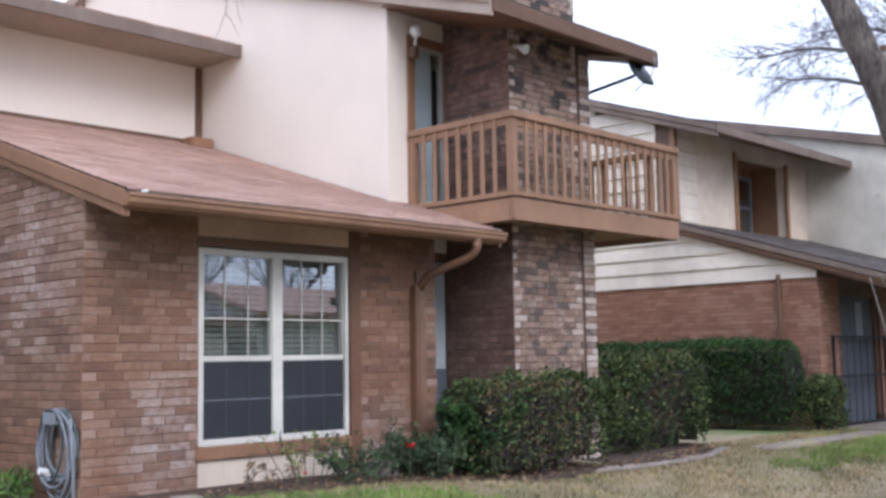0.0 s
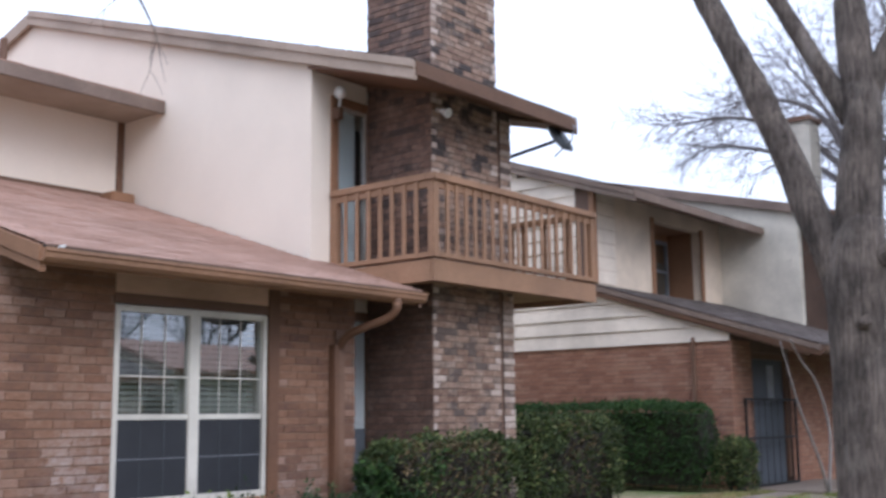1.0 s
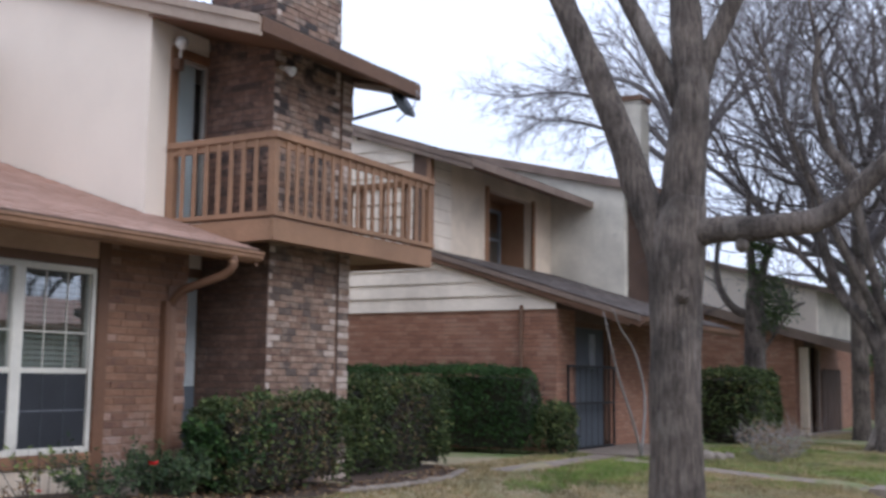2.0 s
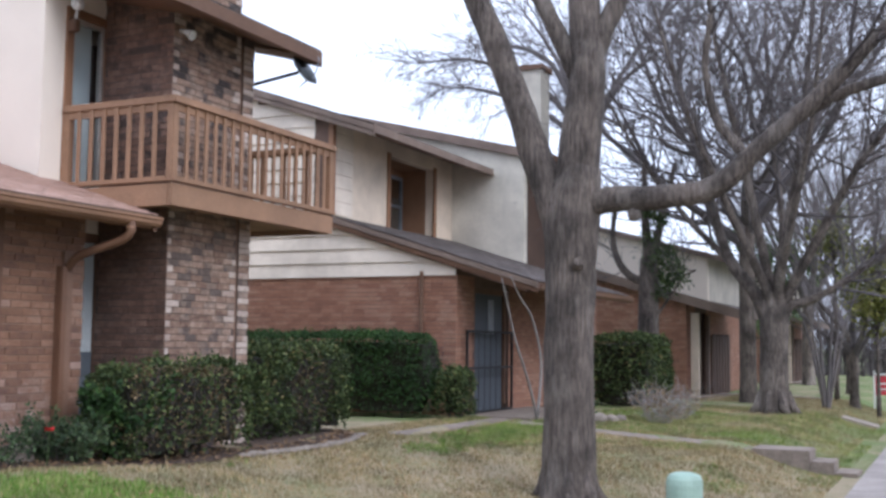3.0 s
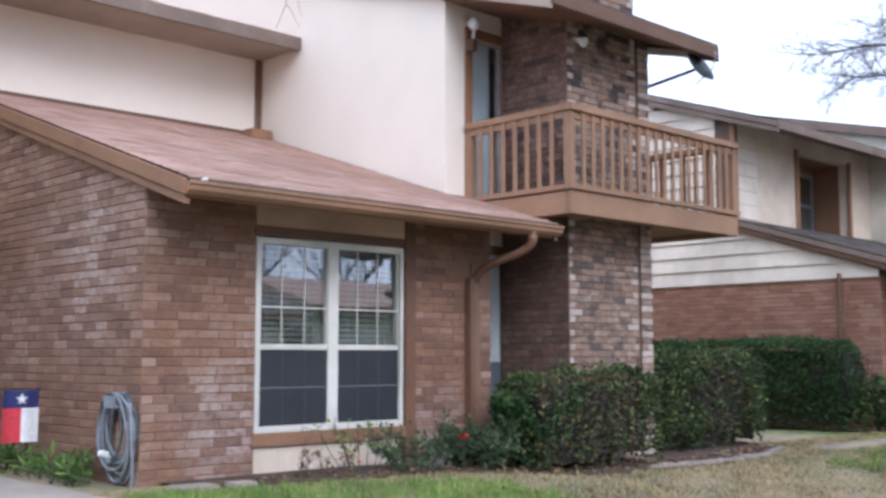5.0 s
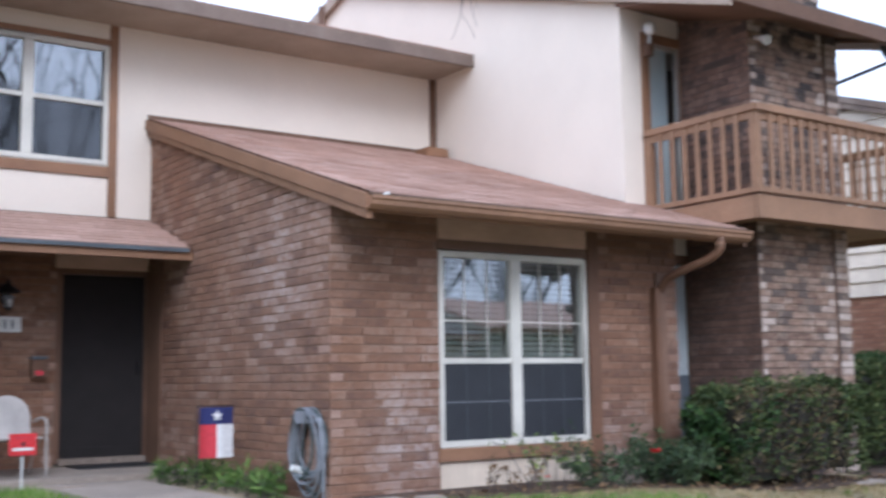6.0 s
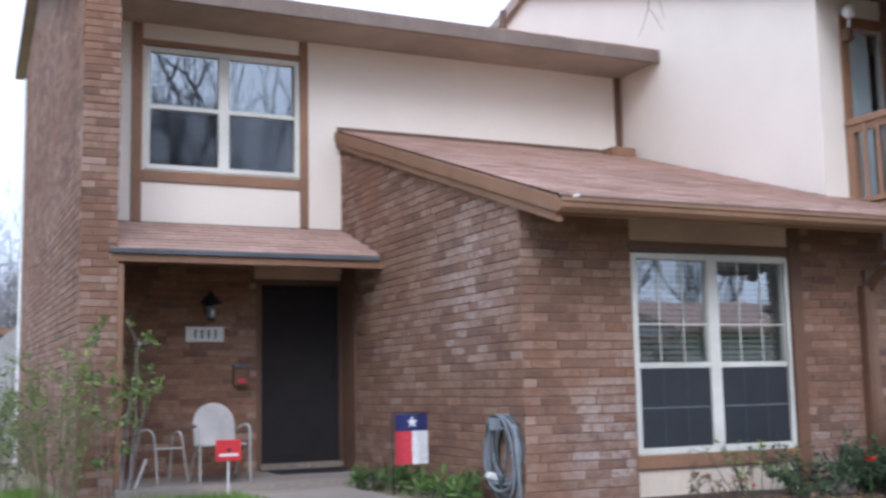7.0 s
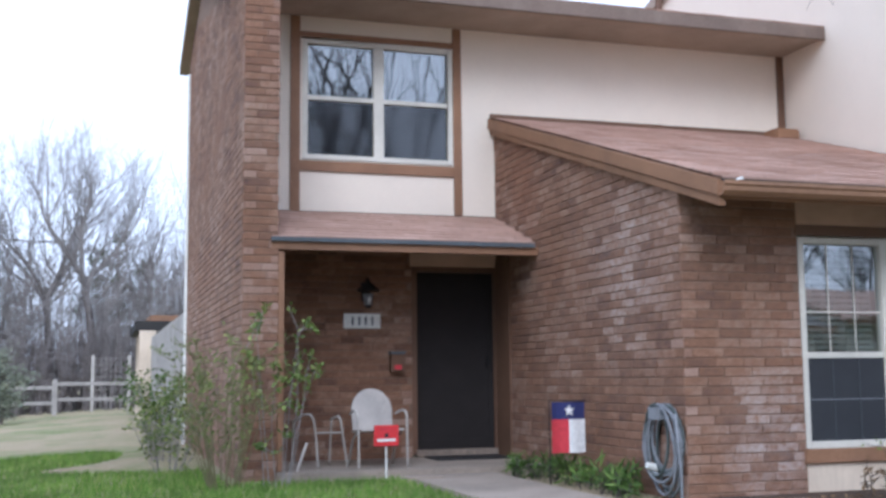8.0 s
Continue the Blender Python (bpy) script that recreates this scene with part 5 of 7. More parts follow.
def hedge(label, x0, x1, y0, y1, top, material, seed, density=1500, size=0.045, wild=0.04, gaps=0.12, hollow=None):
    rnd = random.Random(seed)
    z0 = min(ground_z(x0, y0), ground_z(x1, y0), ground_z(x0, y1))
    h = thing("hedge", label, "hedge", "clipped hedges")
    off = Vector((seed * 3.1, seed * 1.7, 0))

    def lump(p):
        return 0.085 * noise.noise((p + off) * 1.9) + 0.04 * noise.noise((p + off) * 5.5)

    mx, my, hx, hy = (x0 + x1) / 2, (y0 + y1) / 2, (x1 - x0) / 2, (y1 - y0) / 2
    bm = bmesh.new()
    bmesh.ops.create_cube(bm, size=1.0)
    bmesh.ops.subdivide_edges(bm, edges=bm.edges[:], cuts=5, use_grid_fill=True)
    for v in bm.verts:
        taper = 0.9 + 0.1 * min(1, (v.co.z + 0.5) * 2)
        p = Vector(((x0 + x1) / 2 + v.co.x * (x1 - x0 - 0.26) * taper, (y0 + y1) / 2 + v.co.y * (y1 - y0 - 0.26) * taper, z0 + 0.12 + (v.co.z + 0.5) * (top - z0 - 0.28)))
        n = Vector((v.co.x, v.co.y, v.co.z)).normalized()
        v.co = p + n * lump(p) * 1.2
    # Core mesh that fills the leaf gaps with painted darkness.
    me = bpy.data.meshes.new("shade_core")
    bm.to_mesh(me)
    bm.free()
    me.materials.append(HEDGE_SHADE_CORE)
    o = new("shade_core", me)
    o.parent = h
    b, dry = Build(), Build()
    faces = [((x1 - x0) * (top - z0), "f"), ((x1 - x0) * (y1 - y0), "t"), ((y1 - y0) * (top - z0), "l"), ((y1 - y0) * (top - z0), "r"), ((x1 - x0) * (top - z0) * 0.3, "b")]
    for area, side in faces:
        for _ in range(int(area * density)):
            x, y, z = rnd.uniform(x0, x1), rnd.uniform(y0, y1), rnd.uniform(z0 + 0.02, top)
            n = {"f": Vector((0, -1, 0)), "b": Vector((0, 1, 0)), "t": Vector((0, 0, 1)), "l": Vector((-1, 0, 0)), "r": Vector((1, 0, 0))}[side]
            p = Vector((x, y, z))
            if side == "f":
                p.y = y0
            elif side == "b":
                p.y = y1
            elif side == "t":
                p.z = top
            elif side == "l":
                p.x = x0
            else:
                p.x = x1
            low = (p.z - z0) / (top - z0)
            if low < 0.22 and rnd.random() < 1.0 - low * 3.2:
                continue
            if hollow and rnd.random() < 0.8 and (p - Vector(hollow[:3])).length < hollow[3] * (1 + 0.7 * noise.noise(p * 4)):
                if rnd.random() < 0.33:
                    q = p + n * rnd.uniform(-0.1, 0.0)
                    leaf(dry, q, rand_dir(rnd), rand_dir(rnd), size, size * 0.5)
                continue
            if noise.noise((p + off) * 3.3) < -0.32 + gaps - 0.1 and rnd.random() < 0.75:
                continue
            p += n * (lump(p) + rnd.uniform(-0.07, wild) + (rnd.random() ** 8) * 0.08)
            if side != "t" and low < 0.3:
                p -= n * (0.3 - low) * 0.3
            a2, b2, c2 = (abs(p.x - mx) / hx) ** 4, (abs(p.y - my) / hy) ** 4, (max(0.0, p.z - z0) / (top - z0)) ** 4
            pull = min(1.5, a2 * b2 + b2 * c2 + a2 * c2)
            p = Vector((p.x + (mx - p.x) * 0.035 * pull, p.y + (my - p.y) * 0.07 * pull, p.z - 0.045 * pull * c2))
            d = (n * 0.6 + rand_dir(rnd) + Vector((0, 0, 0.25))).normalized()
            s = size * rnd.uniform(0.7, 1.35)
            leaf(b, p, d, rand_dir(rnd), s, s * 0.6)
    part("foliage", b, material, h, kind="stuff")
    if dry.v:
        part("browned_foliage", dry, BROWNED_LEAF, h, "browned dying leaves", kind="stuff")
    st = Build()
    for _ in range(9):
        x, y = rnd.uniform(x0 + 0.2, x1 - 0.2), rnd.uniform(y0 + 0.12, y1 - 0.15)
        st.tube([(x, y, ground_z(x, y) - 0.05), (x + rnd.uniform(-0.08, 0.08), y, z0 + 0.25), (x + rnd.uniform(-0.15, 0.15), y + 0.05, z0 + 0.5)], [0.018, 0.014, 0.01], 5)
    for _ in range(int((x1 - x0) * 90)):
        x, z = rnd.uniform(x0 + 0.1, x1 - 0.1), rnd.uniform(z0 + 0.1, top - 0.15)
        p = Vector((x, y0 + rnd.uniform(0.02, 0.14), z))
        q = p + Vector((rnd.uniform(-0.15, 0.15), rnd.uniform(-0.1, 0.02), rnd.uniform(0.05, 0.25)))
        st.tube([p, (p + q) / 2 + rand_dir(rnd) * 0.02, q], [0.006, 0.005, 0.003], 4, cap=False)
    part("woody_base", st, TWIG, h, kind="stuff")
    return h


hedge("clipped green hedge with browned patches under the balcony", 8.25, 10.25, 7.1, 7.75, 0.73, HEDGE_LEAF, 1, 3300, 0.047, wild=0.06, gaps=0.32, hollow=(9.2, 7.1, 0.1, 0.85))
hedge("bright green clipped hedge beside the chimney", 11.12, 13.5, 7.7, 8.4, 0.92, HEDGE_LEAF, 2, 3000, 0.048, wild=0.06, gaps=0.2, hollow=(12.4, 7.7, 0.35, 0.5))
hedge("long dark green clipped hedge along the brick side wall", 16.45, 17.3, 7.98, 13.5, 1.16, DARK_LEAF, 3, 1700, 0.045, 0.02, 0.0)
hedge("small narrow green hedge by the iron gate", 16.72, 17.3, 7.45, 7.95, 0.55, HEDGE_LEAF, 4, 2200, 0.05, 0.02, 0.0)
hedge("loose green hedge by the distant porch", 24.2, 26.2, 6.2, 7.65, 1.2, HEDGE_LEAF, 5, 800, 0.075, 0.06, 0.1)


def shrub(name, label, x, y, radius, height, material, seed, stems=14, leaves=500, size=0.04, spread=1.0, wood=TWIG, droop=0.1, cat="shrub", top_only=0.2, ratio=0.45):
    rnd = random.Random(seed)
    z0 = ground_z(x, y)
    t = thing(name, label, cat)
    w, b = Build(), Build()
    tips = []
    for i in range(stems):
        a, r = rnd.uniform(0, 6.283), radius * math.sqrt(rnd.random()) * spread
        hgt = height * rnd.uniform(0.6, 1.0)
        base = Vector((x + 0.12 * math.cos(a), y + 0.12 * math.sin(a), z0 - 0.03))
        tip = Vector((x + r * math.cos(a), y + r * math.sin(a), z0 + hgt))
        mid = (base + tip) / 2 + Vector((0, 0, hgt * droop)) + rand_dir(rnd) * radius * 0.1
        line = smooth_line([base, mid, tip], 5)
        w.tube(line, [0.0055 * (1 - 0.75 * k / (len(line) - 1)) for k in range(len(line))], 4)
        tips.append(line)
        for _ in range(3):
            k = rnd.randrange(3, len(line))
            q = line[k] + rand_dir(rnd) * radius * 0.35 + Vector((0, 0, radius * 0.15))
            w.tube([line[k], (line[k] + q) / 2 + rand_dir(rnd) * 0.02, q], [0.004, 0.003, 0.0015], 4)
            tips.append([line[k], (line[k] + q) / 2, q])
    for _ in range(leaves):
        line = rnd.choice(tips)
        k = rnd.randrange(int(len(line) * top_only), len(line) - 1) if len(line) > 2 else 0
        p = line[k].lerp(line[k + 1], rnd.random()) + rand_dir(rnd) * 0.02
        s = size * rnd.uniform(0.6, 1.4)
        leaf(b, p, (rand_dir(rnd) + Vector((0, 0, 0.2))).normalized(), rand_dir(rnd), s, s * ratio)
    part("woody_growth", w, wood, t, kind="stuff")
    if leaves:
        part("foliage", b, material, t, kind="stuff")
    return t


def flower(x, y, z, r=0.045):
    f = thing("rose", "single red rose bloom on its stem", "flower")
    b, rnd = Build(), random.Random(int(x * 100))
    for i in range(16):
        a = i * 2.4
        d = Vector((math.cos(a), math.sin(a), rnd.uniform(0.1, 0.9))).normalized()
        leaf(b, Vector((x, y, z)), d, Vector((0, 0, 1)), r * rnd.uniform(0.7, 1.1), r)
    part("bloom", b, RED, f)
    part("stem", B().tube([(x + 0.03, y + 0.05, ground_z(x, y) - 0.02), (x + 0.02, y + 0.02, z - 0.15), (x, y, z)], [0.005, 0.004, 0.003], 5), EVERGREEN, f)
    return f


shrub("rose_bush", "sparse rose bush with few reddish leaves below the window", 6.35, 7.55, 0.42, 0.55, SHRUB_LEAF, 21, 9, 110, 0.05, wood=TWIG)
shrub("rose_bush", "low tangled rose bush in the flower bed", 6.95, 7.5, 0.5, 0.34, SAGE_LEAF, 22, 18, 900, 0.05)
shrub("rose_bush", "low rose bush at the wing's front wall", 5.95, 7.6, 0.35, 0.25, DRY_LEAF, 23, 9, 120, 0.045)
shrub("rose_bush", "grey-green rose bush beside the brown trim", 7.75, 7.5, 0.44, 0.38, SAGE_LEAF, 24, 30, 2600, 0.05)
shrub("evergreen_shrub", "dark spiky evergreen shrub beside the downspout", 8.45, 7.42, 0.42, 0.74, DARK_LEAF, 25, 34, 3200, 0.07, droop=0.0)
flower(7.27, 7.2, 0.178, 0.065)
flower(6.2, 7.4, 0.02, 0.035)
shrub("leafy_shrub", "tall loose green shrub beside the porch post", 1.25, 10.55, 0.7, 1.4, SHRUB_LEAF, 26, 38, 1700, 0.045, wood=OLIVE_STEM, top_only=0.3, ratio=0.3)
shrub("leafy_shrub", "arching leafy shrub in front of the porch chairs", 1.72, 10.6, 0.5, 1.6, SHRUB_LEAF, 27, 8, 420, 0.07, wood=PALE_TWIG, top_only=0.55)
shrub("leafy_shrub", "low green shrub along the gable wall", 0.9, 12.6, 0.5, 0.7, SHRUB_LEAF, 28, 16, 500, 0.05, wood=PALE_TWIG)
shrub("leafy_shrub", "low green shrub along the gable wall", 0.95, 14.6, 0.5, 0.9, SHRUB_LEAF, 29, 20, 700, 0.055, wood=PALE_TWIG)
shrub("leafy_shrub", "low green shrub along the gable wall", 1.0, 16.6, 0.6, 1.1, SHRUB_DARK, 33, 30, 1500, 0.06, wood=PALE_TWIG)
shrub("dry_shrub", "dry twiggy ornamental shrub in the far bed", 19.8, 4.9, 0.8, 0.62, DRY_LEAF, 30, 60, 500, 0.05, wood=PALE_TWIG)
shrub("dry_shrub", "dry twiggy ornamental shrub in the far bed", 21.0, 4.9, 0.7, 0.55, DRY_LEAF, 31, 50, 400, 0.05, wood=PALE_TWIG)
shrub("low_shrub", "low dark green shrub by the porch step", 19.0, 6.3, 0.5, 0.3, DARK_LEAF, 32, 24, 900, 0.06)
for i, (x, y, hh) in enumerate(((4.25, 10.3, 0.2), (4.3, 9.9, 0.17), (4.3, 9.35, 0.12), (4.3, 8.95, 0.2), (4.15, 10.5, 0.16), (4.32, 8.7, 0.16))):
    shrub("grass_clump", "clump of bright green strappy leaves at the wall", x, y, 0.2, hh, SHRUB_DARK, 40 + i, 12, 150, 0.13, droop=0.25, cat="plant", ratio=0.13)

# ---------------------------------------------------------------- trees
def grow(b, p, d, length, r, depth, rnd, up=0.15, spread=0.7, kids=3, min_r=0.004, wander=0.22):
    """A limb that wanders, tapers and forks; thin ends have three sides."""
    steps = 4 if depth > 1 else 3
    pts, q = [p], p
    for i in range(steps):
        d = (d + rand_dir(rnd) * wander + Vector((0, 0, up * 0.4))).normalized()
        q = q + d * length / steps
        pts.append(q)
    r1 = max(r * 0.5, min_r * 0.6)
    b.tube(pts, [r + (r1 - r) * k / steps for k in range(steps + 1)], 7 if r > 0.05 else (5 if r > 0.02 else 3), cap=False)
    if depth <= 0:
        return
    for k in range(kids):
        i = rnd.randrange(1, steps + 1)
        nd = (d * 0.75 + rand_dir(rnd) * spread + Vector((0, 0, up))).normalized()
        rr = max((r + (r1 - r) * i / steps) * rnd.uniform(0.5, 0.75), min_r)
        grow(b, pts[i], nd, length * rnd.uniform(0.55, 0.85), rr, depth - 1, rnd, up, spread, kids, min_r, wander)
    nd = (d + rand_dir(rnd) * 0.3).normalized()
    grow(b, pts[-1], nd, length * 0.75, r1, depth - 1, rnd, up, spread, kids, min_r, wander)


def main_tree():
    t = thing("tree", "large bare tree with rough grey bark and forked limbs", "tree")
    X, cy = 11.56, 3.82
    gz = ground_z(X, cy)
    b = Build()
    line = smooth_line([(X, cy, gz - 0.1), (X, cy, gz + 0.15), (X, cy, gz + 0.55), (X, 3.82, 0.98), (X, 3.80, 1.5), (X, 3.79, 2.0), (X, 3.78, 2.5), (X, 3.70, 3.0)], 3)
    rad = [0.36, 0.345, 0.33, 0.312, 0.30, 0.292, 0.288, 0.284, 0.28, 0.278, 0.277, 0.276, 0.277, 0.28, 0.286, 0.294, 0.302, 0.308, 0.305, 0.29, 0.265, 0.24]
    b.tube(line, rad[: len(line)], 18)
    for a in range(8):
        ang = a * 0.79 + 0.3
        c, s = math.cos(ang), math.sin(ang)
        b.tube([(X + c * 0.20, cy + s * 0.20, gz + 0.45), (X + c * 0.27, cy + s * 0.27, gz + 0.13), (X + c * 0.40, cy + s * 0.40, gz - 0.03)], [0.07, 0.08, 0.05], 7)
    for v in range(len(b.v)):
        p = Vector(b.v[v])
        n = Vector((p.x - X, p.y - cy, 0))
        if n.length > 1e-4:
            p += n.normalized() * (0.026 * noise.noise(Vector((p.x * 7, p.y * 7, p.z * 1.6))) + 0.014 * noise.noise(Vector((p.x * 18, p.y * 18, p.z * 3))))
        b.v[v] = tuple(p)
    part("trunk", b, BARK, t, smooth=True)
    limbs = (([(X, 3.86, 2.0), (X - 0.03, 3.97, 2.53), (X - 0.05, 4.22, 3.19), (X - 0.06, 4.42, 3.79), (X - 0.08, 4.76, 4.64), (X - 0.1, 5.09, 5.39), (X - 0.1, 5.37, 6.01), (X - 0.15, 5.9, 7.3)], 0.215, 0.12),
             ([(X, 3.76, 2.6), (X, 3.66, 3.5), (X, 3.60, 4.12), (X + 0.05, 3.66, 4.97), (X + 0.1, 3.69, 5.63), (X + 0.2, 3.7, 7.2)], 0.265, 0.13),
             ([(X, 3.72, 4.05), (X - 0.05, 3.88, 4.42), (X - 0.1, 4.16, 5.0), (X - 0.15, 4.51, 5.75), (X - 0.2, 5.0, 6.9)], 0.125, 0.075),
             ([(X, 3.6, 3.75), (X + 0.05, 3.52, 4.3), (X + 0.1, 3.27, 4.89), (X + 0.15, 3.0, 5.48), (X + 0.2, 2.5, 6.7)], 0.145, 0.08),
             ([(X, 3.68, 2.5), (X, 3.4, 2.6), (X, 2.9, 2.6), (X, 2.34, 2.64), (X, 2.04, 2.78), (X, 1.8, 3.01), (X, 1.45, 3.3), (X, 1.16, 3.54), (X, 0.82, 3.87), (X, 0.38, 4.29), (X, -0.3, 4.8)], 0.165, 0.06),
             ([(X, 1.4, 3.33), (X + 0.05, 1.28, 3.42), (X + 0.08, 0.88, 3.61), (X + 0.1, 0.35, 3.76), (X + 0.2, -0.6, 4.2)], 0.085, 0.04),
             ([(X, 1.86, 2.97), (X + 0.05, 2.02, 3.2), (X + 0.08, 2.15, 3.36), (X + 0.1, 2.24, 3.61), (X + 0.1, 2.3, 3.99), (X + 0.1, 2.25, 4.6)], 0.07, 0.03))
    rnd = random.Random(77)
    tw = Build()
    for pts, r0, r1 in limbs:
        l = smooth_line(pts, 4)
        m = len(l) - 1
        lb = Build()
        lb.tube(l, [r0 + (r1 - r0) * (k / m) ** 0.8 for k in range(m + 1)], 14)
        for v in range(len(lb.v)):
            p = Vector(lb.v[v])
            lb.v[v] = tuple(p + rand_dir(rnd) * 0.005 + Vector((0.012 * noise.noise(p * 5), 0.012 * noise.noise(p * 5 + Vector((9, 0, 0))), 0)))
        part("limb", lb, BARK, t, smooth=True)
        for k in range(m // 2, m + 1, 2):
            if l[k].z > 6.6 or (r0 < 0.18 and k > m * 0.7):
                d = (l[min(k + 1, m)] - l[k - 1]).normalized()
                grow(tw, l[k], (d + rand_dir(rnd) * 0.8).normalized(), 1.3, r1 * 0.45, 3, rnd, 0.1, 0.8, 3)
    part("broken_stub", B().tube([(X - 0.2, 3.66, 1.86), (X - 0.33, 3.6, 1.9)], [0.075, 0.05], 8), BARK, t)
    part("broken_stub", B().tube(smooth_line([(X, 3.1, 2.5), (X - 0.02, 3.06, 2.42), (X - 0.03, 3.03, 2.36)], 3), [0.05, 0.06, 0.075, 0.08, 0.075, 0.06, 0.03], 10), BARK, t, smooth=True)
    part("crown", tw, TWIG, t, kind="stuff")
    return t


main_tree()


def bare_tree(label, x, y, r, height, seed, limbs=6, depth=4, fork=0.3, material=BARK, twig=TWIG, lean=0.0, kids=3, spread=0.7, limb_len=0.34, wander=0.22, up=0.18):
    rnd = random.Random(seed)
    t = thing("tree", label, "tree", "bare trees")
    z0 = ground_z(x, y)
    b = Build()
    top = Vector((x + lean, y, z0 + height * fork))
    line = smooth_line([(x, y, z0 - 0.1), (x, y, z0 + 0.15), (x + lean * 0.4, y, z0 + height * fork * 0.5), top], 3)
    b.tube(line, [r * (1.35 - 0.5 * min(1, 3 * k / len(line)) - 0.1 * k / len(line)) for k in range(len(line))], 10)
    part("trunk", b, material, t, smooth=True)
    w = Build()
    for i in range(limbs):
        a = 6.283 * i / limbs + rnd.uniform(-0.3, 0.3)
        d = Vector((math.cos(a) * 0.75, math.sin(a) * 0.75, rnd.uniform(0.7, 1.3))).normalized()
        grow(w, top - Vector((0, 0, rnd.uniform(0, height * fork * 0.2))), d, height * limb_len, r * rnd.uniform(0.4, 0.62), depth, rnd, up, spread, kids, 0.006, wander)
    part("crown", w, twig, t, kind="stuff")
    return t


def vase_tree():
    """Broad tree whose straight limbs fan out from a short trunk."""
    t = thing("tree", "broad bare tree with many rising limbs on the lawn", "tree", "bare trees")
    x, y, rnd = 25.5, 3.73, random.Random(101)
    z0 = ground_z(x, y)
    b = Build()
    b.tube(smooth_line([(x, y, z0 - 0.1), (x, y, z0 + 0.25), (x, y, 0.6), (x, 3.71, 1.4), (x, 3.69, 2.3)], 3), [0.44, 0.40, 0.365, 0.345, 0.33, 0.325, 0.32, 0.32, 0.32, 0.325, 0.32, 0.28, 0.2], 14)
    for a in range(7):
        c, s = math.cos(a * 0.9 + 0.2), math.sin(a * 0.9 + 0.2)
        b.tube([(x + c * 0.28, y + s * 0.28, z0 + 0.5), (x + c * 0.38, y + s * 0.38, z0 + 0.14), (x + c * 0.58, y + s * 0.58, z0 - 0.04)], [0.08, 0.11, 0.05], 6)
    part("trunk", b, BARK, t, smooth=True)
    limbs = (((0.0, 4.1, 2.2), (0.1, 4.76, 3.13), (0.3, 5.3, 5.0), (0.5, 5.91, 7.09), (0.8, 6.6, 9.4)), ((-0.1, 3.8, 2.3), (-0.3, 3.88, 3.11), (-0.6, 4.34, 5.62), (-1.0, 4.7, 7.6), (-1.3, 5.0, 10.0)),
             ((0.0, 3.6, 2.3), (0.1, 3.49, 3.36), (0.3, 3.22, 4.89), (0.6, 3.0, 7.0), (0.8, 2.7, 10.2)), ((0.0, 3.4, 2.2), (-0.2, 2.76, 3.33), (-0.5, 1.89, 4.82), (-0.7, 1.09, 5.9), (-0.9, -0.2, 8.0)),
             ((0.0, 3.4, 1.9), (0.1, 2.9, 2.07), (0.2, 1.93, 2.68), (0.3, 1.13, 3.53), (0.5, -0.3, 5.4)), ((0.1, 4.0, 2.1), (0.2, 4.5, 2.74), (0.6, 5.93, 4.24), (0.9, 7.2, 6.0), (1.1, 8.3, 8.0)),
             ((0.2, 3.7, 2.2), (0.8, 3.6, 3.4), (1.9, 3.9, 5.6), (2.8, 4.2, 8.2), (3.2, 4.3, 10.4)), ((-0.2, 3.6, 2.2), (-0.9, 3.2, 3.6), (-1.9, 2.6, 5.8), (-2.6, 2.2, 8.4)), ((-0.2, 3.8, 2.2), (-0.9, 4.4, 3.8), (-1.7, 5.2, 6.0), (-2.2, 5.9, 8.6)))
    w = Build()
    for k, pts in enumerate(limbs):
        dx, yy, zz = pts[0]
        line = smooth_line([(x + dx * 0.25, 3.71 + (yy - 3.71) * 0.25, zz - 0.75), (x + dx, yy, zz)] + [(x + dx, yy, zz) for dx, yy, zz in pts[1:]], 4)
        m, r0 = len(line) - 1, (0.19, 0.17, 0.18, 0.16, 0.15, 0.13, 0.15, 0.14, 0.14)[k]
        part("limb", B().tube(line, [r0 * (1 - 0.8 * i / m) for i in range(m + 1)], 8), BARK, t, smooth=True)
        for i in range(10, m + 1):
            d = (line[min(i + 1, m)] - line[i - 1]).normalized()
            for _ in range(2 if line[i].z < 5 else 4):
                grow(w, line[i], (d * 0.7 + rand_dir(rnd) * 0.85 + Vector((0, 0, 0.1))).normalized(), rnd.uniform(1.0, 1.9), r0 * (1 - 0.8 * i / m) * 0.35 + 0.006, 3, rnd, 0.06, 0.65, 2, 0.006, 0.16)
    part("crown", w, TWIG_MID, t, kind="stuff")
    return t


vase_tree()


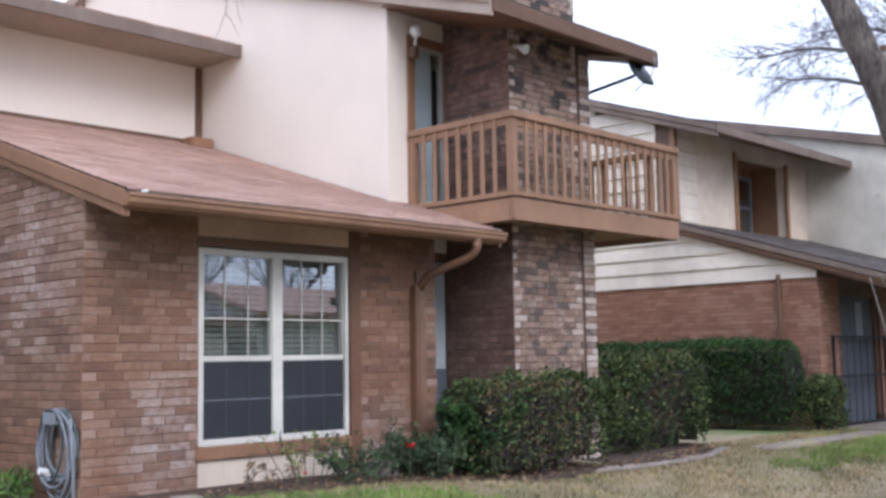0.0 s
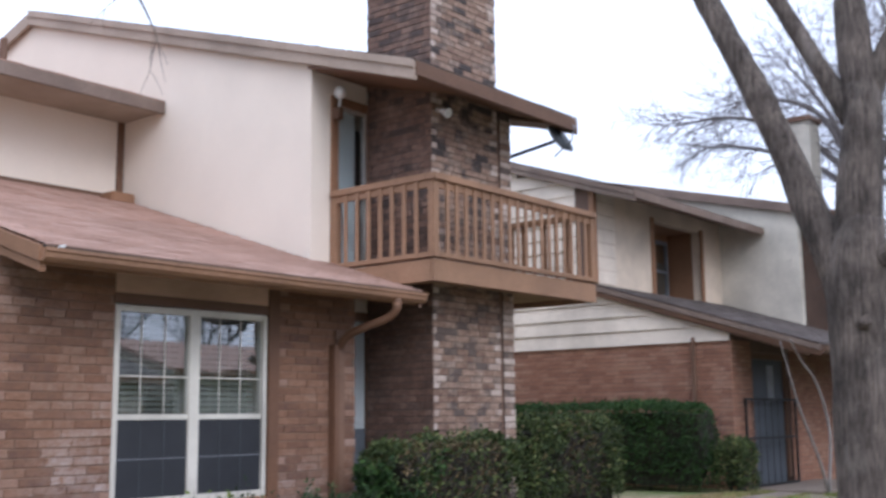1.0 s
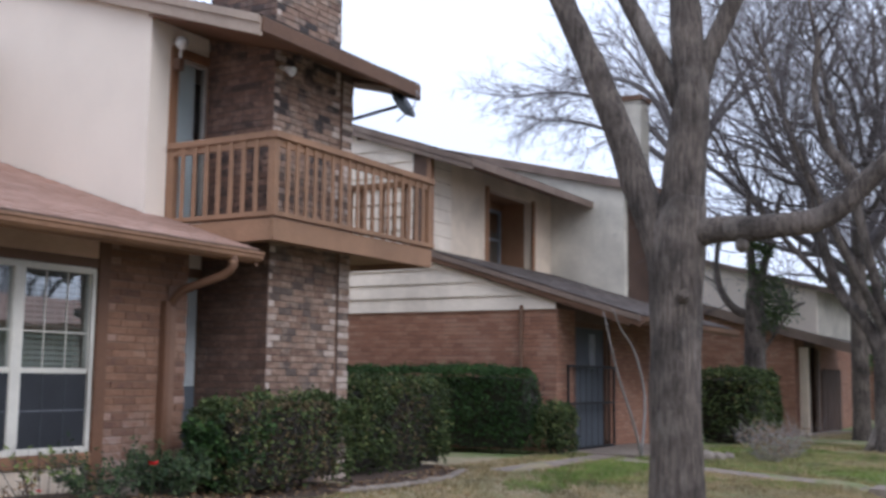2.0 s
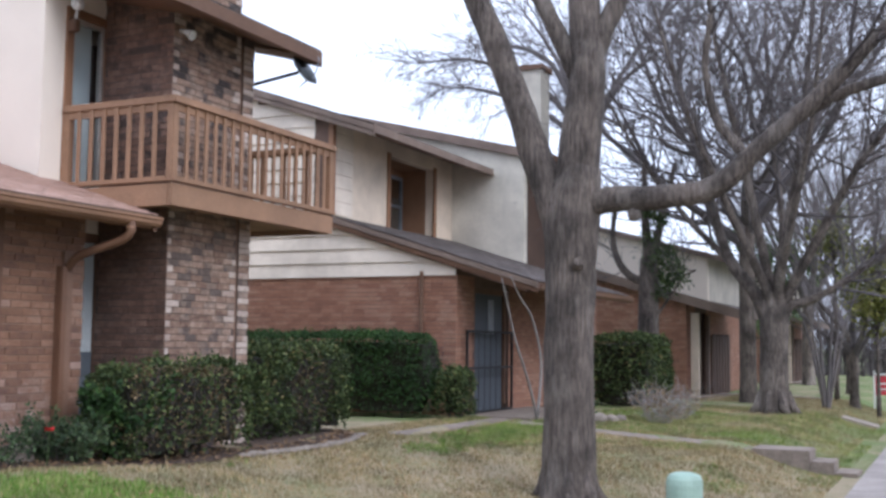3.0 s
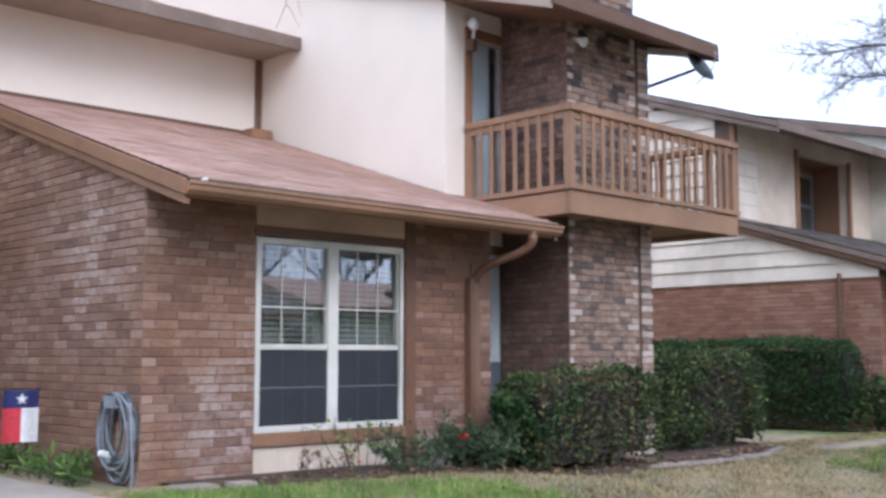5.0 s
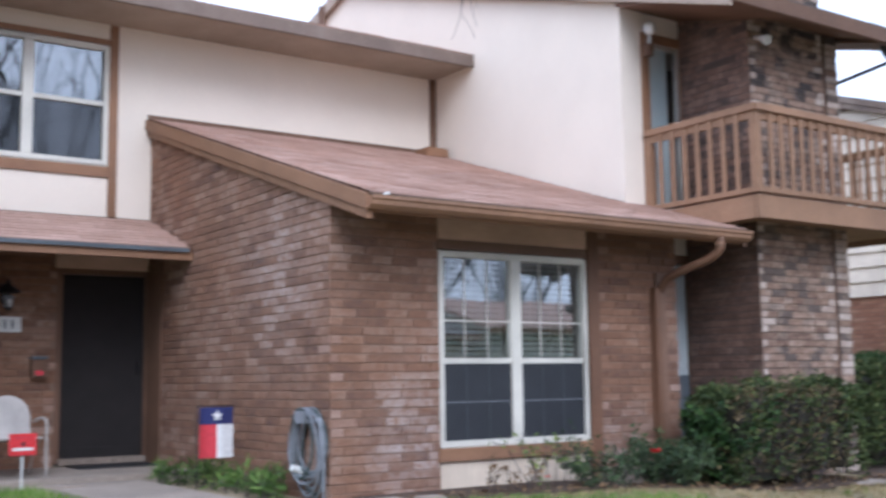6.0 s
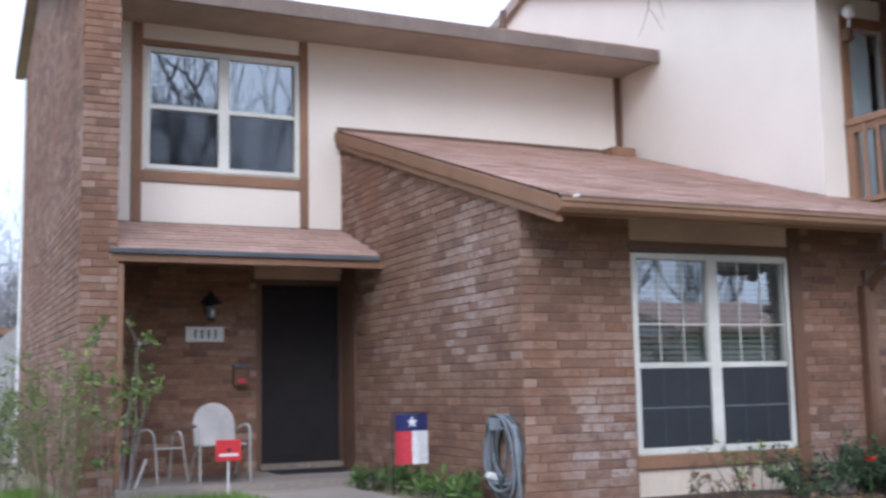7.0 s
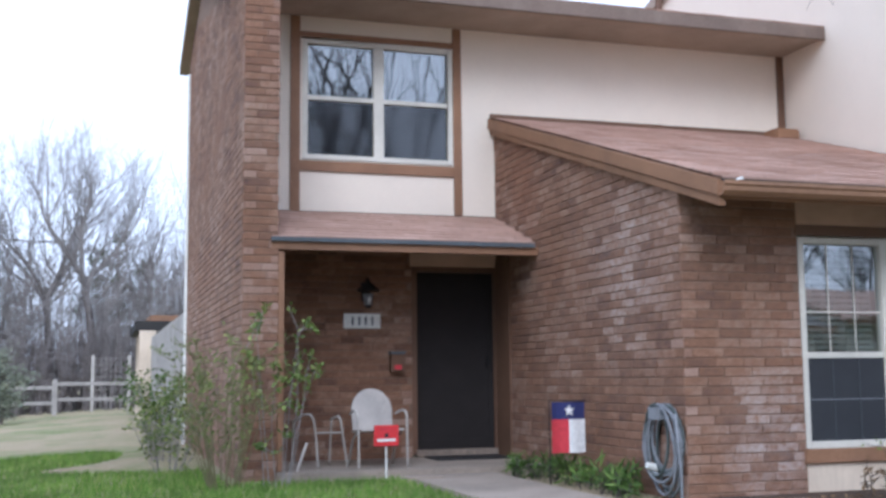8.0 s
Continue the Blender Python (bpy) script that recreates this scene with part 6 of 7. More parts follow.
def stemmed_tree(x, y):
    """Several pale bare stems from one root."""
    t = thing("tree", "small pale many-stemmed bare tree by the pavement", "tree", "bare trees")
    rnd, z0, tw = random.Random(66), ground_z(x, y), Build()
    for i in range(6):
        a = i * 1.05 + 0.4
        line = smooth_line([(x + 0.05 * math.cos(a), y + 0.05 * math.sin(a), z0 - 0.05), (x + 0.18 * math.cos(a), y + 0.2 * math.sin(a), z0 + 0.8), (x + 0.35 * math.cos(a), y + 0.45 * math.sin(a), z0 + 1.9), (x + 0.6 * math.cos(a), y + 0.8 * math.sin(a), z0 + 3.1)], 4)
        m = len(line) - 1
        part("stem", B().tube(line, [0.045 * (1 - 0.65 * k / m) for k in range(m + 1)], 7), (BRUSH_TWIG, TWIG_MID)[i % 2], t, smooth=True)
        for k in range(6, m + 1, 2):
            grow(tw, line[k], (rand_dir(rnd) + Vector((0, 0, 0.8))).normalized(), 0.8, 0.015, 2, rnd, 0.1, 0.6, 3, 0.005)
    part("crown", tw, TWIG_MID, t, kind="stuff")
    return t


stemmed_tree(29.0, 3.0)
bare_tree("dark bare tree behind the lawn tree", 30.0, 5.08, 0.28, 12, 102, 7, 4, 0.4, twig=TWIG_MID, wander=0.18, up=0.16, spread=0.7)
bare_tree("bare tree by the distant pavement", 38.0, 3.2, 0.2, 9, 103, 6, 4, 0.22, twig=TWIG_MID, wander=0.17)
bare_tree("bare tree at the far end of the row", 46.0, 5.5, 0.3, 12, 104, 7, 4, 0.3, twig=TWIG_MID, wander=0.17)


def spreading_tree():
    """Tall tree behind the houses whose upper limbs spread level over the roofs."""
    t = thing("tree", "tall bare tree with level spreading limbs behind the houses", "tree", "bare trees")
    x, y, rnd = 34.5, 11.0, random.Random(105)
    z0 = ground_z(x, y)
    part("trunk", B().tube(smooth_line([(x, y, z0 - 0.1), (x, y, 2.0), (x + 0.1, y, 5.0), (x, y + 0.1, 8.4)], 4), [0.36 - 0.013 * k for k in range(13)], 10), BARK, t, smooth=True)
    limbs = (((0, 11.1, 7.6), (0.2, 12.6, 8.9), (0.3, 14.9, 9.9), (0.2, 16.4, 10.1)), ((0, 11.1, 8.0), (-0.3, 12.8, 9.9), (-0.5, 15.0, 10.8), (-0.4, 17.0, 10.9)),
             ((0, 11.1, 8.2), (0.4, 12.4, 10.6), (0.9, 14.2, 11.6), (1.2, 15.8, 11.8)), ((0, 11.1, 8.3), (-0.6, 11.8, 10.4), (-1.1, 13.0, 12.3)), ((0, 11.0, 8.3), (0.1, 10.8, 10.2), (0.3, 10.9, 12.8)),
             ((0, 10.9, 8.0), (-0.4, 9.6, 9.6), (-0.6, 8.0, 10.6)), ((0, 11.0, 7.8), (1.2, 11.6, 9.4), (2.4, 12.6, 10.4)), ((0, 10.9, 8.2), (0.6, 9.6, 10.6), (1.0, 8.4, 12.2)))
    w = Build()
    for pts in limbs:
        line = smooth_line([(x + dx, yy, zz) for dx, yy, zz in pts], 5)
        m = len(line) - 1
        part("limb", B().tube(line, [0.13 * (1 - 0.85 * i / m) for i in range(m + 1)], 7), TWIG_MID, t, smooth=True)
        for i in range(5, m + 1):
            d = (line[min(i + 1, m)] - line[i - 1]).normalized()
            for _ in range(2):
                grow(w, line[i], (d + rand_dir(rnd) * 0.8).normalized(), rnd.uniform(0.7, 1.2), 0.022, 3, rnd, -0.03, 0.7, 2, 0.008, 0.2)
    part("crown", w, TWIG_MID, t, kind="stuff")
    return t


spreading_tree()
bare_tree("slim bare tree by the distant pavement", 32.0, 2.6, 0.16, 8, 106, 5, 4, 0.2, twig=TWIG_MID, wander=0.17)
bare_tree("bare tree beyond the pavement bend", 55.0, 1.0, 0.3, 12, 107, 7, 4, 0.3, twig=TWIG_MID, wander=0.17)
# woods behind the rail fence
WOODS = random.Random(9)
for i, (x, y, hh) in enumerate(((-3.6, 47, 9.5), (-1.6, 47, 11), (0.2, 46, 9.5), (1.6, 50, 10), (-6.5, 45, 10), (-9.5, 50, 11), (4.6, 52, 11), (-13, 48, 10))):
    bare_tree("bare woodland tree behind the rail fence, haze in its colour", x, y, 0.19, hh, 120 + i, 5, 4, 0.34 + 0.1 * (i % 3), BRUSH_TWIG, PALE_TWIG, WOODS.uniform(-0.8, 0.8), limb_len=0.25)


def leafy_crown(name, label, x, y, zc, rx, rz, material, seed, clumps=60, per=45, size=0.12, trunk_r=0.1):
    rnd = random.Random(seed)
    t = thing(name, label, "tree")
    z0 = ground_z(x, y)
    part("trunk", B().tube(smooth_line([(x, y, z0 - 0.05), (x + 0.05, y, z0 + (zc - z0) * 0.5), (x, y, zc + rz * 0.6)], 4), [trunk_r * (1.2 - 0.9 * k / 8) for k in range(9)], 8), BARK, t, smooth=True)
    b, w = Build(), Build()
    for _ in range(clumps):
        d = rand_dir(rnd)
        c = Vector((x + d.x * rx * rnd.uniform(0.3, 1), y + d.y * rx * rnd.uniform(0.3, 1), zc + d.z * rz * rnd.uniform(0.3, 1)))
        w.tube([Vector((x, y, c.z - 0.4)), (Vector((x, y, c.z - 0.2)) + c) / 2, c], [0.02, 0.014, 0.006], 4)
        for _ in range(per):
            p = c + rand_dir(rnd) * rnd.uniform(0, 0.42)
            s = size * rnd.uniform(0.6, 1.3)
            leaf(b, p, rand_dir(rnd), rand_dir(rnd), s, s * 0.5)
    part("bough_frame", w, TWIG, t, kind="stuff")
    part("foliage", b, material, t, kind="stuff")
    return t


def ivy_tree():
    """Stout trunk with a crooked side limb; green leaf clumps cling round the fork."""
    t = thing("evergreen_tree", "stout tree with green leaf clumps before the distant house", "tree")
    x, rnd = 27.0, random.Random(201)
    z0 = ground_z(x, 7.0)
    part("trunk", B().tube(smooth_line([(x, 7.0, z0 - 0.1), (x, 7.0, 0.6), (x, 6.98, 2.0), (x, 6.95, 3.2)], 4), [0.30 - 0.006 * k for k in range(13)], 12), BARK, t, smooth=True)
    w, b = Build(), Build()
    for pts, r in ((((0, 6.98, 2.6), (-0.1, 7.4, 2.75), (-0.1, 7.75, 3.2), (0, 7.9, 3.9), (0.1, 7.8, 4.8)), 0.12), (((0, 6.95, 3.1), (0, 7.05, 4.2), (0.1, 7.1, 5.6)), 0.15), (((0, 6.95, 3.0), (0.1, 6.7, 4.0), (0.1, 6.3, 5.6)), 0.14), (((0, 6.9, 1.6), (-0.1, 6.5, 2.1), (-0.1, 6.1, 2.7)), 0.05), (((0, 6.9, 2.2), (0.1, 6.4, 2.6), (0.1, 5.8, 2.9)), 0.05)):
        line = smooth_line([(x + dx, yy, zz) for dx, yy, zz in pts], 5)
        m = len(line) - 1
        part("limb", B().tube(line, [r * (1 - 0.6 * i / m) for i in range(m + 1)], 8), BARK, t, smooth=True)
        for i in range(5, m + 1, 2):
            grow(w, line[i], (rand_dir(rnd) + Vector((0, 0, 0.5))).normalized(), 0.8, 0.02, 2, rnd, 0.1, 0.7, 3, 0.006)
    for cy, cz, spread, count in ((6.6, 3.2, 0.55, 40), (6.5, 2.5, 0.42, 20), (6.75, 4.3, 0.45, 22), (6.1, 2.7, 0.3, 8), (6.9, 3.8, 0.3, 8), (7.75, 4.6, 0.35, 5)):
        for _ in range(count):
            c = Vector((x, cy, cz)) + rand_dir(rnd) * spread * rnd.uniform(0.3, 1.0)
            for _ in range(34):
                s = 0.09 * rnd.uniform(0.6, 1.3)
                leaf(b, c + rand_dir(rnd) * rnd.uniform(0, 0.26), rand_dir(rnd), rand_dir(rnd), s, s * 0.5)
    part("crown", w, TWIG_MID, t, kind="stuff")
    part("foliage", b, EVERGREEN, t, kind="stuff")
    return t


ivy_tree()
leafy_crown("evergreen_tree", "yellow-green leafy tree at the lawn's far edge", 31.5, 1.95, 2.6, 0.95, 1.35, YELLOW_LEAF, 202, 90, 60, 0.12, 0.06)
leafy_crown("evergreen_tree", "thin yellow-green leafy tree among bare trees", 33.5, 3.2, 3.9, 0.9, 1.3, YELLOW_LEAF, 206, 40, 50, 0.12, 0.07)
leafy_crown("evergreen_tree", "green leafy tree beyond the bare trees", 44.0, 7.5, 3.6, 2.6, 2.6, EVERGREEN, 203, 90, 60, 0.18)
leafy_crown("grey_green_shrub", "smoky grey-green shrub by the rail fence", -2.3, 33.0, 0.7, 0.8, 1.1, SAGE_PALE, 205, 50, 60, 0.1, 0.05)
leafy_crown("evergreen_tree", "green woodland tree behind the fence", 1.0, 52, 5.0, 1.9, 3.0, EVERGREEN, 204, 40, 40, 0.2, 0.2)


def brush_band(label, pts, height, seed, count, material=PALE_TWIG):
    """Uncountable thin saplings and brush."""
    rnd = random.Random(seed)
    b = Build()
    for _ in range(count):
        k = rnd.random() * (len(pts) - 1)
        i = int(k)
        p = Vector((*pts[i], 0)).lerp(Vector((*pts[i + 1], 0)), k - i) + Vector((rnd.uniform(-2.5, 2.5), rnd.uniform(-2, 6), 0))
        p.z = ground_z(p.x, p.y) - 0.05
        hgt = height * rnd.uniform(0.4, 1.1)
        q = p + Vector((rnd.uniform(-0.5, 0.5), rnd.uniform(-0.5, 0.5), hgt))
        m = (p + q) / 2 + rand_dir(rnd) * 0.3
        b.tube([p, m, q], [0.04, 0.025, 0.008], 3, cap=False)
        for _ in range(9):
            s = m.lerp(q, rnd.random())
            e = s + rand_dir(rnd) * hgt * 0.22 + Vector((0, 0, hgt * 0.14))
            b.tube([s, (s + e) / 2 + rand_dir(rnd) * 0.08, e], [0.012, 0.009, 0.005], 3, cap=False)
            for _ in range(2):
                g = s.lerp(e, rnd.uniform(0.4, 1))
                b.tube([g, g + rand_dir(rnd) * hgt * 0.12 + Vector((0, 0, hgt * 0.05))], [0.007, 0.004], 3, cap=False)
    ob = part("brushwood", b, material, kind="stuff")
    return tagged(ob, label, "undergrowth")


brush_band("leafless undergrowth behind the rail fence, lightened to paint haze", [(-30, 46), (-10, 44), (4, 45), (14, 48)], 5.5, 301, 1700, PALE_TWIG)
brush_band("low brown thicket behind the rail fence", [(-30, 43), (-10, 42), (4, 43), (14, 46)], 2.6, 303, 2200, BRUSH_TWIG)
brush_band("brown undergrowth at the end of the row", [(54, 16), (64, 8), (70, 0), (74, -12)], 5.0, 302, 800, TWIG_MID)
brush_band("low dark thicket beyond the row's end", [(54, 14), (63, 7), (69, 0), (72, -10)], 2.2, 304, 700, TWIG)


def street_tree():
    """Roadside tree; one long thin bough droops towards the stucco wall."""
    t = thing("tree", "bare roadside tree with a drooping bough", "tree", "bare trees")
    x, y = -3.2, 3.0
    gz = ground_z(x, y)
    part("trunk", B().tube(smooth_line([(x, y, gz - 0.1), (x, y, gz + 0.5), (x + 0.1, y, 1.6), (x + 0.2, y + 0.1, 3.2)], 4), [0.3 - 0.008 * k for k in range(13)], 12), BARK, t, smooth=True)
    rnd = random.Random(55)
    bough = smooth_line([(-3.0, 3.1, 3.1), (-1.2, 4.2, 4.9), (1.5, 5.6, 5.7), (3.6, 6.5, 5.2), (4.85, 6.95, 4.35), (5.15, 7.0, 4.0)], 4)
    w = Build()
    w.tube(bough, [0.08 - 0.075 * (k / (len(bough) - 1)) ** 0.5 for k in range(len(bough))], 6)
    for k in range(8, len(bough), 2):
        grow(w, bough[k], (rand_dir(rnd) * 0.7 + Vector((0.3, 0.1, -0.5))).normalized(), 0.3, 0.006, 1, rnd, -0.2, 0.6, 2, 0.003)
    for i in range(6):
        a = 6.283 * i / 6
        grow(w, Vector((-3.0, 3.1, 3.1)), Vector((math.cos(a) * 0.7, math.sin(a) * 0.7 - 0.25, 1)).normalized(), 2.3, 0.11, 4, rnd, 0.15, 0.7, 3, 0.006)
    part("crown", w, BARK, t, kind="stuff")
    return t


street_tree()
bare_tree("bare roadside tree across the road", 8.5, -12.5, 0.3, 14, 131, 7, 3, 0.35)
bare_tree("bare roadside tree across the road", 31.0, -31.0, 0.26, 10.5, 132, 6, 3, 0.35)
bare_tree("bare roadside tree across the road", 38.5, -31.5, 0.26, 11, 134, 6, 3, 0.35)
bare_tree("bare roadside tree across the road", -7.0, -12.0, 0.3, 10, 133, 7, 4, 0.3)

# ---------------------------------------------------------------- garden structures
def rail_fence():
    f = thing("rail_fence", "weathered split-rail fence at the edge of the woods", "fence")
    y = 38.5
    for i in range(-9, 2):
        x = -1.1 + i * 2.9
        z = ground_z(x, y)
        part("post", B().box(x - 0.08, x + 0.08, y - 0.08, y + 0.08, z - 0.1, z + 1.15), WOOD_GREY, f, bevel=0.01)
        if i < 1:
            for k in (0.45, 0.95):
                part("rail", B().box(x + 0.08, x + 2.82, y - 0.03, y + 0.03, z + k, z + k + 0.11), WOOD_GREY, f)
    return f


rail_fence()


def wire_gate():
    g = thing("wire_panel", "wire mesh panel between two white posts", "fence")
    y, z = 40.0, ground_z(0, 40) - 0.05
    for x in (0.05, 1.25):
        part("post", B().box(x - 0.05, x + 0.05, y - 0.05, y + 0.05, z, z + 1.95), CHAIR_FRAME, g, bevel=0.008)
    for k in range(9):
        part("wire", B().box(0.1, 1.2, y - 0.006, y + 0.006, z + 0.15 + k * 0.21, z + 0.162 + k * 0.21), WOOD_GREY, g)
    for k in range(7):
        part("wire", B().box(0.16 + k * 0.16, 0.172 + k * 0.16, y - 0.012, y - 0.006, z + 0.1, z + 1.9), WOOD_GREY, g)
    return g


wire_gate()


def yard_fence():
    f = thing("board_fence", "tall weathered grey board fence behind the house", "fence")
    part("end_post", B().box(1.2, 1.62, 30.0, 30.3, -0.5, 2.15), PANEL, f, "cream painted end post", bevel=0.01)
    for i in range(80):
        y = 18.1 + i * 0.148
        z = 1.95 + 0.03 * math.sin(i * 2.3)
        part("board", B().box(1.5, 1.525, y, y + 0.14, -0.4, z), WOOD_GREY, f)
    return f


yard_fence()
cp = thing("carport", "small carport with black flat roof behind the fence", "carport")
part("roof", B().box(1.1, 4.6, 30.4, 35.0, 2.15, 2.42), BLACK_ROOF, cp, "black flat roof", bevel=0.02)
part("roof_top", B().box(1.5, 4.6, 30.9, 35.0, 2.42, 2.6), TRIM, cp)
for x in (1.35, 4.4):
    for y in (30.6, 34.8):
        part("post", B().box(x - 0.06, x + 0.06, y - 0.06, y + 0.06, -0.5, 2.15), PANEL, cp)


def iron_gate():
    g = thing("iron_gate", "black wrought iron entry gate, closed, by the brick porch", "gate")
    x0, x1, y, z0, z1 = 17.86, 20.05, 7.86, -0.25, 1.25
    fr = B().box(x0, x0 + 0.04, y, y + 0.04, z0, z1).box(x1 - 0.04, x1, y, y + 0.04, z0, z1).box(x0 + 0.04, x1 - 0.04, y, y + 0.04, z1 - 0.04, z1).box(x0 + 0.04, x1 - 0.04, y, y + 0.04, z0, z0 + 0.04).box(x0 + 0.04, x1 - 0.04, y, y + 0.04, 0.55, 0.59)
    part("gate_frame", fr, IRON, g)
    for i in range(1, 8):
        x = x0 + (x1 - x0) * i / 8
        part("bar", B().tube([(x, y + 0.02, z0 + 0.02), (x, y + 0.02, z1 - 0.02)], 0.0055, 6), IRON, g)
    return g


iron_gate()

sap = thing("bare_sapling", "leaning pale bare stems beside the brick porch", "sapling")
for pts in ([(17.9, 6.55, -0.3), (17.4, 6.5, 0.3), (16.75, 6.5, 1.05), (16.4, 6.5, 1.6), (16.0, 6.45, 2.05)], [(17.9, 6.55, -0.25), (17.95, 6.5, 0.7), (17.5, 6.5, 1.45), (16.9, 6.5, 1.8), (16.4, 6.45, 2.1)]):
    l = smooth_line(pts, 4)
    part("stem", B().tube(l, [0.027 - 0.017 * k / (len(l) - 1) for k in range(len(l))], 6), PALE_TWIG, sap, smooth=True)

# bed edging of pale stones and soil
bed = Build()
edge = smooth_line([(4.75, 7.45, 0), (6.5, 7.3, 0), (7.5, 7.15, 0), (8.8, 6.86, 0), (9.8, 6.93, 0), (10.5, 6.86, 0), (11.3, 6.84, 0), (12.2, 6.98, 0), (13.0, 7.3, 0), (13.6, 7.9, 0)], 6)
for i in range(len(edge) - 1):
    a, c = edge[i], edge[i + 1]
    q = [(a.x, a.y), (c.x, c.y), (c.x, 8.25 if c.x < 8.7 else 8.7), (a.x, 8.25 if a.x < 8.7 else 8.7)]
    bed.add([(x, y, ground_z(x, y) + 0.018) for x, y in q], [(0, 1, 2, 3)])
tagged(part("flower_bed", bed, SOIL, kind="structure"), "dark mulched flower bed along the wall", "flower bed")
RS = random.Random(4)


def stone(x, y, sx, sy, sz, seed):
    bm = bmesh.new()
    bmesh.ops.create_icosphere(bm, subdivisions=2, radius=0.5)
    for v in bm.verts:
        k = 1 + 0.25 * noise.noise(v.co * 2.5 + Vector((seed, seed * 2, 0)))
        v.co = Vector((v.co.x * sx * k, v.co.y * sy * k, max(v.co.z, -0.3) * sz * k))
    me = bpy.data.meshes.new("edging_stone")
    bm.to_mesh(me)
    bm.free()
    me.materials.append(STONE)
    o = new("edging_stone", me)
    o.location = (x, y, ground_z(x, y) + sz * 0.22)
    o.rotation_euler = (0, 0, RS.uniform(-0.35, 0.35))
    return tagged(o, "rough pale limestone edging stone on the lawn", "stone", "edging stones")


for i, p in enumerate(edge[24:48]):
    stone(p.x, p.y - 0.03, RS.uniform(0.14, 0.34), RS.uniform(0.08, 0.13), RS.uniform(0.05, 0.095), i)
for i, (x, y, s) in enumerate(((18.7, 5.7, 0.35), (19.0, 5.55, 0.3), (18.85, 5.95, 0.28), (19.4, 5.5, 0.25))):
    stone(x, y, s, s * 0.8, s * 0.7, 40 + i)
for i, (x, y, sx, sy) in enumerate(((4.72, 7.6, 0.34, 0.24), (5.12, 7.55, 0.22, 0.18), (3.1, 10.6, 0.4, 0.25))):
    z = ground_z(x, y)
    tagged(part("stepping_stone", B().box(x - sx / 2, x + sx / 2, y - sy / 2, y + sy / 2, z - 0.03, z + 0.05), CONCRETE, bevel=0.012), "flat pale concrete stepping stone in the grass", "paver", "stepping stones")

# splash block beside the bed
z = ground_z(7.35, 7.75)
tagged(part("garden_block", B().box(7.2, 7.55, 7.62, 7.85, z, z + 0.16), STONE, bevel=0.02), "pale stone block beside the rose bush", "stone")

# ---------------------------------------------------------------- small things
def pedestal():
    x, y = 8.0, 1.72
    z0 = ground_z(x, y) - 0.01
    p = thing("utility_pedestal", "pale green plastic utility pedestal on the grass bank", "utility box")
    r = 0.128
    part("body", B().lathe((x, y, z0 - 0.1), [(r, 0), (r, 0.74)], 28), PLASTIC_GREEN, p, smooth=False)
    part("cap", B().lathe((x, y, z0 + 0.62), [(r + 0.006, 0), (r + 0.006, 0.22), (r, 0.26), (r * 0.86, 0.29), (r * 0.5, 0.305), (0.001, 0.308)], 28), PLASTIC_GREEN, p, "domed pale green cap")
    part("seam", B().lathe((x, y, z0 + 0.615), [(r + 0.009, 0), (r + 0.009, 0.012)], 28), HOSE_GREY, p)
    return p


pedestal()


def garden_flag():
    f = thing("garden_flag", "small vertical navy, red and white garden flag with star", "flag")
    x0, x1, y, z0, z1 = 4.025, 4.35, 9.6, 0.175, 0.625
    zm = z1 - (z1 - z0) * 0.34

    def cloth(name, xa, xb, za, zb, m):
        b, n = Build(), 6
        for i in range(n + 1):
            x = xa + (xb - xa) * i / n
            w = 0.012 * math.sin((x - x0) * 24)
            b.v += [(x, y + w, za), (x, y + w, zb), (x, y + w + 0.004, za), (x, y + w + 0.004, zb)]
        for i in range(n):
            k = i * 4
            b.f += [(k, k + 4, k + 5, k + 1), (k + 6, k + 2, k + 3, k + 7), (k + 1, k + 5, k + 7, k + 3), (k, k + 2, k + 6, k + 4)]
        return part(name, b, m, f, {"NAVY": "navy blue top band"}.get(name, ""))

    cloth("blue_band", x0, x1, zm, z1, NAVY)
    cloth("red_stripe", x0, (x0 + x1) / 2, z0, zm, FLAG_RED)
    cloth("white_stripe", (x0 + x1) / 2, x1, z0, zm, WHITE_CLOTH)
    cx, cz = (x0 + x1) / 2, (zm + z1) / 2
    star = []
    for i in range(10):
        a = math.pi / 2 + i * math.pi / 5
        r = 0.055 if i % 2 == 0 else 0.022
        star.append((cx + r * math.cos(a), cz + r * math.sin(a)))
    part("star", B().prism(star, "y", y - 0.020, y - 0.014), WHITE_CLOTH, f, "white star")
    part("flag_stand", B().tube([(x0 - 0.02, y + 0.01, -0.2), (x0 - 0.02, y + 0.01, z1 + 0.02), (x0 + 0.0, y + 0.01, z1 + 0.012), (x1 + 0.01, y + 0.01, z1 + 0.012)], 0.005, 6), IRON, f)
    return f


garden_flag()


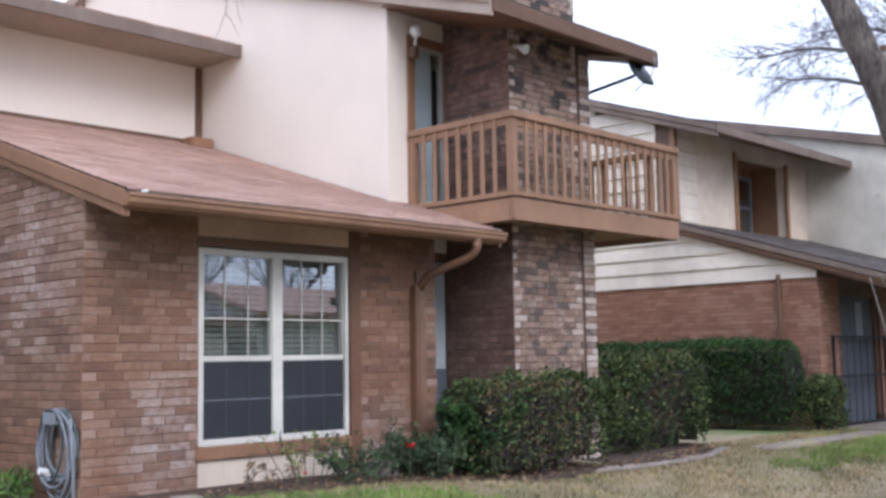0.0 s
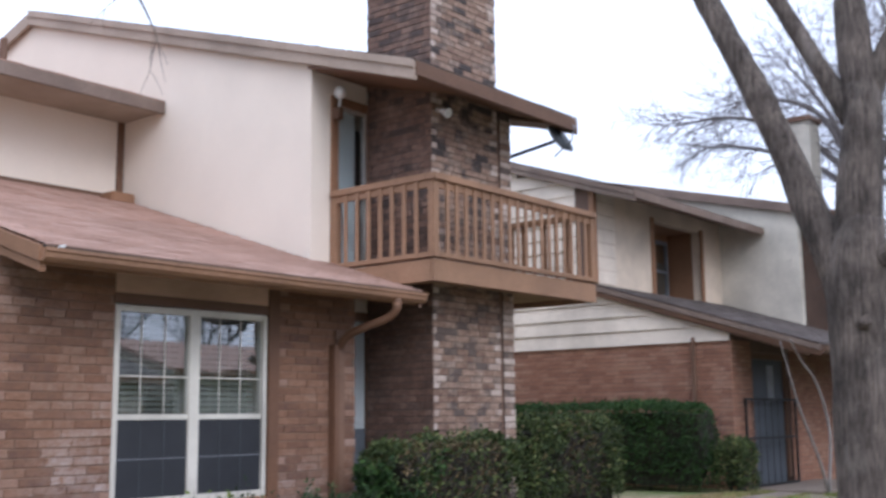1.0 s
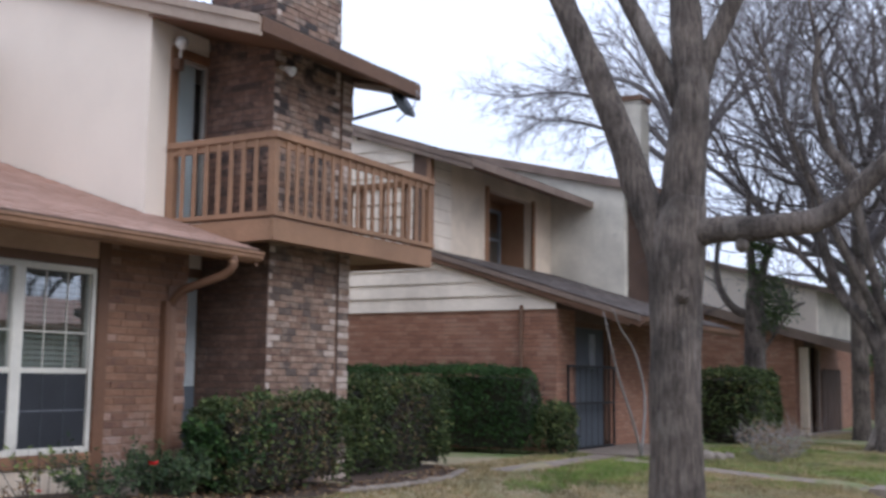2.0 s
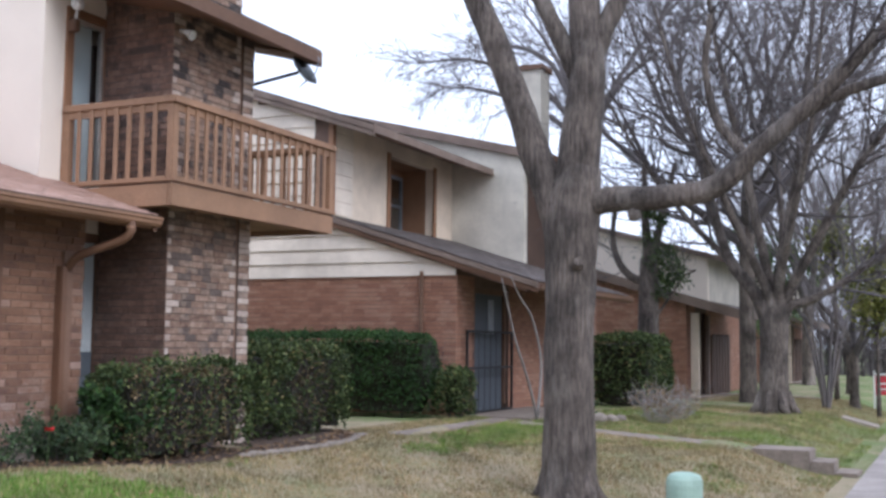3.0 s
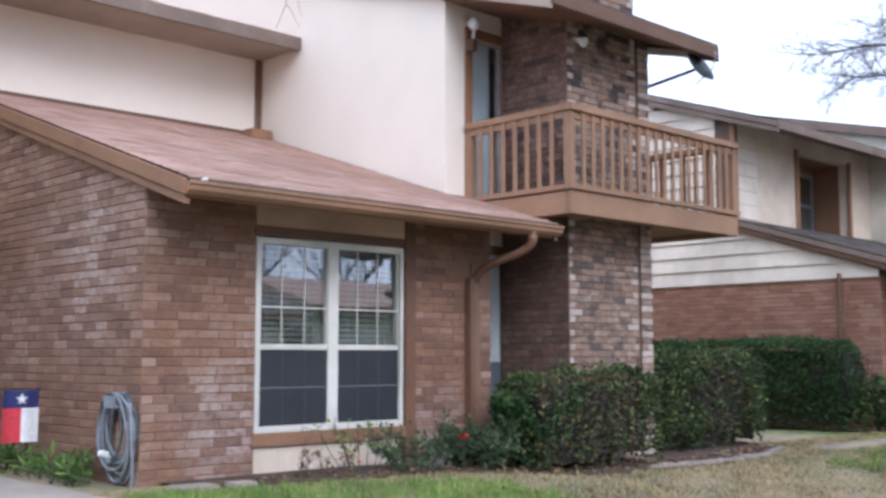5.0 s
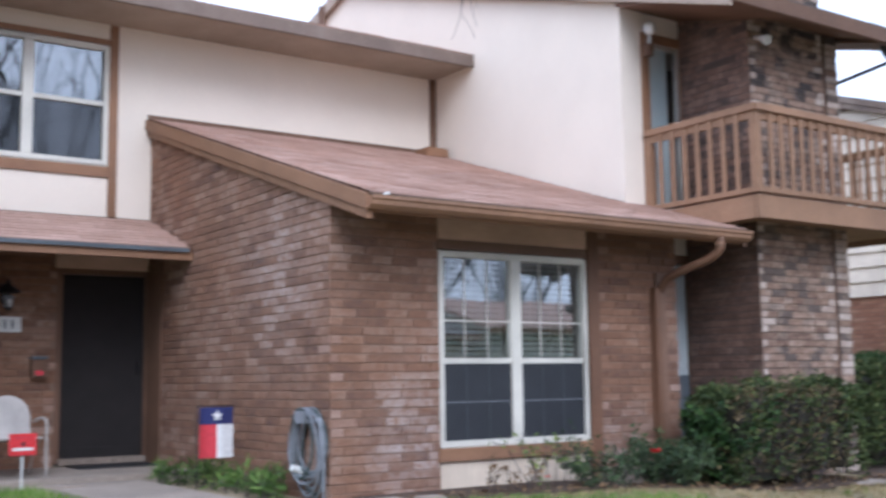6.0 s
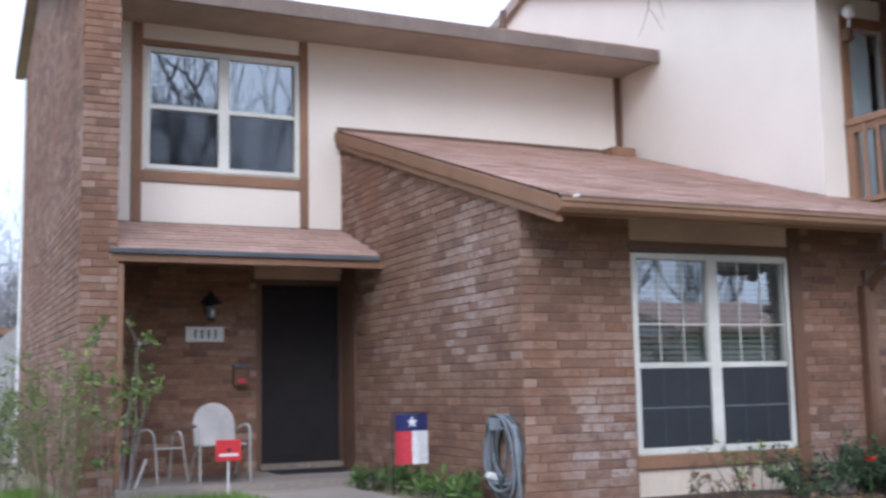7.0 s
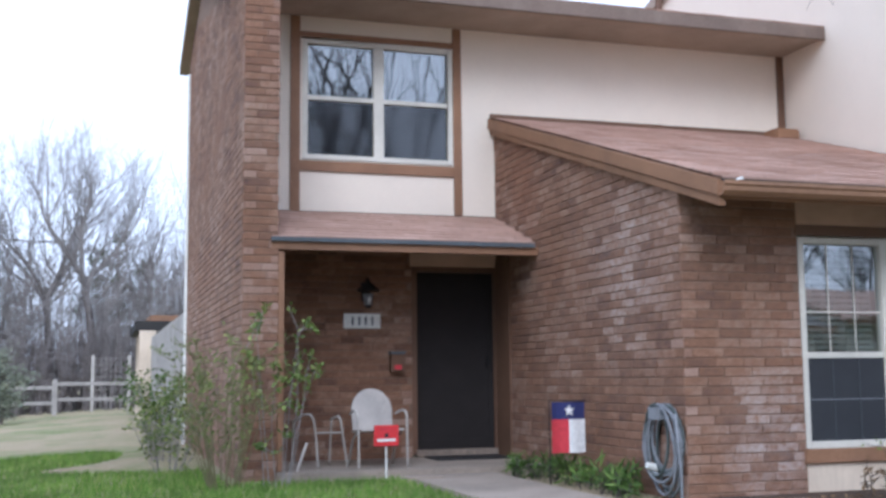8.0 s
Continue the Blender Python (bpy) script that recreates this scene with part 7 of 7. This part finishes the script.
def garden_hose():
    h = thing("garden_hose", "grey garden hose coiled on a wall hanger", "hose")
    part("hanger", B().box(XF - 0.14, XF - 0.008, 8.36, 8.54, 0.50, 0.53).box(XF - 0.15, XF - 0.13, 8.36, 8.54, 0.50, 0.60), HOSE_GREY, h, "metal hose hanger on the brick wall", bevel=0.004)
    rnd = random.Random(8)
    for i in range(9):
        pts = []
        ry, rz = rnd.uniform(0.17, 0.31), rnd.uniform(0.26, 0.37)
        cy, x = 8.45 + rnd.uniform(-0.05, 0.06), XF - 0.035 - 0.022 * (i % 4)
        for k in range(25):
            a = 2 * math.pi * k / 24
            pts.append((x - 0.012 * math.sin(a * 2 + i), cy + ry * math.sin(a) * (1 - 0.12 * math.cos(a)), 0.62 - rz + rz * math.cos(a)))
        part("loop", B().tube(pts, 0.0125, 8, cap=False), HOSE_DARK if i % 3 == 1 else HOSE_GREY, h, smooth=True)
    part("hose_tail", B().tube(smooth_line([(XF - 0.09, 8.2, 0.55), (XF - 0.11, 8.13, 0.3), (XF - 0.1, 8.12, 0.0), (XF - 0.12, 8.16, -0.16), (XF - 0.3, 8.3, -0.2)], 5), 0.0125, 8), HOSE_GREY, h, smooth=True)
    part("reel_hub", B().tube([(XF - 0.05, 8.6, 0.1), (XF - 0.14, 8.6, 0.13)], [0.035, 0.028], 14), WHITE, h, "pale plastic nozzle end")
    return h


garden_hose()


def metal_chair(x, y, turn, label):
    c = thing("patio_chair", label, "chair", "porch chairs")
    m = Matrix.Translation((x, y, -0.03)) @ Matrix.Rotation(radians(turn), 4, "Z")
    T = lambda pts: [m @ Vector(p) for p in pts]
    for s in (-1, 1):
        arm = smooth_line([(0.25 * s, -0.27, 0.0), (0.25 * s, -0.25, 0.35), (0.255 * s, -0.22, 0.52), (0.255 * s, -0.05, 0.56), (0.24 * s, 0.17, 0.52)], 4)
        part("arm_leg", B().tube(T(arm), 0.012, 8), CHAIR_FRAME, c, "pale tubular arm and front leg", smooth=True)
        part("back_leg", B().tube(T(smooth_line([(0.23 * s, -0.16, 0.37), (0.23 * s, 0.10, 0.25), (0.23 * s, 0.27, 0.0)], 4)), 0.012, 8), CHAIR_FRAME, c, smooth=True)
    sb = Build()
    prof = [(-0.23, -0.24, 0.36), (0.23, -0.24, 0.36), (0.23, 0.18, 0.33), (-0.23, 0.18, 0.33)]
    sb.add(T(prof + [(a, b, z + 0.025) for a, b, z in prof]), [(3, 2, 1, 0), (4, 5, 6, 7), (0, 1, 5, 4), (1, 2, 6, 5), (2, 3, 7, 6), (3, 0, 4, 7)])
    part("seat", sb, CHAIR_TAN, c, "tan seat", bevel=0.01)
    outline = [(-0.21, 0.36), (0.21, 0.36), (0.215, 0.55)] + [(0.215 * math.cos(a), 0.56 + 0.22 * math.sin(a)) for a in np.linspace(0.05, math.pi - 0.05, 12)] + [(-0.215, 0.55)]
    lean = lambda px, pz: (px, 0.17 + (pz - 0.36) * 0.22 + 0.12 * px * px, pz)
    front, back = [lean(a, b) for a, b in outline], [tuple(np.add(lean(a, b), (0, 0.02, 0))) for a, b in outline]
    n = len(outline)
    bb = Build()
    bb.add(T(front + back), [tuple(range(n)), tuple(range(2 * n - 1, n - 1, -1))] + [((i + 1) % n, i, n + i, n + (i + 1) % n) for i in range(n)])
    part("backrest", bb, CHAIR_TAN, c, "rounded tan backrest")
    return c


metal_chair(2.88, 11.45, 0, "tan metal patio chair with rounded back on the porch")


def bare_chair_frame():
    c = thing("patio_chair", "bare tubular chair frame beside the porch post", "chair", "porch chairs")
    y = 11.35
    for pts in ([(2.04, y + 0.25, 0.42), (2.12, y + 0.08, 0.50), (2.2, y, 0.47), (2.235, y, 0.25), (2.25, y - 0.03, -0.03)],
                [(2.42, y + 0.2, 0.44), (2.47, y, 0.47), (2.51, y, 0.25), (2.55, y - 0.03, -0.03)]):
        part("leg", B().tube(smooth_line(pts, 4), 0.011, 8), CHAIR_FRAME, c, smooth=True)
    part("seat_bar", B().tube([(2.23, y, 0.32), (2.5, y, 0.32)], 0.009, 8), CHAIR_FRAME, c)
    for x in (2.05, 2.44):
        part("back_leg", B().tube(smooth_line([(x, y + 0.25, 0.43), (x + 0.02, y + 0.4, 0.2), (x + 0.02, y + 0.46, -0.03)], 3), 0.011, 8), CHAIR_FRAME, c, smooth=True)
    return c


bare_chair_frame()
lp = thing("folded_chair", "pale folded chair leg leaning by the porch post", "chair")
part("leg", B().tube([(2.0, 11.1, -0.03), (2.1, 11.12, 0.24)], 0.014, 8), CHAIR_TAN, lp)


def yard_sign():
    s = thing("yard_sign", "small red sign on a thin stake by the porch", "sign")
    x0, x1, y, z0, z1 = 2.695, 2.94, 10.82, 0.205, 0.405
    part("board", B().box(x0, x1, y, y + 0.012, z0, z1), RED, s, "bright red board", bevel=0.004)
    part("emblem", B().box(x0 + 0.105, x1 - 0.105, y - 0.004, y, z0 + 0.085, z1 - 0.08), DARK, s)
    part("text_bar", B().box(x0 + 0.03, x1 - 0.03, y - 0.004, y, z0 + 0.045, z0 + 0.07), WHITE, s, "pale text bar")
    part("stake", B().box((x0 + x1) / 2 - 0.008, (x0 + x1) / 2 + 0.008, y + 0.012, y + 0.022, -0.25, z1 - 0.03), WHITE, s)
    part("text_bar", B().box(x0 + 0.05, x1 - 0.05, y - 0.004, y, z1 - 0.045, z1 - 0.03), FLAG_RED, s)
    return s


yard_sign()


def house_sign():
    s = thing("wall_plaque", "white plaque with dark bars on the porch wall", "plaque")
    y = YU - 0.02
    part("plate", B().box(2.75, 3.17, y, y + 0.012, 1.41, 1.575), WHITE, s, bevel=0.004)
    for i in range(4):
        x = 2.84 + i * 0.075
        part("dark_bar", B().box(x, x + 0.022, y - 0.004, y, 1.445, 1.54), SLATE_PAINT, s)
    return s


house_sign()


def porch_lamp():
    l = thing("porch_lamp", "dark metal lantern on the porch brick wall", "lamp")
    x, y, z = 3.0, YU - 0.14, 1.66
    part("wall_plate", B().box(x - 0.05, x + 0.05, YU - 0.03, YU - 0.008, z + 0.05, z + 0.26), DARK, l, bevel=0.006)
    part("arm", B().tube(smooth_line([(x, YU - 0.03, z + 0.2), (x, YU - 0.09, z + 0.3), (x, y, z + 0.27)], 4), 0.01, 8), DARK, l)
    part("glass", B().lathe((x, y, z), [(0.04, 0), (0.06, 0.13)], 8), HOSE_GREY, l, "smoky glass body")
    part("bulb", B().lathe((x, y - 0.045, z + 0.015), [(0.008, 0), (0.022, 0.03), (0.02, 0.06), (0.006, 0.08)], 10), LIGHT_GLASS, l, "white bulb")
    part("roof", B().lathe((x, y, z + 0.16), [(0.13, 0), (0.10, 0.03), (0.03, 0.09), (0.012, 0.12)], 12), DARK, l)
    part("base", B().lathe((x, y, z - 0.03), [(0.02, 0), (0.045, 0.03)], 8), DARK, l)
    return l


porch_lamp()
mb = thing("wall_mailbox", "small dark wall mailbox with red flap on the porch wall", "mailbox")
part("box", B().box(3.27, 3.43, YU - 0.1, YU - 0.008, 0.92, 1.12), TRIM_DARK, mb, bevel=0.01)
part("lid", B().box(3.26, 3.44, YU - 0.115, YU - 0.008, 1.122, 1.15), SLATE_PAINT, mb, bevel=0.006)
part("red_flap", B().box(3.31, 3.39, YU - 0.112, YU - 0.1, 0.95, 1.0), FLAG_RED, mb, "red flap")


def flood_light():
    l = thing("flood_light", "white globe lamp on the brown door post under the eave", "lamp")
    part("bracket", B().box(8.90, 8.99, 8.68, 8.78, 4.42, 4.56), TRIM_DARK, l, bevel=0.01)
    part("stem", B().tube([(8.95, 8.72, 4.5), (8.95, 8.70, 4.68)], 0.022, 8), ALU, l)
    part("globe", B().lathe((8.95, 8.70, 4.66), [(0.02, 0), (0.06, 0.03), (0.075, 0.08), (0.06, 0.13), (0.02, 0.155)], 16), LIGHT_GLASS, l, "white glass globe", smooth=True)
    return l


flood_light()


def eave_spot(x, y, z):
    l = thing("flood_light", "white flood lamp at the chimney's corner", "lamp")
    part("bulb", B().tube([(x, y - 0.12, z - 0.05), (x, y - 0.02, z)], [0.06, 0.03], 12), LIGHT_GLASS, l)
    part("socket", B().tube([(x, y - 0.02, z), (x, y + 0.06, z + 0.02)], 0.028, 10), ALU, l)
    return l


eave_spot(9.62, COL_Y - 0.06, 4.48)


def satellite_dish():
    d = thing("satellite_dish", "grey satellite dish on an arm under the eave", "satellite dish")
    a, c = Vector((11.06, 7.95, 4.18)), Vector((11.5, 7.42, 4.42))
    part("arm", B().tube([a, c], 0.022, 8), IRON, d)
    ax = Vector((0.1, -0.85, 0.5)).normalized()
    prof = [c + ax * (0.02 + 0.09 * (r / 0.24) ** 2) for r in (0.01, 0.08, 0.16, 0.22, 0.24)]
    part("reflector", B().tube(prof + [prof[-1] + ax * -0.006, prof[2] - ax * 0.01, prof[0] - ax * 0.01], [0.01, 0.08, 0.16, 0.22, 0.24, 0.242, 0.17, 0.02], 20), SLATE_PAINT, d, "shallow grey reflector", smooth=True)
    part("feed_arm", B().tube([c - Vector((0, 0, 0.2)), c + ax * 0.28 - Vector((0, 0, 0.16)), c + ax * 0.33 - Vector((0, 0, 0.02))], 0.01, 6), HOSE_GREY, d)
    part("feed_horn", B().tube([c + ax * 0.33, c + ax * 0.26 + Vector((0, 0, 0.02))], [0.03, 0.02], 8), HOSE_GREY, d)
    return d


satellite_dish()
sg = thing("post_sign", "red and white sign board by the far pavement", "sign")
gzs = ground_z(34, 2.0)
part("board", B().box(34.0, 34.03, 1.84, 2.2, -0.32, 0.22), FLAG_RED, sg, "dark red board")
for za in (-0.02, -0.18):
    part("text_bar", B().box(33.99, 34.0, 1.9, 2.14, za, za + 0.05), WHITE, sg, "pale text bar")
part("frame", B().box(33.99, 34.04, 1.79, 1.84, gzs - 0.1, 0.36).box(33.99, 34.04, 2.2, 2.25, gzs - 0.1, 0.36).box(33.99, 34.04, 1.84, 2.2, 0.24, 0.29), WHITE, sg, "white post frame")

# ---------------------------------------------------------------- lawn blades
def blades(name, label, count, x0, x1, y0, y1, material, seed, size, keep=None):
    rnd = random.Random(seed)
    b = Build()
    for _ in range(count):
        x, y = rnd.uniform(x0, x1), rnd.uniform(y0, y1)
        if keep and not keep(x, y):
            continue
        z = ground_z(x, y)
        a, h = rnd.uniform(0, 6.28), size * rnd.uniform(0.5, 1.3)
        dx, dy = math.cos(a) * 0.006, math.sin(a) * 0.006
        lx, ly = rnd.uniform(-0.5, 0.5) * h, rnd.uniform(-0.5, 0.5) * h
        b.add([(x - dx, y - dy, z - 0.01), (x + dx, y + dy, z - 0.01), (x + lx, y + ly, z + h)], [(0, 1, 2)])
    ob = part(name, b, material, kind="stuff")
    return tagged(ob, label, "grass")


EDGE_X, EDGE_Y = [p.x for p in edge], [p.y for p in edge]


def off_paths(x, y):
    if (2.95 < x < 4.0 and y > 3.35) or (16.72 < x < 17.52 and y < 6.7) or (13.55 < x < 17.75 and 6.78 < y < 7.27):
        return False
    if x > 17.5 and y > 6.5:
        return False
    return not (4.7 < x < 13.6 and y > float(np.interp(x, EDGE_X, EDGE_Y)) - 0.02) and not (x > 1.3 and y > 7.9)


blades("lawn_grass", "short straw and green lawn blades", 125000, 4.0, 18.0, 1.47, 8.0, GRASS, 61, 0.045, off_paths)
blades("lawn_grass", "fresh green grass along the bed", 34000, 4.1, 9.6, 5.4, 7.6, BRIGHT_GRASS, 62, 0.06, lambda x, y: off_paths(x, y) and noise.noise(Vector((x * 0.7, y * 0.9, 3))) + 0.6 * noise.noise(Vector((x * 9, y * 9, 3))) > -0.15 + 1.0 * step01(6.6, 9.4, x + 0.6 * noise.noise(Vector((x, y * 1.5, 9)))))
blades("lawn_grass", "fresh green grass round the far walk", 70000, 13.0, 27.0, 1.47, 7.6, MUTED_GRASS, 64, 0.055, lambda x, y: off_paths(x, y) and noise.noise(Vector((x * 0.5, y * 0.6, 5))) > 0.25 - 0.5 * step01(14.5, 17.0, x + 0.5 * max(0, y - 5)))
blades("lawn_grass", "bright green strip of grass before the walk", 30000, 11.0, 20.0, 5.3, 6.6, BRIGHT_GRASS, 66, 0.05, lambda x, y: off_paths(x, y) and noise.noise(Vector((x * 0.8, y * 1.3, 4))) + 0.5 * noise.noise(Vector((x * 7, y * 7, 4))) > -0.25 + 0.9 * step01(5.9, 5.3, y) + 0.8 * step01(12.6, 11.0, x))
blades("lawn_grass", "bright green grass beside the gable wall", 120000, -6.0, 2.95, 6.5, 17.0, BRIGHT_GRASS, 63, 0.065, lambda x, y: not (x > 1.3 and y > 10.85) and noise.noise(Vector((x * 0.4, y * 0.4, 8))) > -0.5 + 0.6 * step01(12.5, 16.5, y))


blades("lawn_grass", "thin straw grass on the far lawn", 50000, 18.0, 34.0, 1.7, 6.5, GRASS, 65, 0.06, lambda x, y: off_paths(x, y) and noise.noise(Vector((x * 0.3, y * 0.5, 2))) > -0.25)


def litter():
    """Fallen leaves scattered over the middle of the lawn."""
    rnd, b = random.Random(71), Build()
    for _ in range(2600):
        x, y = rnd.uniform(5.5, 18), rnd.uniform(2.2, 7.4)
        if not off_paths(x, y) or noise.noise(Vector((x * 0.6, y * 0.8, 1))) < -0.1:
            continue
        p = Vector((x, y, ground_z(x, y) + rnd.uniform(0.02, 0.045)))
        d = Vector((rnd.uniform(-1, 1), rnd.uniform(-1, 1), rnd.uniform(-0.2, 0.3))).normalized()
        leaf(b, p, d, Vector((rnd.uniform(-0.5, 0.5), rnd.uniform(-0.5, 0.5), 1)), rnd.uniform(0.03, 0.07), rnd.uniform(0.02, 0.04))
    for _ in range(900):
        x = rnd.uniform(5.0, 13.3)
        y = float(np.interp(x, EDGE_X, EDGE_Y)) + rnd.uniform(0.0, 0.45)
        p = Vector((x, y, ground_z(x, y) + rnd.uniform(0.022, 0.035)))
        d = Vector((rnd.uniform(-1, 1), rnd.uniform(-1, 1), rnd.uniform(-0.1, 0.2))).normalized()
        leaf(b, p, d, Vector((rnd.uniform(-0.5, 0.5), rnd.uniform(-0.5, 0.5), 1)), rnd.uniform(0.03, 0.07), rnd.uniform(0.02, 0.04))
    tagged(part("leaf_litter", b, DRY_LEAF, kind="stuff"), "dry fallen leaves scattered on the lawn", "leaves")


litter()
